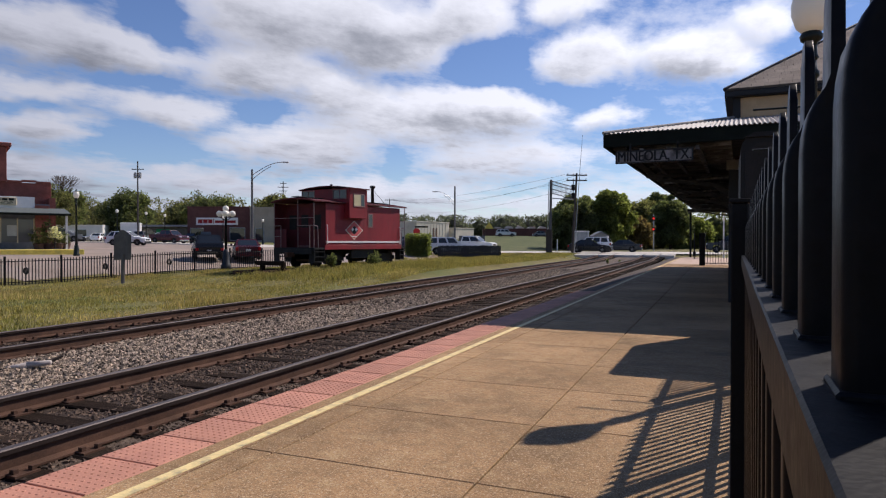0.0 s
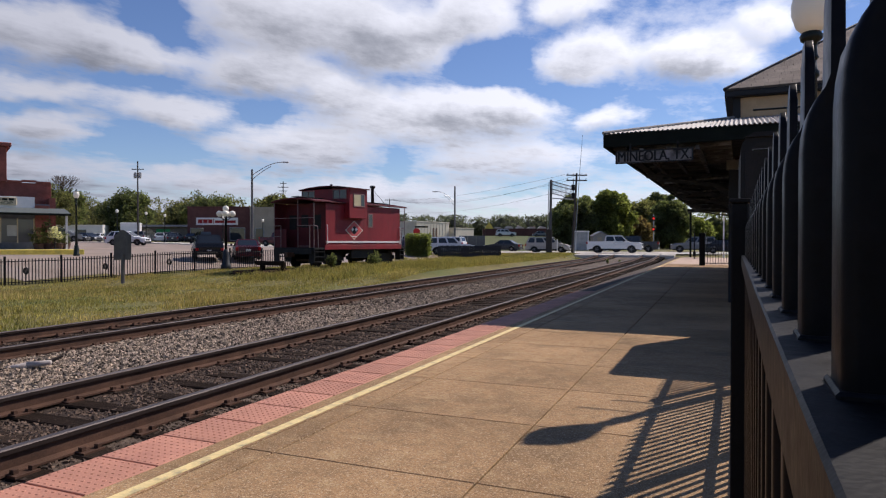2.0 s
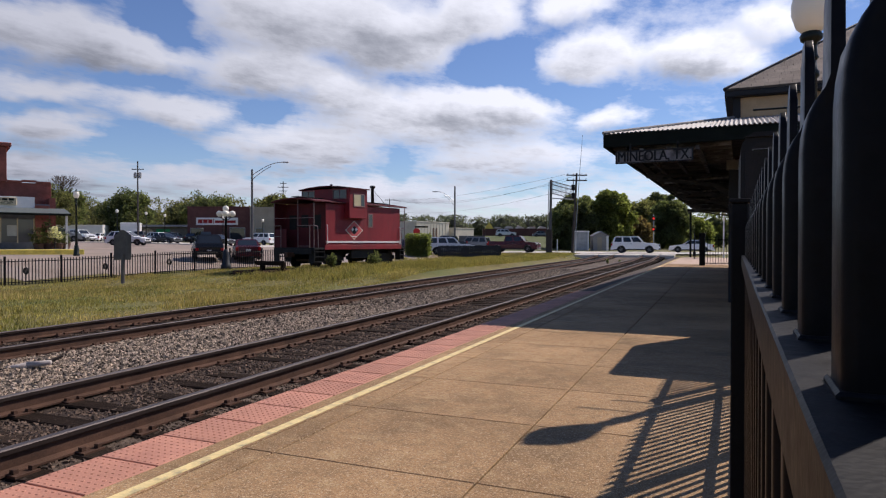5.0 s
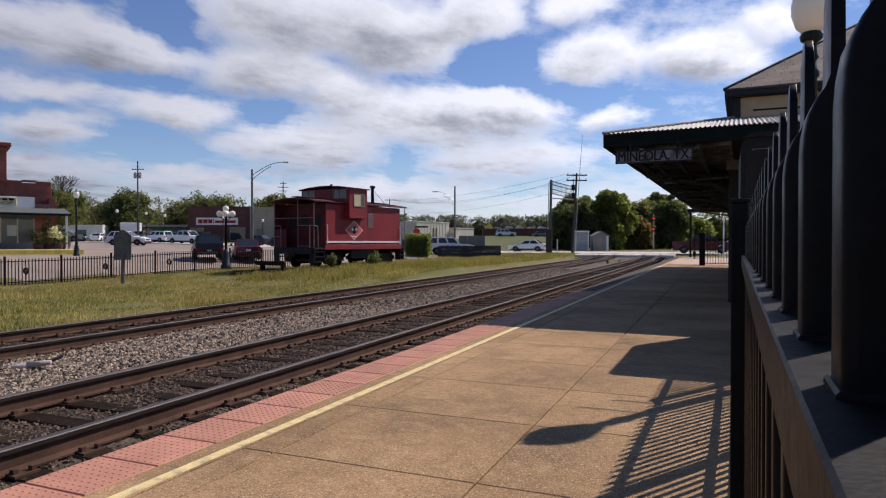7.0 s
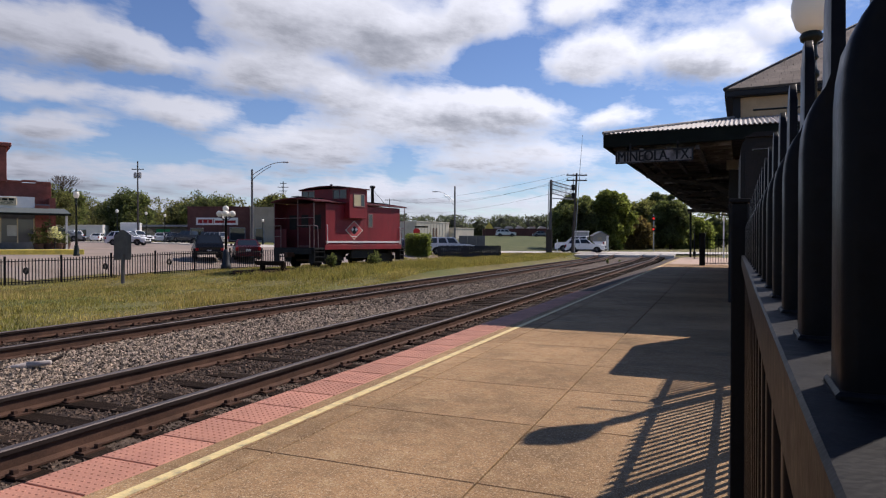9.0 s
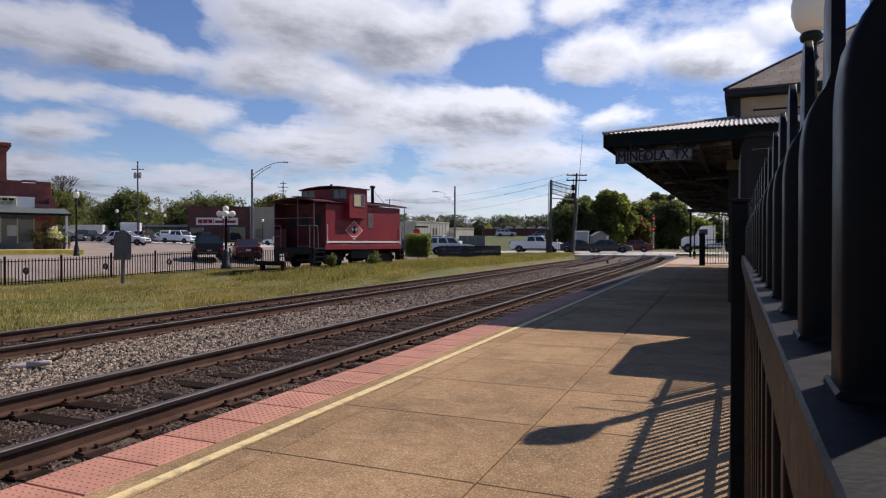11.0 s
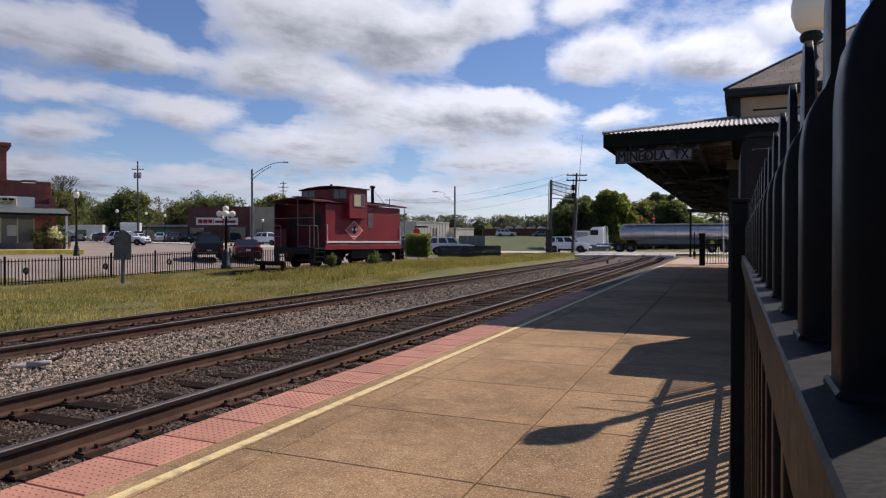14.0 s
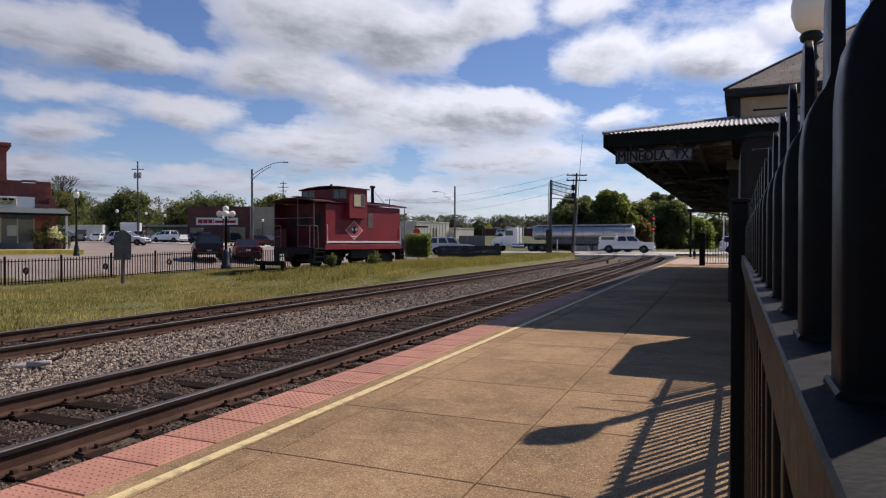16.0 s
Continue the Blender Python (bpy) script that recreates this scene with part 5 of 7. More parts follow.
bm = bmesh.new()
rb = random.Random(8)
def twig(a, d, length, r, depth):
    b = a + d * length
    add_tube(bm, a, b, r, r * 0.6, 5, False)
    if depth:
        for _ in range(3):
            n = (d + Vector((rb.uniform(-0.7, 0.7), rb.uniform(-0.7, 0.7), rb.uniform(-0.1, 0.5)))).normalized()
            twig(b, n, length * 0.72, r * 0.6, depth - 1)
twig(Vector((0, 0, 0)), Vector((0, 0, 1)), 4.6, 0.28, 5)
part("limb", bm, BARK, bare)


def woods(name, points, height, depth, count, size, seed, material, label):
    """A far band of woodland: leaves massed under an uneven skyline."""
    rng = np.random.default_rng(seed)
    blobs = []
    for (x0, y0), (x1, y1) in zip(points, points[1:]):
        n = max(2, int(math.hypot(x1 - x0, y1 - y0) / (height * 0.8)))
        for k in range(n):
            for row in range(2):
                t = (k + rng.uniform(0, 1)) / n
                h = height * rng.uniform(0.82, 1.05)
                x, y = x0 + (x1 - x0) * t + rng.uniform(-1, 1) * depth, y0 + (y1 - y0) * t + row * depth
                blobs.append(((x, y, land(x, y) + h * 0.45), (height * 0.62, height * 0.5, h * 0.55)))
    ob = leaves(name, rng, blobs, count, size, material, core=0.86, inner=0.8, outer=1.0)
    return tagged(ob, label, "woodland", kind="stuff")


woods("far_woods", ((-330, 90), (-260, 170), (-170, 258)), 16.5, 20, 110000, 0.42, 51, LEAF_OLIVE, "olive autumn woodland behind the town")
# distance haze is put into this greyed leaf colour
woods("far_woods", ((-200, 330), (-100, 400), (0, 420), (120, 420)), 14.6, 26, 90000, 0.6, 52, leafy("haze_tinted_leaf", (0.105, 0.112, 0.105)), "dull green wooded rise on the horizon")
woods("far_woods", ((-17.6, 160.2), (-3.5, 166.0)), 8.5, 6, 16000, 0.25, 53, LEAF_DARK, "dark thicket along the tracks")
woods("far_woods", ((-21.9, 122.8), (-10.4, 131.8), (-1.4, 139.8)), 4.6, 3, 14000, 0.22, 54, LEAF_DARK, "undergrowth below the trees by the crossing")

LAWN = two_tone("mown_lawn", (0.085, 0.10, 0.035), (0.125, 0.13, 0.05), 0.5, bump=0.3, fine=12, third=(0.07, 0.09, 0.03), third_scale=0.08)
sheet("lawn", [-60 + 1.0 * k for k in range(40)], [83.0 + 3.0 * k for k in range(28)], lambda x, y: land(x, y) + 0.06, LAWN, "mown green lawn beyond the street", "lawn")

# ---- buildings across the street ----
def block(name, m, size, wall, label, windows=(), trim=None, roof=None, base=-1.5, sign=None):
    """A plain commercial block; windows: (x, z, w, h) on the front, which faces local -y."""
    w, d, h = size
    ob = thing(name, m, label, "building")
    part("wall", box((0, 0, base), (w, d, h), 0.02), wall, ob)
    part("parapet_cap", box((-0.08, -0.08, h), (w + 0.08, d + 0.08, h + 0.18), 0.02), trim or wall, ob)
    for x, z, ww, hh in windows:
        wd = new("window")
        wd.parent = ob
        part("pane", box((x, -0.02, z), (x + ww, -0.003, z + hh)), GLASS, wd)
        for a, b, c, e in ((x - 0.07, x, z - 0.07, z + hh + 0.07), (x + ww, x + ww + 0.07, z - 0.07, z + hh + 0.07), (x, x + ww, z + hh, z + hh + 0.07), (x, x + ww, z - 0.07, z)):
            part("window_frame", box((a, -0.05, c), (b, -0.001, e)), trim or GREY, wd)
    return ob


TAN = surface("tan_wall", (0.33, 0.29, 0.23), 0.85, var=0.12, scale=0.6, fine=10)
PALE = surface("pale_wall", (0.64, 0.585, 0.48), 0.85, var=0.12, scale=0.4, fine=8, stain=(0.36, 0.31, 0.25))
MAROON = surface("maroon_brick", (0.115, 0.05, 0.045), 0.85, var=0.2, scale=1.0, fine=10)
FARBRICK = surface("far_brick", (0.10, 0.045, 0.04), 0.85, var=0.2, scale=0.5, fine=6)
drug = block("drugstore", pose(-85.5, 89.6, 1.55, 0, 0, 22), (11.2, 14, 6.1), MAROON, "maroon brick drugstore with a white sign board", ((0.6, 0.4, 2.2, 2.0), (7.6, 0.3, 2.6, 2.2)))
SIGNRED = surface("sign_red", (0.30, 0.012, 0.015), 0.5, var=0.05)
sg = part("sign_board", box((1.6, -0.12, 3.0), (9.0, -0.02, 4.3), 0.02), WHITE, drug, "white sign board with red bars")
for a, b, z0, z1 in ((1.95, 2.75, 3.3, 4.0), (2.85, 3.65, 3.3, 4.0), (3.75, 4.5, 3.3, 4.0), (4.65, 4.8, 3.25, 4.05), (4.95, 6.6, 3.35, 3.8), (6.7, 8.6, 3.35, 3.8)):
    part("sign_bar", box((a, -0.14, z0), (b, -0.121, z1)), SIGNRED, sg)
block("annex", pose(-74.6, 93.0, 1.5, 0, 0, 20), (8.5, 12, 6.0), TAN, "plain tan rendered commercial building", ((1.0, 0.3, 1.4, 2.1),))
block("low_store", pose(-120.0, 84.0, 1.9, 0, 0, 38), (13.5, 8, 2.8), WHITE, "long low white store building", ((1, 0.8, 1.6, 1.2), (5, 0.8, 1.6, 1.2), (9, 0.8, 1.6, 1.2)))
block("low_store", pose(-103.5, 96.5, 1.8, 0, 0, 30), (16, 8, 3.0), surface("dark_roofed_store", (0.19, 0.185, 0.18), 0.8, var=0.15), "low dark-fronted store with an awning", ((1, 0.3, 2.2, 1.7), (12, 0.3, 2.2, 1.7)))
awn = bpy.data.objects["low_store.001"]
part("green_panel", box((2.6, -0.1, 1.0), (5.2, -0.004, 2.3), 0.02), surface("green_awning", (0.04, 0.38, 0.17), 0.6), awn, "bright green window awning")
part("pale_arch", prism([(-0.2, 0.2), (2.3, 0.2), (2.3, 1.6), (1.7, 2.2), (1.05, 2.5), (0.4, 2.2), (-0.2, 1.6)], -0.06, -0.004), surface("mural", (0.55, 0.50, 0.42), 0.8, var=0.3, scale=1.5, stain=(0.25, 0.2, 0.12), stain_amt=0.9, stain_scale=2), awn, "pale painted arch")
part("eave_canopy", box((-0.5, -2.0, 2.75), (16.5, -0.004, 2.98)), GREY, awn, "flat grey canopy")
truck_box = thing("box_trailer", pose(-96.3, 84.92, 1.9, 0, 0, 40), "white box trailer parked in the car park", "trailer")
part("box", box((0, 0, 0.6), (3.2, 2.2, 3.1), 0.05), WHITE, truck_box)
for x in (0.6, 2.5):
    part("wheel", tube((x, -0.02, 0.4), (x, 2.2, 0.4), 0.4, sides=14), BLACK, truck_box)
wh = block("warehouse", pose(-53.2, 116.6, 0.9, 0, 0, 76), (11.0, 9, 4.6), PALE, "long pale sheet-metal warehouse", ())
for k in range(10):
    part("rib", box((0.5 + 1.02 * k, -0.05, -0.5), (0.6 + 1.02 * k, -0.003, 4.6)), PALE, wh)
for x in (5.4, 6.4):
    part("pipe", box((x, -0.12, -0.5), (x + 0.3, -0.004, 3.5)), surface("brown_pipe", (0.2, 0.12, 0.08), 0.8), wh)
block("warehouse", pose(-49.2, 127.5, 0.8, 0, 0, 76), (7.0, 6, 3.6), PALE, "low pale warehouse wing", ((1, 0.5, 1.8, 1.0),))
block("shed", pose(-58.5, 105.0, 0.9, 0, 0, 20), (5.5, 6, 3.6), PALE, "small cream rendered shed", ())
block("far_store", pose(-56.7, 168.0, 2.1, 0, 0, 20), (21, 12, 3.0), FARBRICK, "long red brick building far across the lawn", ())
house = thing("far_house", pose(-52.7, 157.8, 1.5, 0, 0, 20), "small house with a yellow gable", "house")
part("wall", box((0, 0, -0.5), (2.0, 4, 3.6)), FARBRICK, house)
part("roof", prism([(-0.1, 3.5), (2.1, 3.5), (1.6, 4.4), (1.0, 5.0), (0.4, 4.4)], -0.1, 4.2), surface("yellow_gable", (0.75, 0.55, 0.12), 0.7), house)
for k in range(6):
    tent = thing("market_tent", pose(-55.2 + 2.9 * k, 172.0 + 1.05 * k, 5.28, 0, 0, 20), "white peaked roof vent on the far building", "roof vent", "white roof vents")
    part("roof", prism([(0, 0), (2.6, 0), (2.2, 0.35 + 0.3 * (k % 2)), (0.8, 0.55 + 0.2 * (k % 3))], 0, 3), PALE, tent)

# ---- yard beside the caboose ----
BOARD = surface("dark_stained_boards", (0.03, 0.032, 0.038), 0.8, var=0.25, stretch=(3, 3, 0.6))
SLATE = surface("slate_grey_panel", (0.10, 0.105, 0.11), 0.7, var=0.15)
HEDGE = pose(-26.85, 56.1, 0.1, 0, 0, 22)
hedge = thing("hedge", HEDGE, "clipped green hedge beside the caboose yard", "hedge")
rngh = np.random.default_rng(77)
leaves("foliage", rngh, [((0.35 + 0.38 * i, 0.5 * j, 0.35 + 0.5 * q), (0.33, 0.33, 0.33)) for i in range(6) for j in range(2) for q in range(4)], 8000, 0.075, LEAF, hedge)
part("core", box((0.2, 0.0, -0.3), (2.2, 0.5, 1.6)), LEAF_DARK, hedge)
yard = thing("board_fence", pose(-24.3, 58.3, 0.1, 0, 0, 22), "low dark board fence in front of a parked car", "fence")
bd = mesh_of("board", box((0, 0, -0.3), (0.17, 0.03, 1.0), 0.004), BOARD)
for k in range(34):
    piece("board", bd, yard, pose(0.18 * k, 0, 0.02 * (k % 3)))
for z in (0.15, 0.75):
    part("fence_rail", box((0, 0.031, z), (6.1, 0.08, z + 0.09)), BOARD, yard)
screen = thing("panel_screen", pose(-32.3, 85.1, 0.3, 0, 0, 22), "slate grey panel screen across the street", "fence")
for k in range(3):
    part("panel", box((1.22 * k, 0, -0.3), (1.22 * k + 1.20, 0.06, 2.08), 0.01), SLATE, screen)
stop = thing("stop_sign", pose(-31.0, 68.0, 0.42, 0, 0, 22), "red octagonal stop sign on a thin post", "road sign")
part("post", tube((0, 0, -0.3), (0, 0, 2.6), 0.035, sides=8), GALV, stop)
part("plate", prism([(0.42 * math.cos((k + 0.5) * math.tau / 8), 2.25 + 0.42 * math.sin((k + 0.5) * math.tau / 8)) for k in range(8)], -0.06, -0.04), surface("sign_face_red", (0.5, 0.03, 0.03), 0.5), stop)
part("street_plate", box((-0.2, -0.02, 2.72), (1.3, 0.0, 2.90)), GREEN_DARK, stop)

# ---- poles and wires ----
def utility_pole(m, h, label, arms=((0.3, 2.2),), extra=False, lean=0.0):
    ob = thing("utility_pole", m, label, "utility pole", "utility poles")
    part("pole", tube((0, 0, -0.5), (lean, 0, h), 0.15, 0.10, 10), WOODPOLE, ob)
    for dz, w in arms:
        a = part("crossarm", box((lean - w / 2, -0.06, h - dz - 0.06), (lean + w / 2, 0.06, h - dz + 0.06), 0.01), WOODPOLE, ob)
        for k in range(4):
            x = lean - w / 2 + 0.12 + (w - 0.24) * k / 3
            part("insulator", turned([(0.03, h - dz + 0.06), (0.05, h - dz + 0.10), (0.05, h - dz + 0.16), (0.02, h - dz + 0.20)], centre=(x, 0), sides=8), GREY, a)
    if extra:
        for x in (-0.38, 0.42):
            part("transformer", turned([(0.2, h - 2.9), (0.24, h - 2.8), (0.24, h - 2.0), (0.12, h - 1.9)], centre=(x, -0.1), sides=12), GREY, ob)
    return ob


utility_pole(pose(-89.4, 82.4, 1.8, 0, 0, 25), 13.4, "tall wooden utility pole with two transformers", ((1.4, 2.0),), True)
utility_pole(pose(-93.0, 128.0, 2.0, 0, 0, 25), 14.0, "distant wooden pole with three crossarms", ((0.6, 1.6), (1.5, 2.4), (2.4, 1.8)))
utility_pole(pose(-13.35, 68.9, 0.2, 0, 0, 24), 8.55, "leaning wooden pole with two crossarms", ((0.2, 2.2), (0.75, 2.2)), lean=0.5)
utility_pole(pose(-50.0, 190.0, 1.0, 0, 0, 20), 8.5, "distant grey wooden utility pole", ((0.5, 2.0),))
utility_pole(pose(-70.0, 190.0, 1.0, 0, 0, 20), 9.0, "distant grey wooden utility pole", ((0.5, 2.0),))
mast = thing("antenna", pose(-13.2, 69.4, 0.2), "thin tilted whip antenna above the pole", "antenna")
part("whip", tube((0.55, 0, 8.5), (0.85, 0, 12.6), 0.03, 0.015, 6), GALV, mast)
part("stand", tube((0, 0, 0), (0.55, 0, 8.5), 0.05, 0.03, 6), GALV, mast)


DARKPOLE = surface("dark_weathered_pole", (0.11, 0.108, 0.11), 0.7, var=0.2)


def street_light(m, h, reach, label, lift=0.82):
    ob = thing("street_light", m, label, "street light", "tall street lights")
    part("pole", tube((0, 0, -0.5), (0, 0, h), 0.15, 0.11, 10), DARKPOLE, ob)
    bm = bmesh.new()
    for z0, z1 in ((h + lift - 1.5, h + lift), (h + lift - 2.0, h + lift - 0.2)):
        prev = Vector((0, 0, z0))
        for k in range(1, 9):
            t = k / 8
            cur = Vector((reach * t, 0, z0 + (z1 - z0) * math.sin(t * math.pi / 2)))
            if z1 == h + lift or t < 0.7:
                add_tube(bm, prev, cur, 0.04, sides=6)
                prev = cur
        tip = prev if z1 == h + lift else tip
    prev = tip
    part("arm", bm, GALV, ob)
    s = 1 if reach > 0 else -1
    part("lamp_head", box((min(prev.x, prev.x + 0.75 * s), -0.12, prev.z - 0.08), (max(prev.x, prev.x + 0.75 * s), 0.12, prev.z + 0.05), 0.04), GREY, ob)


street_light(pose(-48.61, 61.0, 0.75, 0, 0, 22), 9.1, 3.5, "grey street light with a curved arm")
street_light(pose(-32.8, 84.8, 0.4, 0, 0, 22), 8.9, -2.4, "dark pole street light with a short arm", -0.75)

# ---- railway signal gantry, cabinets ----
gantry = thing("signal_cantilever", pose(-15.6, 68.4, 0.1, 0, 0, 0), "galvanised railway signal cantilever over the crossing", "railway signal")
part("mast", tube((0, 0, -0.3), (0.12, 0, 8.0), 0.16, 0.13, 10), DARKPOLE, gantry, "thick weathered mast")
part("mast_pipe", tube((-0.3, 0, -0.2), (-0.1, 0, 7.8), 0.04, sides=6), GALV, gantry)
part("footing", box((-0.7, -0.5, -0.4), (0.7, 0.5, 0.25), 0.03), CONCRETE_EDGE, gantry)
part("lower_box", box((-0.35, -0.4, 0.25), (0.3, -0.22, 2.7), 0.03), WOODPOLE, gantry)
for y0 in (-0.35, 0.35):
    bm = bmesh.new()
    for z in (6.55, 7.0, 7.5, 7.85):
        add_tube(bm, (0.2, y0, z + 0.0), (1.9, y0 + 2.4, z - 0.45), 0.035, sides=6)
    for k in range(9):
        t = k / 8
        add_tube(bm, (0.2 + 1.7 * t, y0 + 2.4 * t, 6.55 - 0.45 * t), (0.2 + 1.7 * t, y0 + 2.4 * t, 7.85 - 0.45 * t), 0.02, sides=5)
    part("arm_truss", bm, DARKPOLE, gantry, "railed walkway arm")
part("walkway", prism([(0.2, -0.35), (1.9, 2.05), (1.9, 2.75), (0.2, 0.35)], 6.0, 6.07, "z"), GALV, gantry)
part("signal_mast", tube((2.0, 2.5, 5.9), (2.0, 2.5, 8.2), 0.05, sides=8), DARKPOLE, gantry)
for z in (6.1, 7.0):
    part("signal_head", box((1.82, 2.25, z), (2.18, 2.5, z + 0.62), 0.05), BLACK, gantry, "black signal head")
part("white_post", tube((0.9, -0.5, -0.3), (0.9, -0.5, 1.7), 0.05, sides=8), WHITE, gantry)
cabi = thing("signal_cabinet", pose(-16.6, 88.0, 0.35, 0, 0, 22), "silver steel signal cabinet beside the street", "cabinet")
part("body", box((0, 0, 0), (1.8, 1.2, 2.5), 0.03), surface("aluminium_sheet", (0.33, 0.34, 0.36), 0.5, metal=0.3), cabi)
part("roof", box((-0.1, -0.1, 2.5), (1.9, 1.3, 2.66), 0.03), WHITE, cabi)
for x in (-0.02, 1.66):
    part("corner_post", box((x, -0.04, 0), (x + 0.16, -0.002, 2.5)), WHITE, cabi)
hut = thing("relay_hut", pose(-14.3, 88.6, 0.35, 0, 0, 22), "small grey relay hut with a gabled roof", "hut")
part("wall", prism([(0, 0), (2.0, 0), (2.0, 1.95), (1.0, 2.45), (0, 1.95)], 0, 1.8), surface("hut_panel", (0.26, 0.25, 0.25), 0.7, var=0.1), hut)
part("roof", prism([(-0.15, 1.93), (1.0, 2.52), (2.15, 1.93), (2.15, 1.99), (1.0, 2.6), (-0.15, 1.99)], -0.15, 1.95), GREY, hut)
part("door", box((0.55, -0.03, 0.05), (1.15, -0.002, 1.8)), TAN, hut)
part("corner_post", box((1.75, -0.05, 0), (2.05, -0.002, 1.95)), WHITE, hut)
RED_LIGHT = glow("red_signal_lens", (1.0, 0.04, 0.03), 0.6)
sig = thing("block_signal", pose(-7.1, 96.0, 0.2), "railway block signal showing red lights", "railway signal")
part("mast", tube((0, 0, -0.5), (0, 0, 5.2), 0.08, sides=8), GALV, sig)
for z in (3.1, 4.62):
    part("head", box((-0.2, -0.15, z - 0.3), (0.2, 0.1, z + 0.3), 0.03), BLACK, sig)
    lens = part("lens", turned([(0.0, -0.24), (0.14, -0.24), (0.14, -0.155), (0.0, -0.155)], sides=12), RED_LIGHT, sig, "lit red lens")
    lens.matrix_basis = Matrix.Translation((0, 0.0, z)) @ Matrix.Rotation(radians(-90), 4, "X")


def wire(a, b, sag, label="thin overhead wire between poles"):
    bm = bmesh.new()
    prev = None
    for k in range(17):
        t = k / 16
        c = Vector(a).lerp(Vector(b), t) - Vector((0, 0, sag * 4 * t * (1 - t)))
        ring = [bm.verts.new(c + Vector(o)) for o in ((0.009, -0.009, 0.011), (0.009, -0.009, -0.011), (-0.009, 0.009, -0.011), (-0.009, 0.009, 0.011))]
        if prev:
            for i in range(4):
                bm.faces.new((prev[i], prev[(i + 1) % 4], ring[(i + 1) % 4], ring[i]))
        prev = ring
    solid("overhead_wire", bm, BLACK, label, "wire", group="overhead wires")


utility_pole(pose(-72.5, 143.0, 1.2, 0, 0, 10), 11.0, "distant wooden pole carrying the wires", ((0.3, 2.4),))
for k, dx in enumerate((-0.9, 0.0, 0.9)):
    wire((-13.2 + dx, 68.9, 8.65 - 0.55 * (k % 2)), (-72.5 + dx, 143.0, 12.0), 1.0 + 0.5 * k)
wire((-13.2, 68.9, 7.2), (-72.5, 143.0, 9.5), 1.6)
wire((-89.4, 82.4, 10.2), (-118.0, 74.0, 8.5), 0.8)

# ---- open frame at the platform's end ----
portal = thing("entrance_frame", pose(-1.55, 66.24, 0), "slender dark frame with a flat top by the platform's end", "frame")
part("post", box((-0.09, -0.09, -0.02), (0.09, 0.09, 4.3), 0.01), GREEN_DARK, portal)
part("post", box((2.85, -0.09, -0.02), (2.97, 0.09, 4.3), 0.01), WHITE, portal, "white post")
part("flat_top", box((-0.25, -0.9, 4.3), (3.2, 0.9, 4.58), 0.02), GREEN_DARK, portal)

# ---- rough grass along the fence and between the tracks ----
STRAW = leafy("straw_blades", (0.40, 0.30, 0.125), 0.3, 0.45)
GRASS = leafy("dry_grass_blades", (0.325, 0.265, 0.09), 0.3, 0.55, (0.15, 0.165, 0.05))


def grass(name, count, area, size, seed, label, keep, material=None):
    rng = np.random.default_rng(seed)
    v, f = [], []
    while len(f) < count:
        x, y = rng.uniform(area[0], area[1]), rng.uniform(area[2], area[3])
        if not keep(x, y):
            continue
        n = noise.noise((x * 0.5, y * 0.5, 3.0))
        h = size * (0.75 + 0.9 * max(-0.5, n)) * rng.uniform(0.5, 1.3)
        a = rng.uniform(0, math.tau)
        w = 0.010 + 0.011 * rng.uniform()
        z = land(x, y) - 0.02 if x < -12.5 else max(bed(x, y), land(x, y) - 0.02)
        dx, dy = rng.uniform(-0.5, 0.5, 2) * h
        b = len(v)
        v += [(x - w * math.cos(a), y - w * math.sin(a), z), (x + w * math.cos(a), y + w * math.sin(a), z), (x + dx, y + dy, z + h)]
        f.append((b, b + 1, b + 2))
    me = bpy.data.meshes.new(name)
    me.from_pydata(v, [], f)
    me.materials.append(material or GRASS)
    tagged(new(name, me), label, "grass", kind="stuff")


grass("grass", 110000, (-30, -11.6, 8, 42), 0.115, 61, "dry yellow-green uncut grass along the track", lambda x, y: behind_fence(x, y) < 0.6 and (x < -12.3 or (x * 7.3 + y * 3.1) % 1.0 < 0.6))
grass("grass", 20000, (-20.5, -13.0, 24, 46), 0.34, 63, "taller grass in front of the caboose", lambda x, y: behind_fence(x, y) < -1.0 and x < -15.0 + 0.16 * (y - 24))
grass("grass", 70000, (-26, -11.8, 40, 68), 0.20, 62, "dry yellow-green uncut grass near the crossing", lambda x, y: behind_fence(x, y) < 5)
grass("straw_tufts", 24000, (-30, -11.8, 8, 66), 0.22, 64, "straw-coloured tufts scattered through the grass", lambda x, y: behind_fence(x, y) < 0.8 and x < -12.3 and noise.noise((x * 0.35, y * 0.22, 9.0)) > 0.12, STRAW)
for x, y, r, h, sd in ((-18.95, 30.4, 0.28, 0.75, 81), (-17.9, 33.3, 0.40, 0.8, 82)):
    shrub(pose(x, y, land(x, y)), r, h, sd, LEAF_DARK, "leafy green weed growing beside the caboose", 620, 0.055)

# ---- bleached branch lying on the ballast ----
drift = thing("fallen_branch", pose(-7.9, 5.65, -0.2, 0, 0, 35), "short bleached grey branch lying on the ballast", "branch")
GREYWOOD = surface("bleached_wood", (0.42, 0.37, 0.34), 0.9, var=0.25, stretch=(1, 8, 8))
bm = bmesh.new()
add_tube(bm, (-0.32, 0, 0.01), (-0.08, 0.02, 0.05), 0.03, 0.042, 7)
add_tube(bm, (-0.08, 0.02, 0.05), (0.2, -0.01, 0.08), 0.042, 0.03, 7)
part("stick", bm, GREYWOOD, drift, "", True)
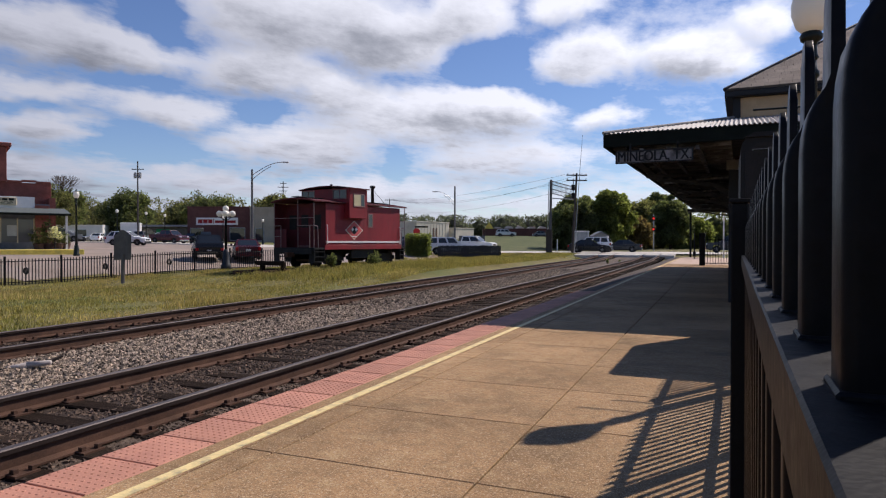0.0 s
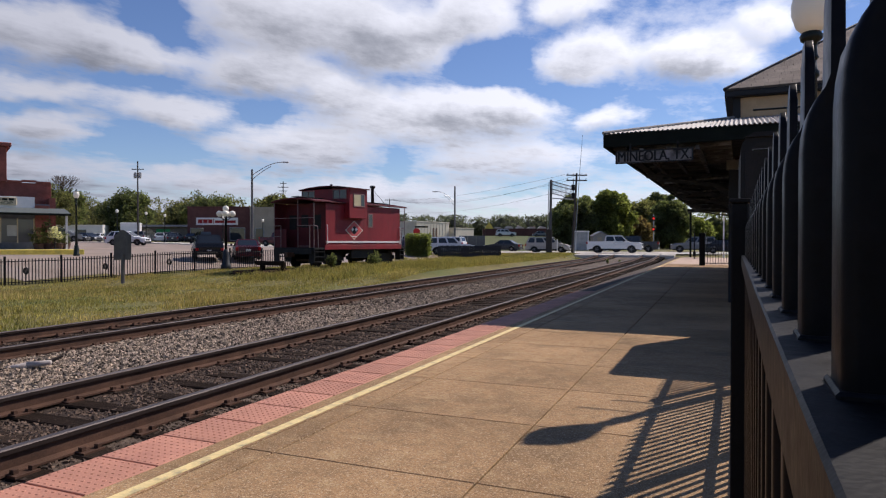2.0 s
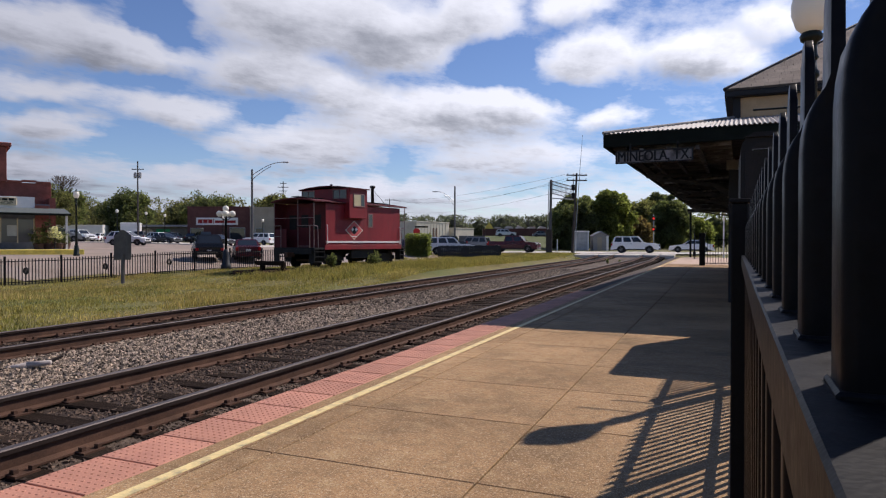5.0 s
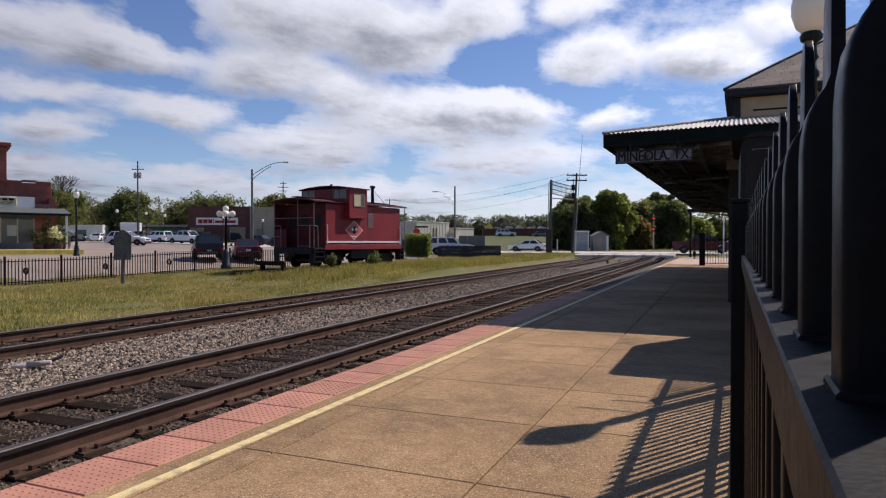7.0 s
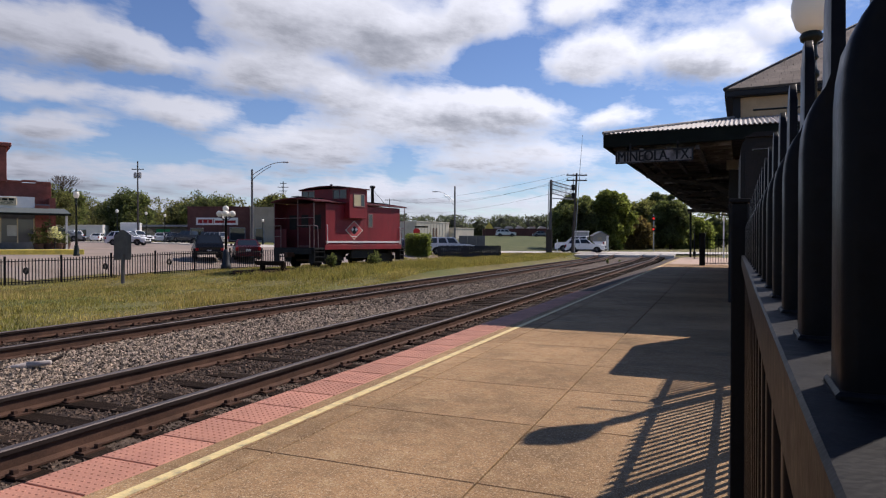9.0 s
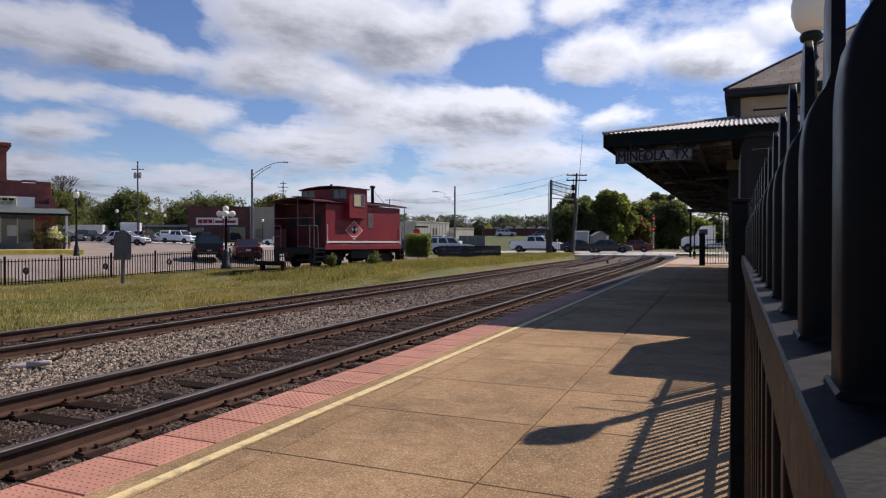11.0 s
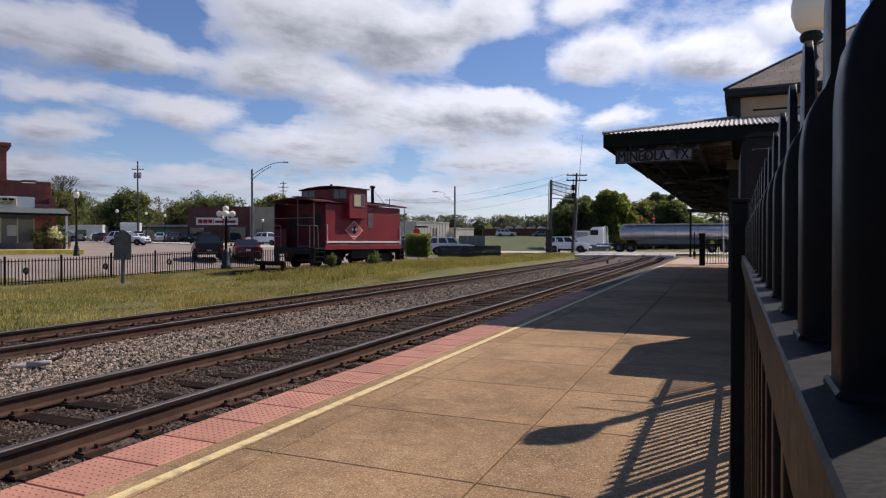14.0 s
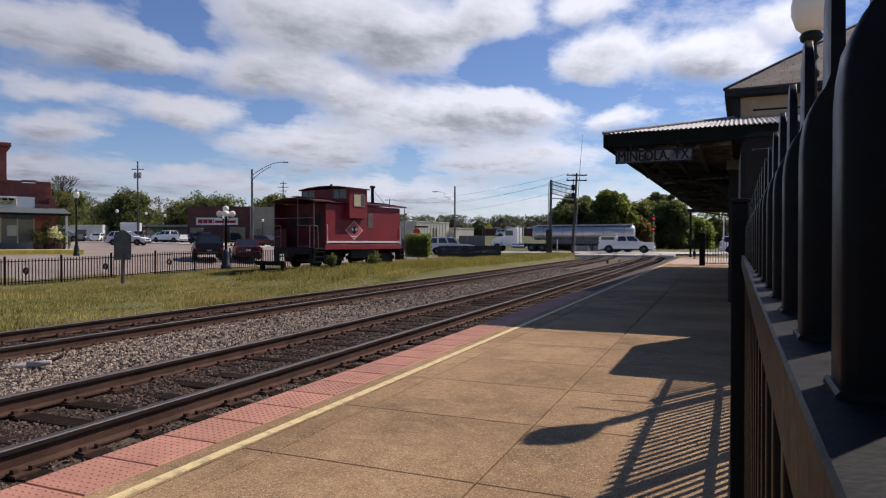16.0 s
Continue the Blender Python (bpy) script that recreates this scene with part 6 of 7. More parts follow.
part("knot", tube((0.1, 0.0, 0.06), (0.3, 0.1, 0.14), 0.03, 0.018, 6), surface("dark_bark", (0.06, 0.045, 0.035), 0.9), drift)

# ---- weeds between the rails near the crossing ----
for k, (x, y) in enumerate(((-7.3, 52.0), (-7.0, 57.0))):
    shrub(pose(x, y, bed(x, y)), 0.10, 0.14 if k == 1 else 0.32, 90 + k, LEAF, "small weed growing through the ballast", 120, 0.05)

# ---- vehicles ----
TYRE = surface("tyre_rubber", (0.014, 0.014, 0.014), 0.85, var=0.2)
RIM = surface("wheel_rim", (0.16, 0.16, 0.165), 0.4, metal=0.7, var=0.1)
RIM_DARK = surface("dark_wheel_rim", (0.10, 0.10, 0.105), 0.4, metal=0.6, var=0.1)
PLASTIC = surface("black_trim_plastic", (0.02, 0.02, 0.022), 0.6, var=0.2)
HEADLAMP = surface("headlamp_glass", (0.62, 0.64, 0.66), 0.12, var=0.05, coat=0.6)
TAILLAMP = surface("tail_lamp_red", (0.30, 0.012, 0.012), 0.2, var=0.05)
CHROME = surface("chrome", (0.55, 0.55, 0.56), 0.18, metal=1.0, var=0.05)
PLATE = surface("blank_plate", (0.6, 0.6, 0.58), 0.5, var=0.05)


def paint(name, c, rough=0.28):
    return surface(name, c, rough, var=0.04, scale=0.8, fine=20, bump=0.0, coat=0.25)


PAINT = {"white": paint("white_car_paint", (0.72, 0.72, 0.71)), "black": paint("black_car_paint", (0.012, 0.013, 0.016)), "silver": paint("champagne_car_paint", (0.33, 0.31, 0.28)),
         "red": paint("dark_red_car_paint", (0.075, 0.013, 0.018)), "charcoal": paint("charcoal_car_paint", (0.035, 0.038, 0.042)), "navy": paint("navy_car_paint", (0.014, 0.02, 0.034)),
         "maroon": paint("maroon_car_paint", (0.12, 0.03, 0.02)), "grey": paint("grey_car_paint", (0.16, 0.165, 0.17))}


def wheel_meshes(r, w, rim):
    bm = bmesh.new()
    prof = [(r * 0.60, -w / 2), (r * 0.92, -w / 2), (r, -w / 2 + 0.03), (r, w / 2 - 0.03), (r * 0.92, w / 2), (r * 0.60, w / 2)]
    add_turned(bm, prof, sides=20)
    bmesh.ops.transform(bm, matrix=Matrix.Rotation(radians(90), 4, "Y"), verts=bm.verts)
    tyre = mesh_of("wheel", bm, TYRE)
    bm = bmesh.new()
    add_tube(bm, (w / 2 - 0.025, 0, 0), (w / 2 + 0.012, 0, 0), 0.055, sides=10)
    for k in range(5):
        add_box(bm, (-0.011, -0.032, 0.0), (0.011, 0.032, r * 0.60), m=Matrix.Translation((w / 2 - 0.002, 0, 0)) @ Matrix.Rotation(k * math.tau / 5, 4, "X"))
    rim_me = mesh_of("rim", bm, rim)
    return tyre, rim_me


WHEELS = {}
KINDS = {
    # length, width, wheelbase front/rear y, wheel radius, body outline (y, z) over the sills, cabin (belt rear, belt front, roof rear, roof front), belt z, roof z, pillars
    "sedan": dict(l=4.75, w=1.83, ax=(1.42, -1.36), r=0.33, top=((-2.36, 0.52), (-2.34, 0.92), (-1.75, 0.99), (0.95, 0.93), (1.75, 0.84), (2.25, 0.72), (2.37, 0.50)), cab=(-1.82, 0.98, -1.05, 0.18), belt=0.94, roof=1.44, pil=(-0.35,)),
    "hatch": dict(l=4.35, w=1.80, ax=(1.32, -1.28), r=0.33, top=((-2.14, 0.50), (-2.16, 0.95), (-1.85, 1.02), (0.9, 0.96), (1.65, 0.90), (2.08, 0.74), (2.17, 0.50)), cab=(-2.05, 0.95, -1.55, 0.15), belt=0.97, roof=1.56, pil=(-0.45, -1.25)),
    "suv": dict(l=5.0, w=1.98, ax=(1.48, -1.42), r=0.38, top=((-2.46, 0.55), (-2.48, 1.10), (-2.3, 1.18), (0.95, 1.12), (1.95, 1.06), (2.38, 0.92), (2.49, 0.55)), cab=(-2.38, 1.0, -2.12, 0.35), belt=1.13, roof=1.80, pil=(-0.25, -1.3)),
    "crossover": dict(l=4.55, w=1.90, ax=(1.40, -1.32), r=0.36, top=((-2.22, 0.52), (-2.27, 0.80), (-2.2, 1.02), (0.9, 1.0), (1.75, 0.94), (2.15, 0.80), (2.27, 0.52)), cab=(-2.15, 0.98, -1.62, 0.2), belt=1.02, roof=1.66, pil=(-0.3, -1.2)),
    "minivan": dict(l=5.1, w=1.97, ax=(1.60, -1.45), r=0.34, top=((-2.50, 0.48), (-2.53, 1.02), (-2.4, 1.10), (1.25, 1.05), (2.0, 0.92), (2.45, 0.70), (2.54, 0.48)), cab=(-2.45, 1.45, -2.15, 0.45), belt=1.05, roof=1.74, pil=(-0.15, -1.35)),
    "pickup": dict(l=5.9, w=2.02, ax=(1.85, -1.80), r=0.40, top=((-2.92, 0.62), (-2.94, 1.26), (-0.95, 1.26), (-0.94, 1.22), (1.50, 1.20), (2.62, 1.14), (2.90, 1.00), (2.95, 0.60)), cab=(-1.00, 1.55, -0.86, 0.80), belt=1.21, roof=1.90, pil=(0.20,)),
}


def quad_at(q, s, t):
    a, b, c, d = q
    return a.lerp(b, s).lerp(d.lerp(c, s), t)


def pane_bm(q, s0, s1, t0, t1, out=0.008):
    """A thin pane laid on the four-cornered face q, between fractions s and t, standing slightly proud."""
    n = (q[1] - q[0]).cross(q[3] - q[0]).normalized()
    cs = [quad_at(q, s, t) for s, t in ((s0, t0), (s1, t0), (s1, t1), (s0, t1))]
    bm = bmesh.new()
    lo, hi = [bm.verts.new(c - n * 0.01) for c in cs], [bm.verts.new(c + n * out) for c in cs]
    bm.faces.new(hi), bm.faces.new(lo[::-1])
    for k in range(4):
        bm.faces.new((lo[k], lo[(k + 1) % 4], hi[(k + 1) % 4], hi[k]))
    return bm


def vehicle(kind, colour, label, category, m=None, shell=False, rim=None, name=None):
    k = KINDS[kind]
    hw, r, top, belt, roof = k["w"] / 2, k["r"], k["top"], k["belt"], k["roof"]
    pm = PAINT[colour]
    ob = thing(name or {"sedan": "car", "hatch": "car", "suv": "suv", "crossover": "suv", "minivan": "minivan", "pickup": "pickup_truck"}[kind], m or pose(0, 0, 0), label, category)
    sill = 0.24 if r < 0.36 else 0.34
    outline = list(top)
    front, rear = k["ax"]
    low = [(top[-1][0] - 0.02, sill)]
    for ay in (front, rear):
        low += [(ay + (r + 0.07) * math.cos(a), r + (r + 0.07) * math.sin(a)) for a in [math.pi * j / 8 + (0.12 if j == 0 else -0.12 if j == 8 else 0) for j in range(9)]]
    low += [(top[0][0] + 0.02, sill)]
    bm = bmesh.new()
    n = len(outline) + len(low)
    pts = outline + low
    sides = []
    for x, inset in ((-hw, 0.0), (hw, 0.0)):
        sides.append([bm.verts.new((x * (0.93 if (z > belt - 0.12 and z > 0.75) or abs(y) > k["l"] / 2 - 0.12 else 1.0), y, z)) for y, z in pts])
    a, b = sides
    bm.faces.new(a), bm.faces.new(b[::-1])
    for i in range(n):
        bm.faces.new((a[i], b[i], b[(i + 1) % n], a[(i + 1) % n]))
    bmesh.ops.recalc_face_normals(bm, faces=bm.faces)
    rim_edges = [e for e in bm.edges for s_ in sides if e.verts[0] in s_[:len(outline)] and e.verts[1] in s_[:len(outline)]]
    bmesh.ops.bevel(bm, geom=rim_edges, offset=0.05, segments=2, affect="EDGES")
    body = part("body", bm, pm, ob)
    if kind == "pickup" and not shell:
        part("cargo_bed", box((-hw + 0.14, top[0][0] + 0.12, 1.1), (hw - 0.14, -1.06, 1.265)), PLASTIC, body, "dark bed liner")
    br, bf, rr, rf = k["cab"]
    if shell:
        part("camper_shell", prism([(-2.88, 1.2), (-1.02, 1.2), (-1.02, 1.84), (-1.1, 1.88), (-2.65, 1.86), (-2.82, 1.7)], -hw + 0.10, hw - 0.10, "x"), pm, ob, "camper shell over the bed")
        for s in (-1, 1):
            part("shell_window", box((min(s * (hw - 0.105), s * (hw - 0.085)), -2.6, 1.42), (max(s * (hw - 0.105), s * (hw - 0.085)), -1.2, 1.72)), GLASS, ob)
    wb, wt = hw - 0.07, hw - 0.25
    P = {(s, q): Vector((s * (wb if q[0] == "b" else wt), {"br": br, "bf": bf, "rr": rr, "rf": rf}[q], belt - 0.03 if q[0] == "b" else roof)) for s in (-1, 1) for q in ("br", "bf", "rr", "rf")}
    bm = bmesh.new()
    V = {key: bm.verts.new(v) for key, v in P.items()}
    for f in (((-1, "br"), (-1, "bf"), (-1, "rf"), (-1, "rr")), ((1, "bf"), (1, "br"), (1, "rr"), (1, "rf")), ((-1, "bf"), (1, "bf"), (1, "rf"), (-1, "rf")), ((1, "br"), (-1, "br"), (-1, "rr"), (1, "rr")),
              ((-1, "rf"), (1, "rf"), (1, "rr"), (-1, "rr")), ((-1, "bf"), (-1, "br"), (1, "br"), (1, "bf"))):
        bm.faces.new([V[q] for q in f])
    bmesh.ops.recalc_face_normals(bm, faces=bm.faces)
    bmesh.ops.bevel(bm, geom=[e for e in bm.edges if all(v.co.z > belt for v in e.verts)], offset=0.07, segments=2, affect="EDGES")
    part("cabin", bm, pm, ob, "", False)
    part("windscreen", pane_bm([P[(1, "bf")], P[(-1, "bf")], P[(-1, "rf")], P[(1, "rf")]][::1], 0.06, 0.94, 0.08, 0.90), GLASS, ob)
    part("rear_window", pane_bm([P[(-1, "br")], P[(1, "br")], P[(1, "rr")], P[(-1, "rr")]], 0.08, 0.92, 0.15, 0.88), GLASS, ob)
    cuts = [br] + sorted(k["pil"]) + [bf]
    for s in (-1, 1):
        q = [P[(s, "br")], P[(s, "bf")], P[(s, "rf")], P[(s, "rr")]] if s > 0 else [P[(s, "bf")], P[(s, "br")], P[(s, "rr")], P[(s, "rf")]]
        for y0, y1 in zip(cuts, cuts[1:]):
            s0, s1 = (y0 - br) / (bf - br), (y1 - br) / (bf - br)
            s0, s1 = (s0 + 0.035, s1 - 0.02) if s > 0 else (1 - s1 + 0.02, 1 - s0 - 0.035)
            part("side_window", pane_bm(q, max(0.06, s0), min(0.94, s1), 0.14, 0.84), GLASS, ob)
        part("mirror", box((min(s * (hw - 0.02), s * (hw + 0.16)), bf - 0.55, belt + 0.02), (max(s * (hw - 0.02), s * (hw + 0.16)), bf - 0.40, belt + 0.18), 0.03), pm if colour != "white" else PLASTIC, ob)
        zf, zr = top[-2][1], top[1][1]
        part("headlight", box((min(s * (hw - 0.48), s * (hw - 0.08)), k["l"] / 2 - 0.28, zf - 0.10), (max(s * (hw - 0.48), s * (hw - 0.08)), k["l"] / 2 - 0.03, zf + 0.04), 0.03), HEADLAMP, ob, "clear headlight")
        part("tail_light", box((min(s * (hw - 0.26), s * (hw - 0.05)), -k["l"] / 2 - 0.0, zr - 0.30), (max(s * (hw - 0.26), s * (hw - 0.05)), -k["l"] / 2 + 0.16, zr - 0.04), 0.02), TAILLAMP, ob, "red tail light")
        part("sill_trim", box((min(s * (hw - 0.03), s * (hw + 0.008)), rear + r + 0.1, sill - 0.02), (max(s * (hw - 0.03), s * (hw + 0.008)), front - r - 0.1, sill + 0.09)), PLASTIC, ob)
        for y0 in cuts[1:-1]:
            part("door_handle", box((min(s * (hw - 0.06), s * (hw - 0.035)), y0 - 0.24, belt - 0.16), (max(s * (hw - 0.06), s * (hw - 0.035)), y0 - 0.06, belt - 0.12)), CHROME, ob)
    part("front_bumper", box((-hw * 0.93, k["l"] / 2 - 0.16, sill), (hw * 0.93, k["l"] / 2 + 0.04, sill + 0.22), 0.04), PLASTIC if kind in ("suv", "hatch") else (CHROME if kind == "pickup" else pm), ob)
    part("rear_bumper", box((-hw * 0.93, -k["l"] / 2 - 0.05, sill), (hw * 0.93, -k["l"] / 2 + 0.14, sill + 0.24), 0.04), CHROME if kind == "pickup" else pm, ob)
    part("grille", box((-hw * 0.5, k["l"] / 2 - 0.06, top[-2][1] - 0.22), (hw * 0.5, k["l"] / 2 + 0.012, top[-2][1] - 0.02), 0.02), PLASTIC, ob)
    part("number_plate", box((-0.16, -k["l"] / 2 - 0.02, top[1][1] - 0.32), (0.16, -k["l"] / 2 + 0.012, top[1][1] - 0.17)), PLATE, ob)
    part("underbody", box((-hw + 0.1, -k["l"] / 2 + 0.25, sill - 0.03), (hw - 0.1, k["l"] / 2 - 0.25, sill + 0.32)), PLASTIC, ob)
    key = (kind, rim)
    if key not in WHEELS:
        WHEELS[key] = wheel_meshes(r, 0.23, RIM_DARK if rim == "dark" else RIM)
    tyre, rm = WHEELS[key]
    for ay in (front, rear):
        for s in (-1, 1):
            w = piece("wheel", tyre, ob, pose(s * (hw - 0.13), ay, r))
            piece("rim", rm, w, pose(0, 0, 0, 0, 0, 0 if s > 0 else 180))
    return ob


def tanker(label):
    """A day-cab lorry drawing a long polished fuel tank."""
    ob = thing("tanker_truck", pose(0, 0, 0), label, "truck")
    wp = PAINT["white"]
    part("hood", prism([(2.6, 0.75), (2.6, 1.85), (2.75, 1.95), (3.9, 1.72), (4.2, 1.5), (4.25, 0.75)], -0.85, 0.85, "x"), wp, ob)
    part("cab", prism([(0.9, 0.8), (0.9, 2.85), (1.1, 3.0), (2.1, 2.95), (2.35, 2.7), (2.7, 1.95), (2.7, 0.8)], -1.15, 1.15, "x"), wp, ob)
    part("windscreen", prism([(2.36, 2.66), (2.40, 2.66), (2.73, 2.0), (2.69, 2.0)], -0.98, 0.98, "x"), GLASS, ob)
    for s in (-1, 1):
        part("side_window", box((min(s * 1.14, s * 1.165), 1.45, 2.0), (max(s * 1.14, s * 1.165), 2.35, 2.62)), GLASS, ob)
        part("fender", prism([(3.0, 0.7), (3.02, 1.15), (3.2, 1.32), (3.75, 1.32), (4.0, 1.1), (4.02, 0.7), (3.9, 0.7), (3.85, 0.98), (3.7, 1.14), (3.3, 1.14), (3.15, 0.98), (3.12, 0.7)], min(s * 0.85, s * 1.2), max(s * 0.85, s * 1.2), "x"), wp, ob)
        part("fuel_tank", tube((s * 0.95, 0.0, 0.75), (s * 0.95, 1.6, 0.75), 0.32, sides=14), CHROME, ob, "polished fuel tank")
        part("exhaust", tube((s * 1.0, 0.7, 0.9), (s * 1.0, 0.7, 3.1), 0.07, sides=8), CHROME, ob)
        part("mirror", box((min(s * 1.2, s * 1.42), 2.35, 2.0), (max(s * 1.2, s * 1.42), 2.45, 2.6), 0.02), CHROME, ob)
    part("front_bumper", box((-1.15, 4.2, 0.4), (1.15, 4.4, 0.75), 0.03), CHROME, ob)
    part("chassis", box((-0.45, -13.2, 0.75), (0.45, 4.0, 1.0)), BLACK, ob)
    n = 20
    prof = [(1.12 * math.cos(j * math.tau / n), 2.28 + 0.86 * math.sin(j * math.tau / n)) for j in range(n)]
    bm = bmesh.new()
    rings = [[bm.verts.new((x * f, y, 2.28 + (z - 2.28) * f)) for x, z in prof] for y, f in ((-1.0, 0.90), (-1.12, 1.0), (-12.9, 1.0), (-13.02, 0.90))]
    for p_, q_ in zip(rings, rings[1:]):
        for j in range(n):
            bm.faces.new((p_[j], p_[(j + 1) % n], q_[(j + 1) % n], q_[j]))
    bm.faces.new(rings[0]), bm.faces.new(rings[-1][::-1])
    bmesh.ops.recalc_face_normals(bm, faces=bm.faces)
    part("tank", bm, surface("polished_tank", (0.46, 0.45, 0.45), 0.34, metal=0.7, var=0.2, stretch=(1, 0.3, 1)), ob, "polished oval tank", True)
    part("top_rail", box((-0.55, -12.8, 3.13), (0.55, -1.3, 3.30), 0.03), GREY, ob, "catwalk along the tank")
    for j in range(5):
        part("tank_band", prism([(x * 1.012, 2.28 + (z - 2.28) * 1.012) for x, z in prof], -2.4 - 2.4 * j, -2.3 - 2.4 * j), GREY, ob)
    for s in (-1, 1):
        part("side_skirt", box((min(s * 0.9, s * 1.0), -10.0, 0.95), (max(s * 0.9, s * 1.0), -3.0, 1.45)), SLATE, ob)
        part("mudguard", box((min(s * 0.7, s * 1.2), -12.9, 1.08), (max(s * 0.7, s * 1.2), -10.4, 1.14)), BLACK, ob)
    part("rear_bumper", box((-1.15, -13.3, 0.55), (1.15, -13.15, 0.75)), BLACK, ob)
    tyre, rm = wheel_meshes(0.50, 0.34, RIM)
    for ay in (3.5, -0.9, -2.2, -11.0, -12.3):
        for s in (-1, 1):
            w = piece("wheel", tyre, ob, pose(s * 0.98, ay, 0.50))
            piece("rim", rm, w, pose(0, 0, 0, 0, 0, 0 if s > 0 else 180))
    return ob


# parked
vehicle("crossover", "black", "black suv parked behind the iron fence", "car", pose(-32.3, 35.7, land(-32.3, 35.7) + 0.02, 0, 0, 46))
vehicle("sedan", "red", "dark red sedan parked behind the iron fence", "car", pose(-31.0, 38.2, land(-31.0, 38.2) + 0.02, 0, 0, 43))
vehicle("hatch", "white", "white hatchback parked across the car park", "car", pose(-59.6, 53.6, land(-59.6, 53.6) + 0.02, 0, 0, -66))
vehicle("pickup", "white", "white pickup truck parked near the shop", "pickup truck", pose(-68.0, 47.0, land(-68, 47) + 0.02, 0, 0, 25))
vehicle("pickup", "grey", "grey pickup truck parked in the row of cars", "pickup truck", pose(-84.5, 64.0, land(-84.5, 64.0) + 0.02, 0, 0, -30))
vehicle("suv", "charcoal", "charcoal suv parked in the row of cars", "car", pose(-90.0, 60.0, land(-90, 60) + 0.02, 0, 0, 35))
vehicle("suv", "navy", "navy suv parked in front of the stores", "car", pose(-78.5, 71.0 + 14.5, land(-78.5, 85.5) + 0.02, 0, 0, 60))
vehicle("sedan", "charcoal", "charcoal sedan parked in front of the stores", "car", pose(-84.5, 84.8, land(-84.5, 84.8) + 0.02, 0, 0, 50))
vehicle("suv", "white", "white suv parked behind the board fence", "car", pose(-24.42, 61.86, land(-24.42, 61.86) + 0.02, 0, 0, -66))
vehicle("sedan", "grey", "grey sedan parked before the far store", "car", pose(-38.0, 158.0, land(-38.0, 158.0) + 0.02, 0, 0, -70))
vehicle("suv", "charcoal", "charcoal suv parked before the far store", "car", pose(-32.5, 160.0, land(-32.5, 160.0) + 0.02, 0, 0, -70))
vehicle("sedan", "white", "white sedan parked before the far store", "car", pose(-20.5, 164.0, land(-20.5, 164.0) + 0.02, 0, 0, -70))
vehicle("suv", "white", "white suv parked by the far lawn", "car", pose(-45.5, 152.0, land(-45.5, 152.0) + 0.02, 0, 0, -70))
for kind, colour, x, y, turn, label in (("sedan", "silver", -95.5, 57.0, 20, "champagne sedan parked in the row of cars"), ("suv", "black", -98.0, 62.5, 30, "black suv parked in the row of cars"),
                                         ("sedan", "grey", -91.0, 67.5, -35, "grey sedan parked in the row of cars"), ("sedan", "charcoal", -84.5, 66.0, -60, "charcoal sedan parked in the car park"),
                                         ("sedan", "silver", -77.0, 68.3, -70, "champagne sedan parked in the car park"), ("hatch", "white", -88.5, 86.5, 40, "white hatchback parked in front of the stores"),
                                         ("suv", "grey", -92.5, 86.0, 35, "grey suv parked in front of the stores"), ("pickup", "black", -76.5, 55.5, 30, "black pickup truck parked near the shop"),
                                         ("sedan", "navy", -101.0, 70.0, 30, "navy sedan parked in the row of cars"),
                                         ("hatch", "white", -106.5, 71.5, 25, "white hatchback parked before the low store"), ("sedan", "silver", -103.5, 75.0, 28, "champagne sedan parked before the low store"),
                                         ("suv", "grey", -100.8, 78.6, 30, "grey suv parked before the low store"), ("sedan", "white", -98.0, 82.0, 30, "white sedan parked before the low store"),
                                         ("hatch", "silver", -87.0, 88.5, 32, "champagne hatchback parked by the awning"), ("sedan", "black", -84.0, 89.3, 30, "black sedan parked by the awning"),
                                         ("crossover", "silver", -90.0, 90.0, 32, "champagne crossover parked by the awning"), ("sedan", "grey", -94.6, 88.0, 34, "grey sedan parked by the awning"), ("sedan", "navy", -28.6, 61.2, -40, "navy sedan parked by the hedge")):
    vehicle(kind, colour, label, "pickup truck" if kind == "pickup" else "car", pose(x, y, land(x, y) + 0.02, 0, 0, turn))

# ---- traffic on the street ----
NEAR_LANE, FAR_LANE = 73.2, 79.0


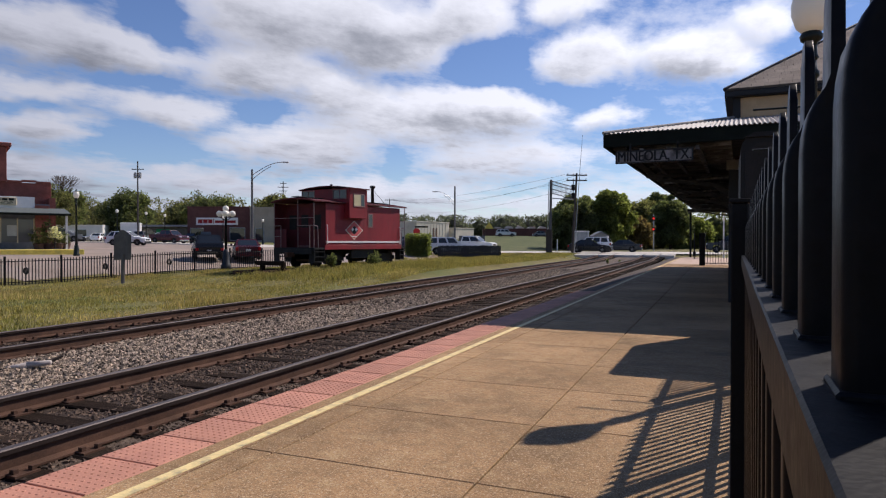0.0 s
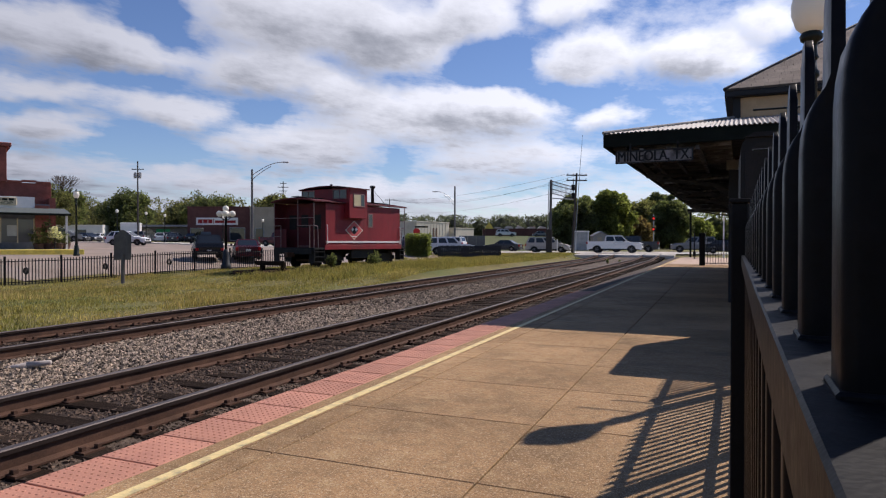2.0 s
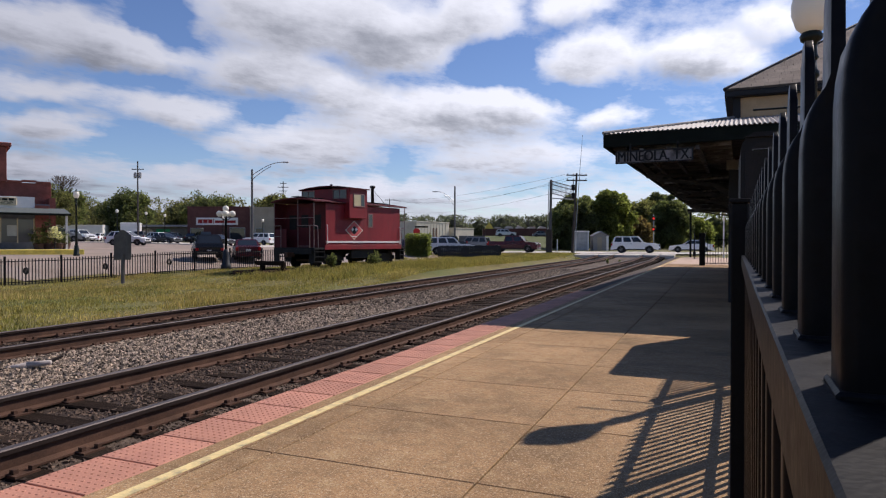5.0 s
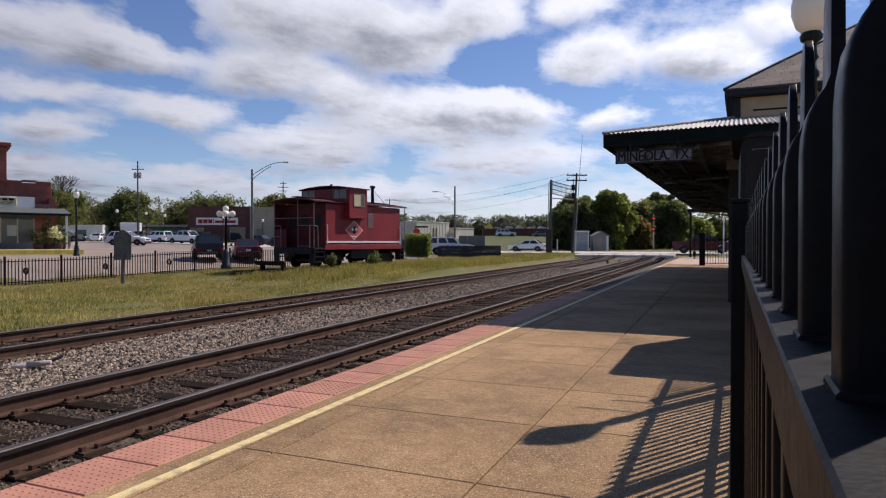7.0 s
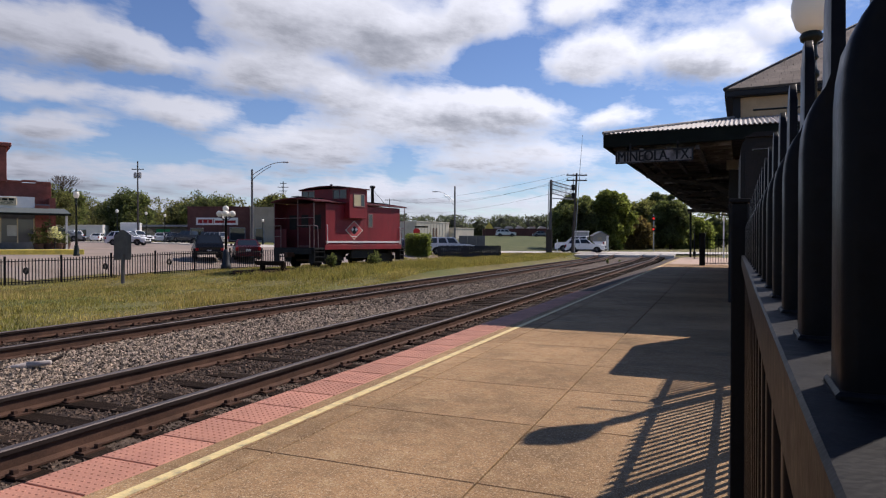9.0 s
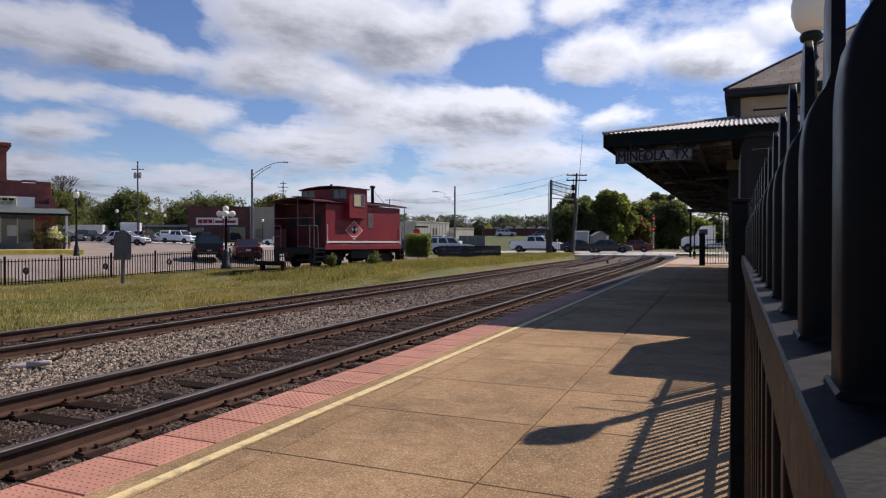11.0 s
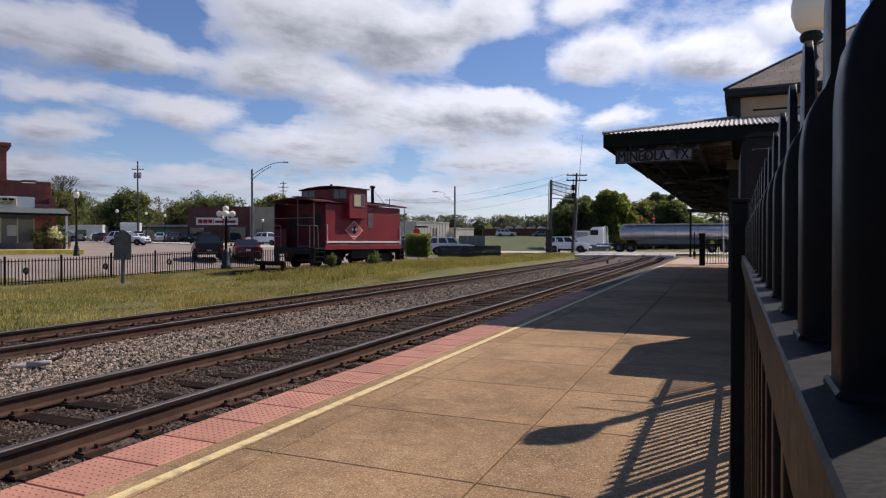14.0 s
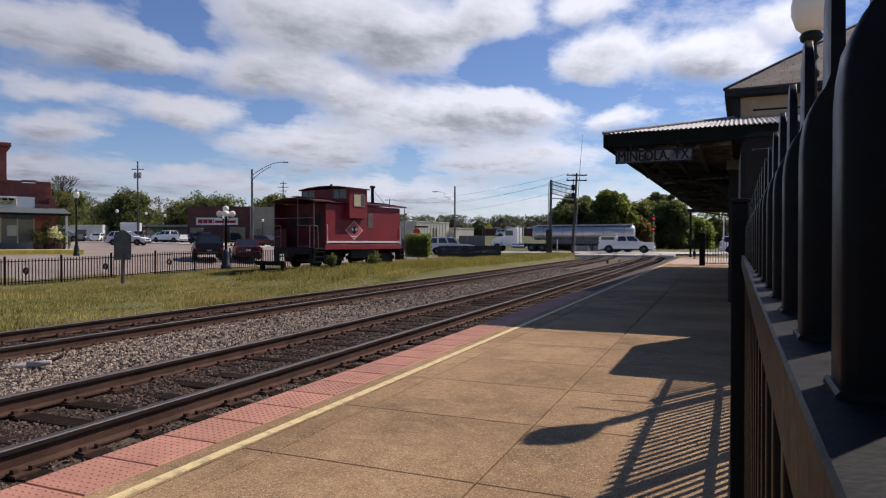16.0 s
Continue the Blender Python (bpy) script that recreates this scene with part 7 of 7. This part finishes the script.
def drive(ob, way, lane, stops):
    """Rows of a drive along the street: (seconds, metres east) with the car resting on the road, wheels rolling."""
    (t0, x0), (t1, x1) = stops[0], stops[1]
    (t2, x2), (t3, x3) = stops[-2], stops[-1]
    full = list(stops)
    if t0 > 0:
        full.insert(0, (0.0, x0 - (x1 - x0) / (t1 - t0) * t0))
    if t3 < 16:
        full.append((16.0, x3 + (x3 - x2) / (t3 - t2) * (16 - t3)))
    ts, xs = [s[0] for s in full], [s[1] for s in full]
    times = sorted({round(0.5 * k, 3) for k in range(33)} | {float(t) for t in ts})
    rows = []
    for t in times:
        x = float(np.interp(t, ts, xs))
        slope = math.degrees(math.atan((road_z(x + 2) - road_z(x - 2)) / 4))
        rows.append((t, pose(x, lane, road_z(x) + 0.003) @ pose(0, 0, 0, 0, 0, -90 * way) @ pose(0, 0, 0, slope * way)))
    walk(ob, rows)
    # wheels turn while the car is near the crossing
    for w in [c for c in ob.children if c.name.split('.')[0] == 'wheel']:
        r = w.location.z
        seat = tuple(w.location)
        inside = [t for t in np.arange(0, 16.001, 0.04) if -75 < np.interp(t, ts, xs) < 45]
        spin = [(0.0, seat_pose(seat, 0.0))]
        last = float(np.interp(inside[0], ts, xs)) if inside else 0.0
        turn = 0.0
        for t in inside:
            x = float(np.interp(t, ts, xs))
            turn += math.degrees((x - last) * way / r)
            last = x
            if t > spin[-1][0] + 0.03:
                spin.append((float(t), seat_pose(seat, -turn)))
        if spin[-1][0] < 15.97:
            spin.append((16.0, seat_pose(seat, -turn)))
        walk(w, spin)


def seat_pose(p, turn):
    return pose(*p) @ Matrix.Rotation(radians(turn), 4, 'X')


def motions():
    walk(clouds, [(0.0, pose(0, 0, 0)), (16.0, pose(CLOUD_DRIFT[0], CLOUD_DRIFT[1], 0))])
    drive(vehicle("sedan", "black", "black sedan driving over the crossing", "car"), 1, NEAR_LANE, [(0, -12.12), (0.5, -8.52), (1, -4.93), (1.5, -1.49), (2, 1.84)])
    drive(vehicle("pickup", "white", "white crew-cab pickup truck driving over the crossing", "pickup truck"), 1, NEAR_LANE, [(0, -26.21), (0.5, -22.41), (1, -18.02), (1.5, -13.62), (2, -9.48), (2.5, -4.88), (3, -0.71)])
    drive(vehicle("suv", "white", "white suv driving away over the crossing", "car"), -1, FAR_LANE, [(0, -13.08), (0.5, -17.19), (1, -21.68), (1.5, -26.67)])
    drive(vehicle("sedan", "charcoal", "charcoal sedan driving along the street", "car"), -1, FAR_LANE, [(0, -9.52), (0.5, -13.01), (1, -16.49), (1.5, -20.02), (2, -24.03), (2.5, -27.82)])
    drive(vehicle("pickup", "charcoal", "dark charcoal pickup truck driving along the street", "pickup truck"), -1, FAR_LANE, [(0.5, 0.53), (1, -1.66), (1.5, -4.89), (2, -8.16), (2.5, -11.08), (3, -14.09), (3.5, -17.19), (4, -20.52), (4.2, -22.7)])
    drive(vehicle("suv", "grey", "grey suv driving along the street", "car"), -1, FAR_LANE, [(1.5, 2.27), (2, -1.48), (2.5, -5.33), (3, -9.32), (3.5, -13.55), (4, -17.68), (4.2, -19.8)])
    drive(vehicle("minivan", "silver", "champagne minivan driving over the crossing", "minivan"), 1, NEAR_LANE, [(0.5, -29.41), (1, -25.07), (1.5, -20.9), (2, -16.83), (2.5, -12.3), (3, -7.86), (3.5, -3.96), (4, -0.16)])
    drive(vehicle("suv", "white", "large white suv driving over the crossing", "car"), 1, NEAR_LANE, [(2.5, -29.41), (3, -25.07), (3.5, -20.76), (4, -16.25), (4.2, -14.0), (5, -7.27)])
    drive(vehicle("pickup", "red", "dark red pickup truck driving along the street", "pickup truck"), 1, NEAR_LANE, [(0.0, -73.3), (1.5, -59.0), (6.3, -6.74), (6.5, -4.82), (7, -0.55)])
    drive(vehicle("sedan", "white", "white sedan driving along the far lane", "car"), -1, FAR_LANE, [(6.3, -14.16), (6.5, -16.07), (7, -20.73), (7.5, -25.31), (8, -30.0)])
    drive(vehicle("pickup", "white", "white pickup truck driving along the far lane", "pickup truck"), -1, FAR_LANE, [(7.5, -0.59), (8, -4.58), (8.5, -9.26), (9, -14.29), (9.2, -16.14)])
    drive(vehicle("hatch", "white", "white hatchback with a dark lower body on the street", "car"), 1, NEAR_LANE, [(8, -27.07), (8.5, -19.08), (9, -12.62), (9.2, -10.09)])
    drive(vehicle("pickup", "white", "white pickup truck with chrome bumpers on the crossing", "pickup truck"), 1, NEAR_LANE, [(6.5, -75.5), (7.0, -70.0), (7.7, -59.0), (11.3, -14.57), (11.5, -11.56), (12, -6.97), (12.5, -2.38)])
    drive(vehicle("sedan", "charcoal", "charcoal sedan leading a pickup over the crossing", "car"), 1, NEAR_LANE, [(11.3, -10.7), (11.5, -9.0), (12, -3.11), (12.3, 0.11)])
    drive(vehicle("sedan", "maroon", "maroon sedan driving along the far lane", "car"), -1, FAR_LANE, [(11.5, -13.35), (12, -18.45), (12.5, -23.74), (13, -29.21)])
    drive(tanker("white lorry hauling a polished fuel tank"), -1, FAR_LANE + 0.3, [(11.3, 0.38), (11.5, -0.3), (12, -2.37), (12.5, -4.41), (13, -6.43), (14, -10.59), (15, -15.5), (16, -21.03)])
    drive(vehicle("suv", "white", "white suv with dark wheels driving over the crossing", "car", rim="dark"), 1, NEAR_LANE, [(8.2, -90.6), (8.7, -85.0), (9.2, -76.0), (13, -25.14), (13.5, -19.88), (14, -14.57), (14.5, -10.03), (15, -5.4), (15.5, -0.93)])
    drive(vehicle("pickup", "white", "white pickup truck with a camper shell on the street", "pickup truck", shell=True), 1, NEAR_LANE, [(12.0, -58.4), (14.5, -25.92), (15, -19.82), (15.5, -13.94), (16, -8.22)])

    drive(vehicle("sedan", "charcoal", "dark grey sedan coming along the town street", "car"), 1, NEAR_LANE, [(3.5, -90.0), (4.0, -84.5), (4.2, -82.3), (9.2, -30.0), (11.0, -10.0)])
    drive(vehicle("sedan", "maroon", "dark maroon sedan coming along the town street", "car"), 1, NEAR_LANE, [(14.0, -85.7), (14.5, -77.5), (15.0, -70.4), (16.0, -55.8)])


CLOUD_DRIFT = (36.0, 15.0)
motions()
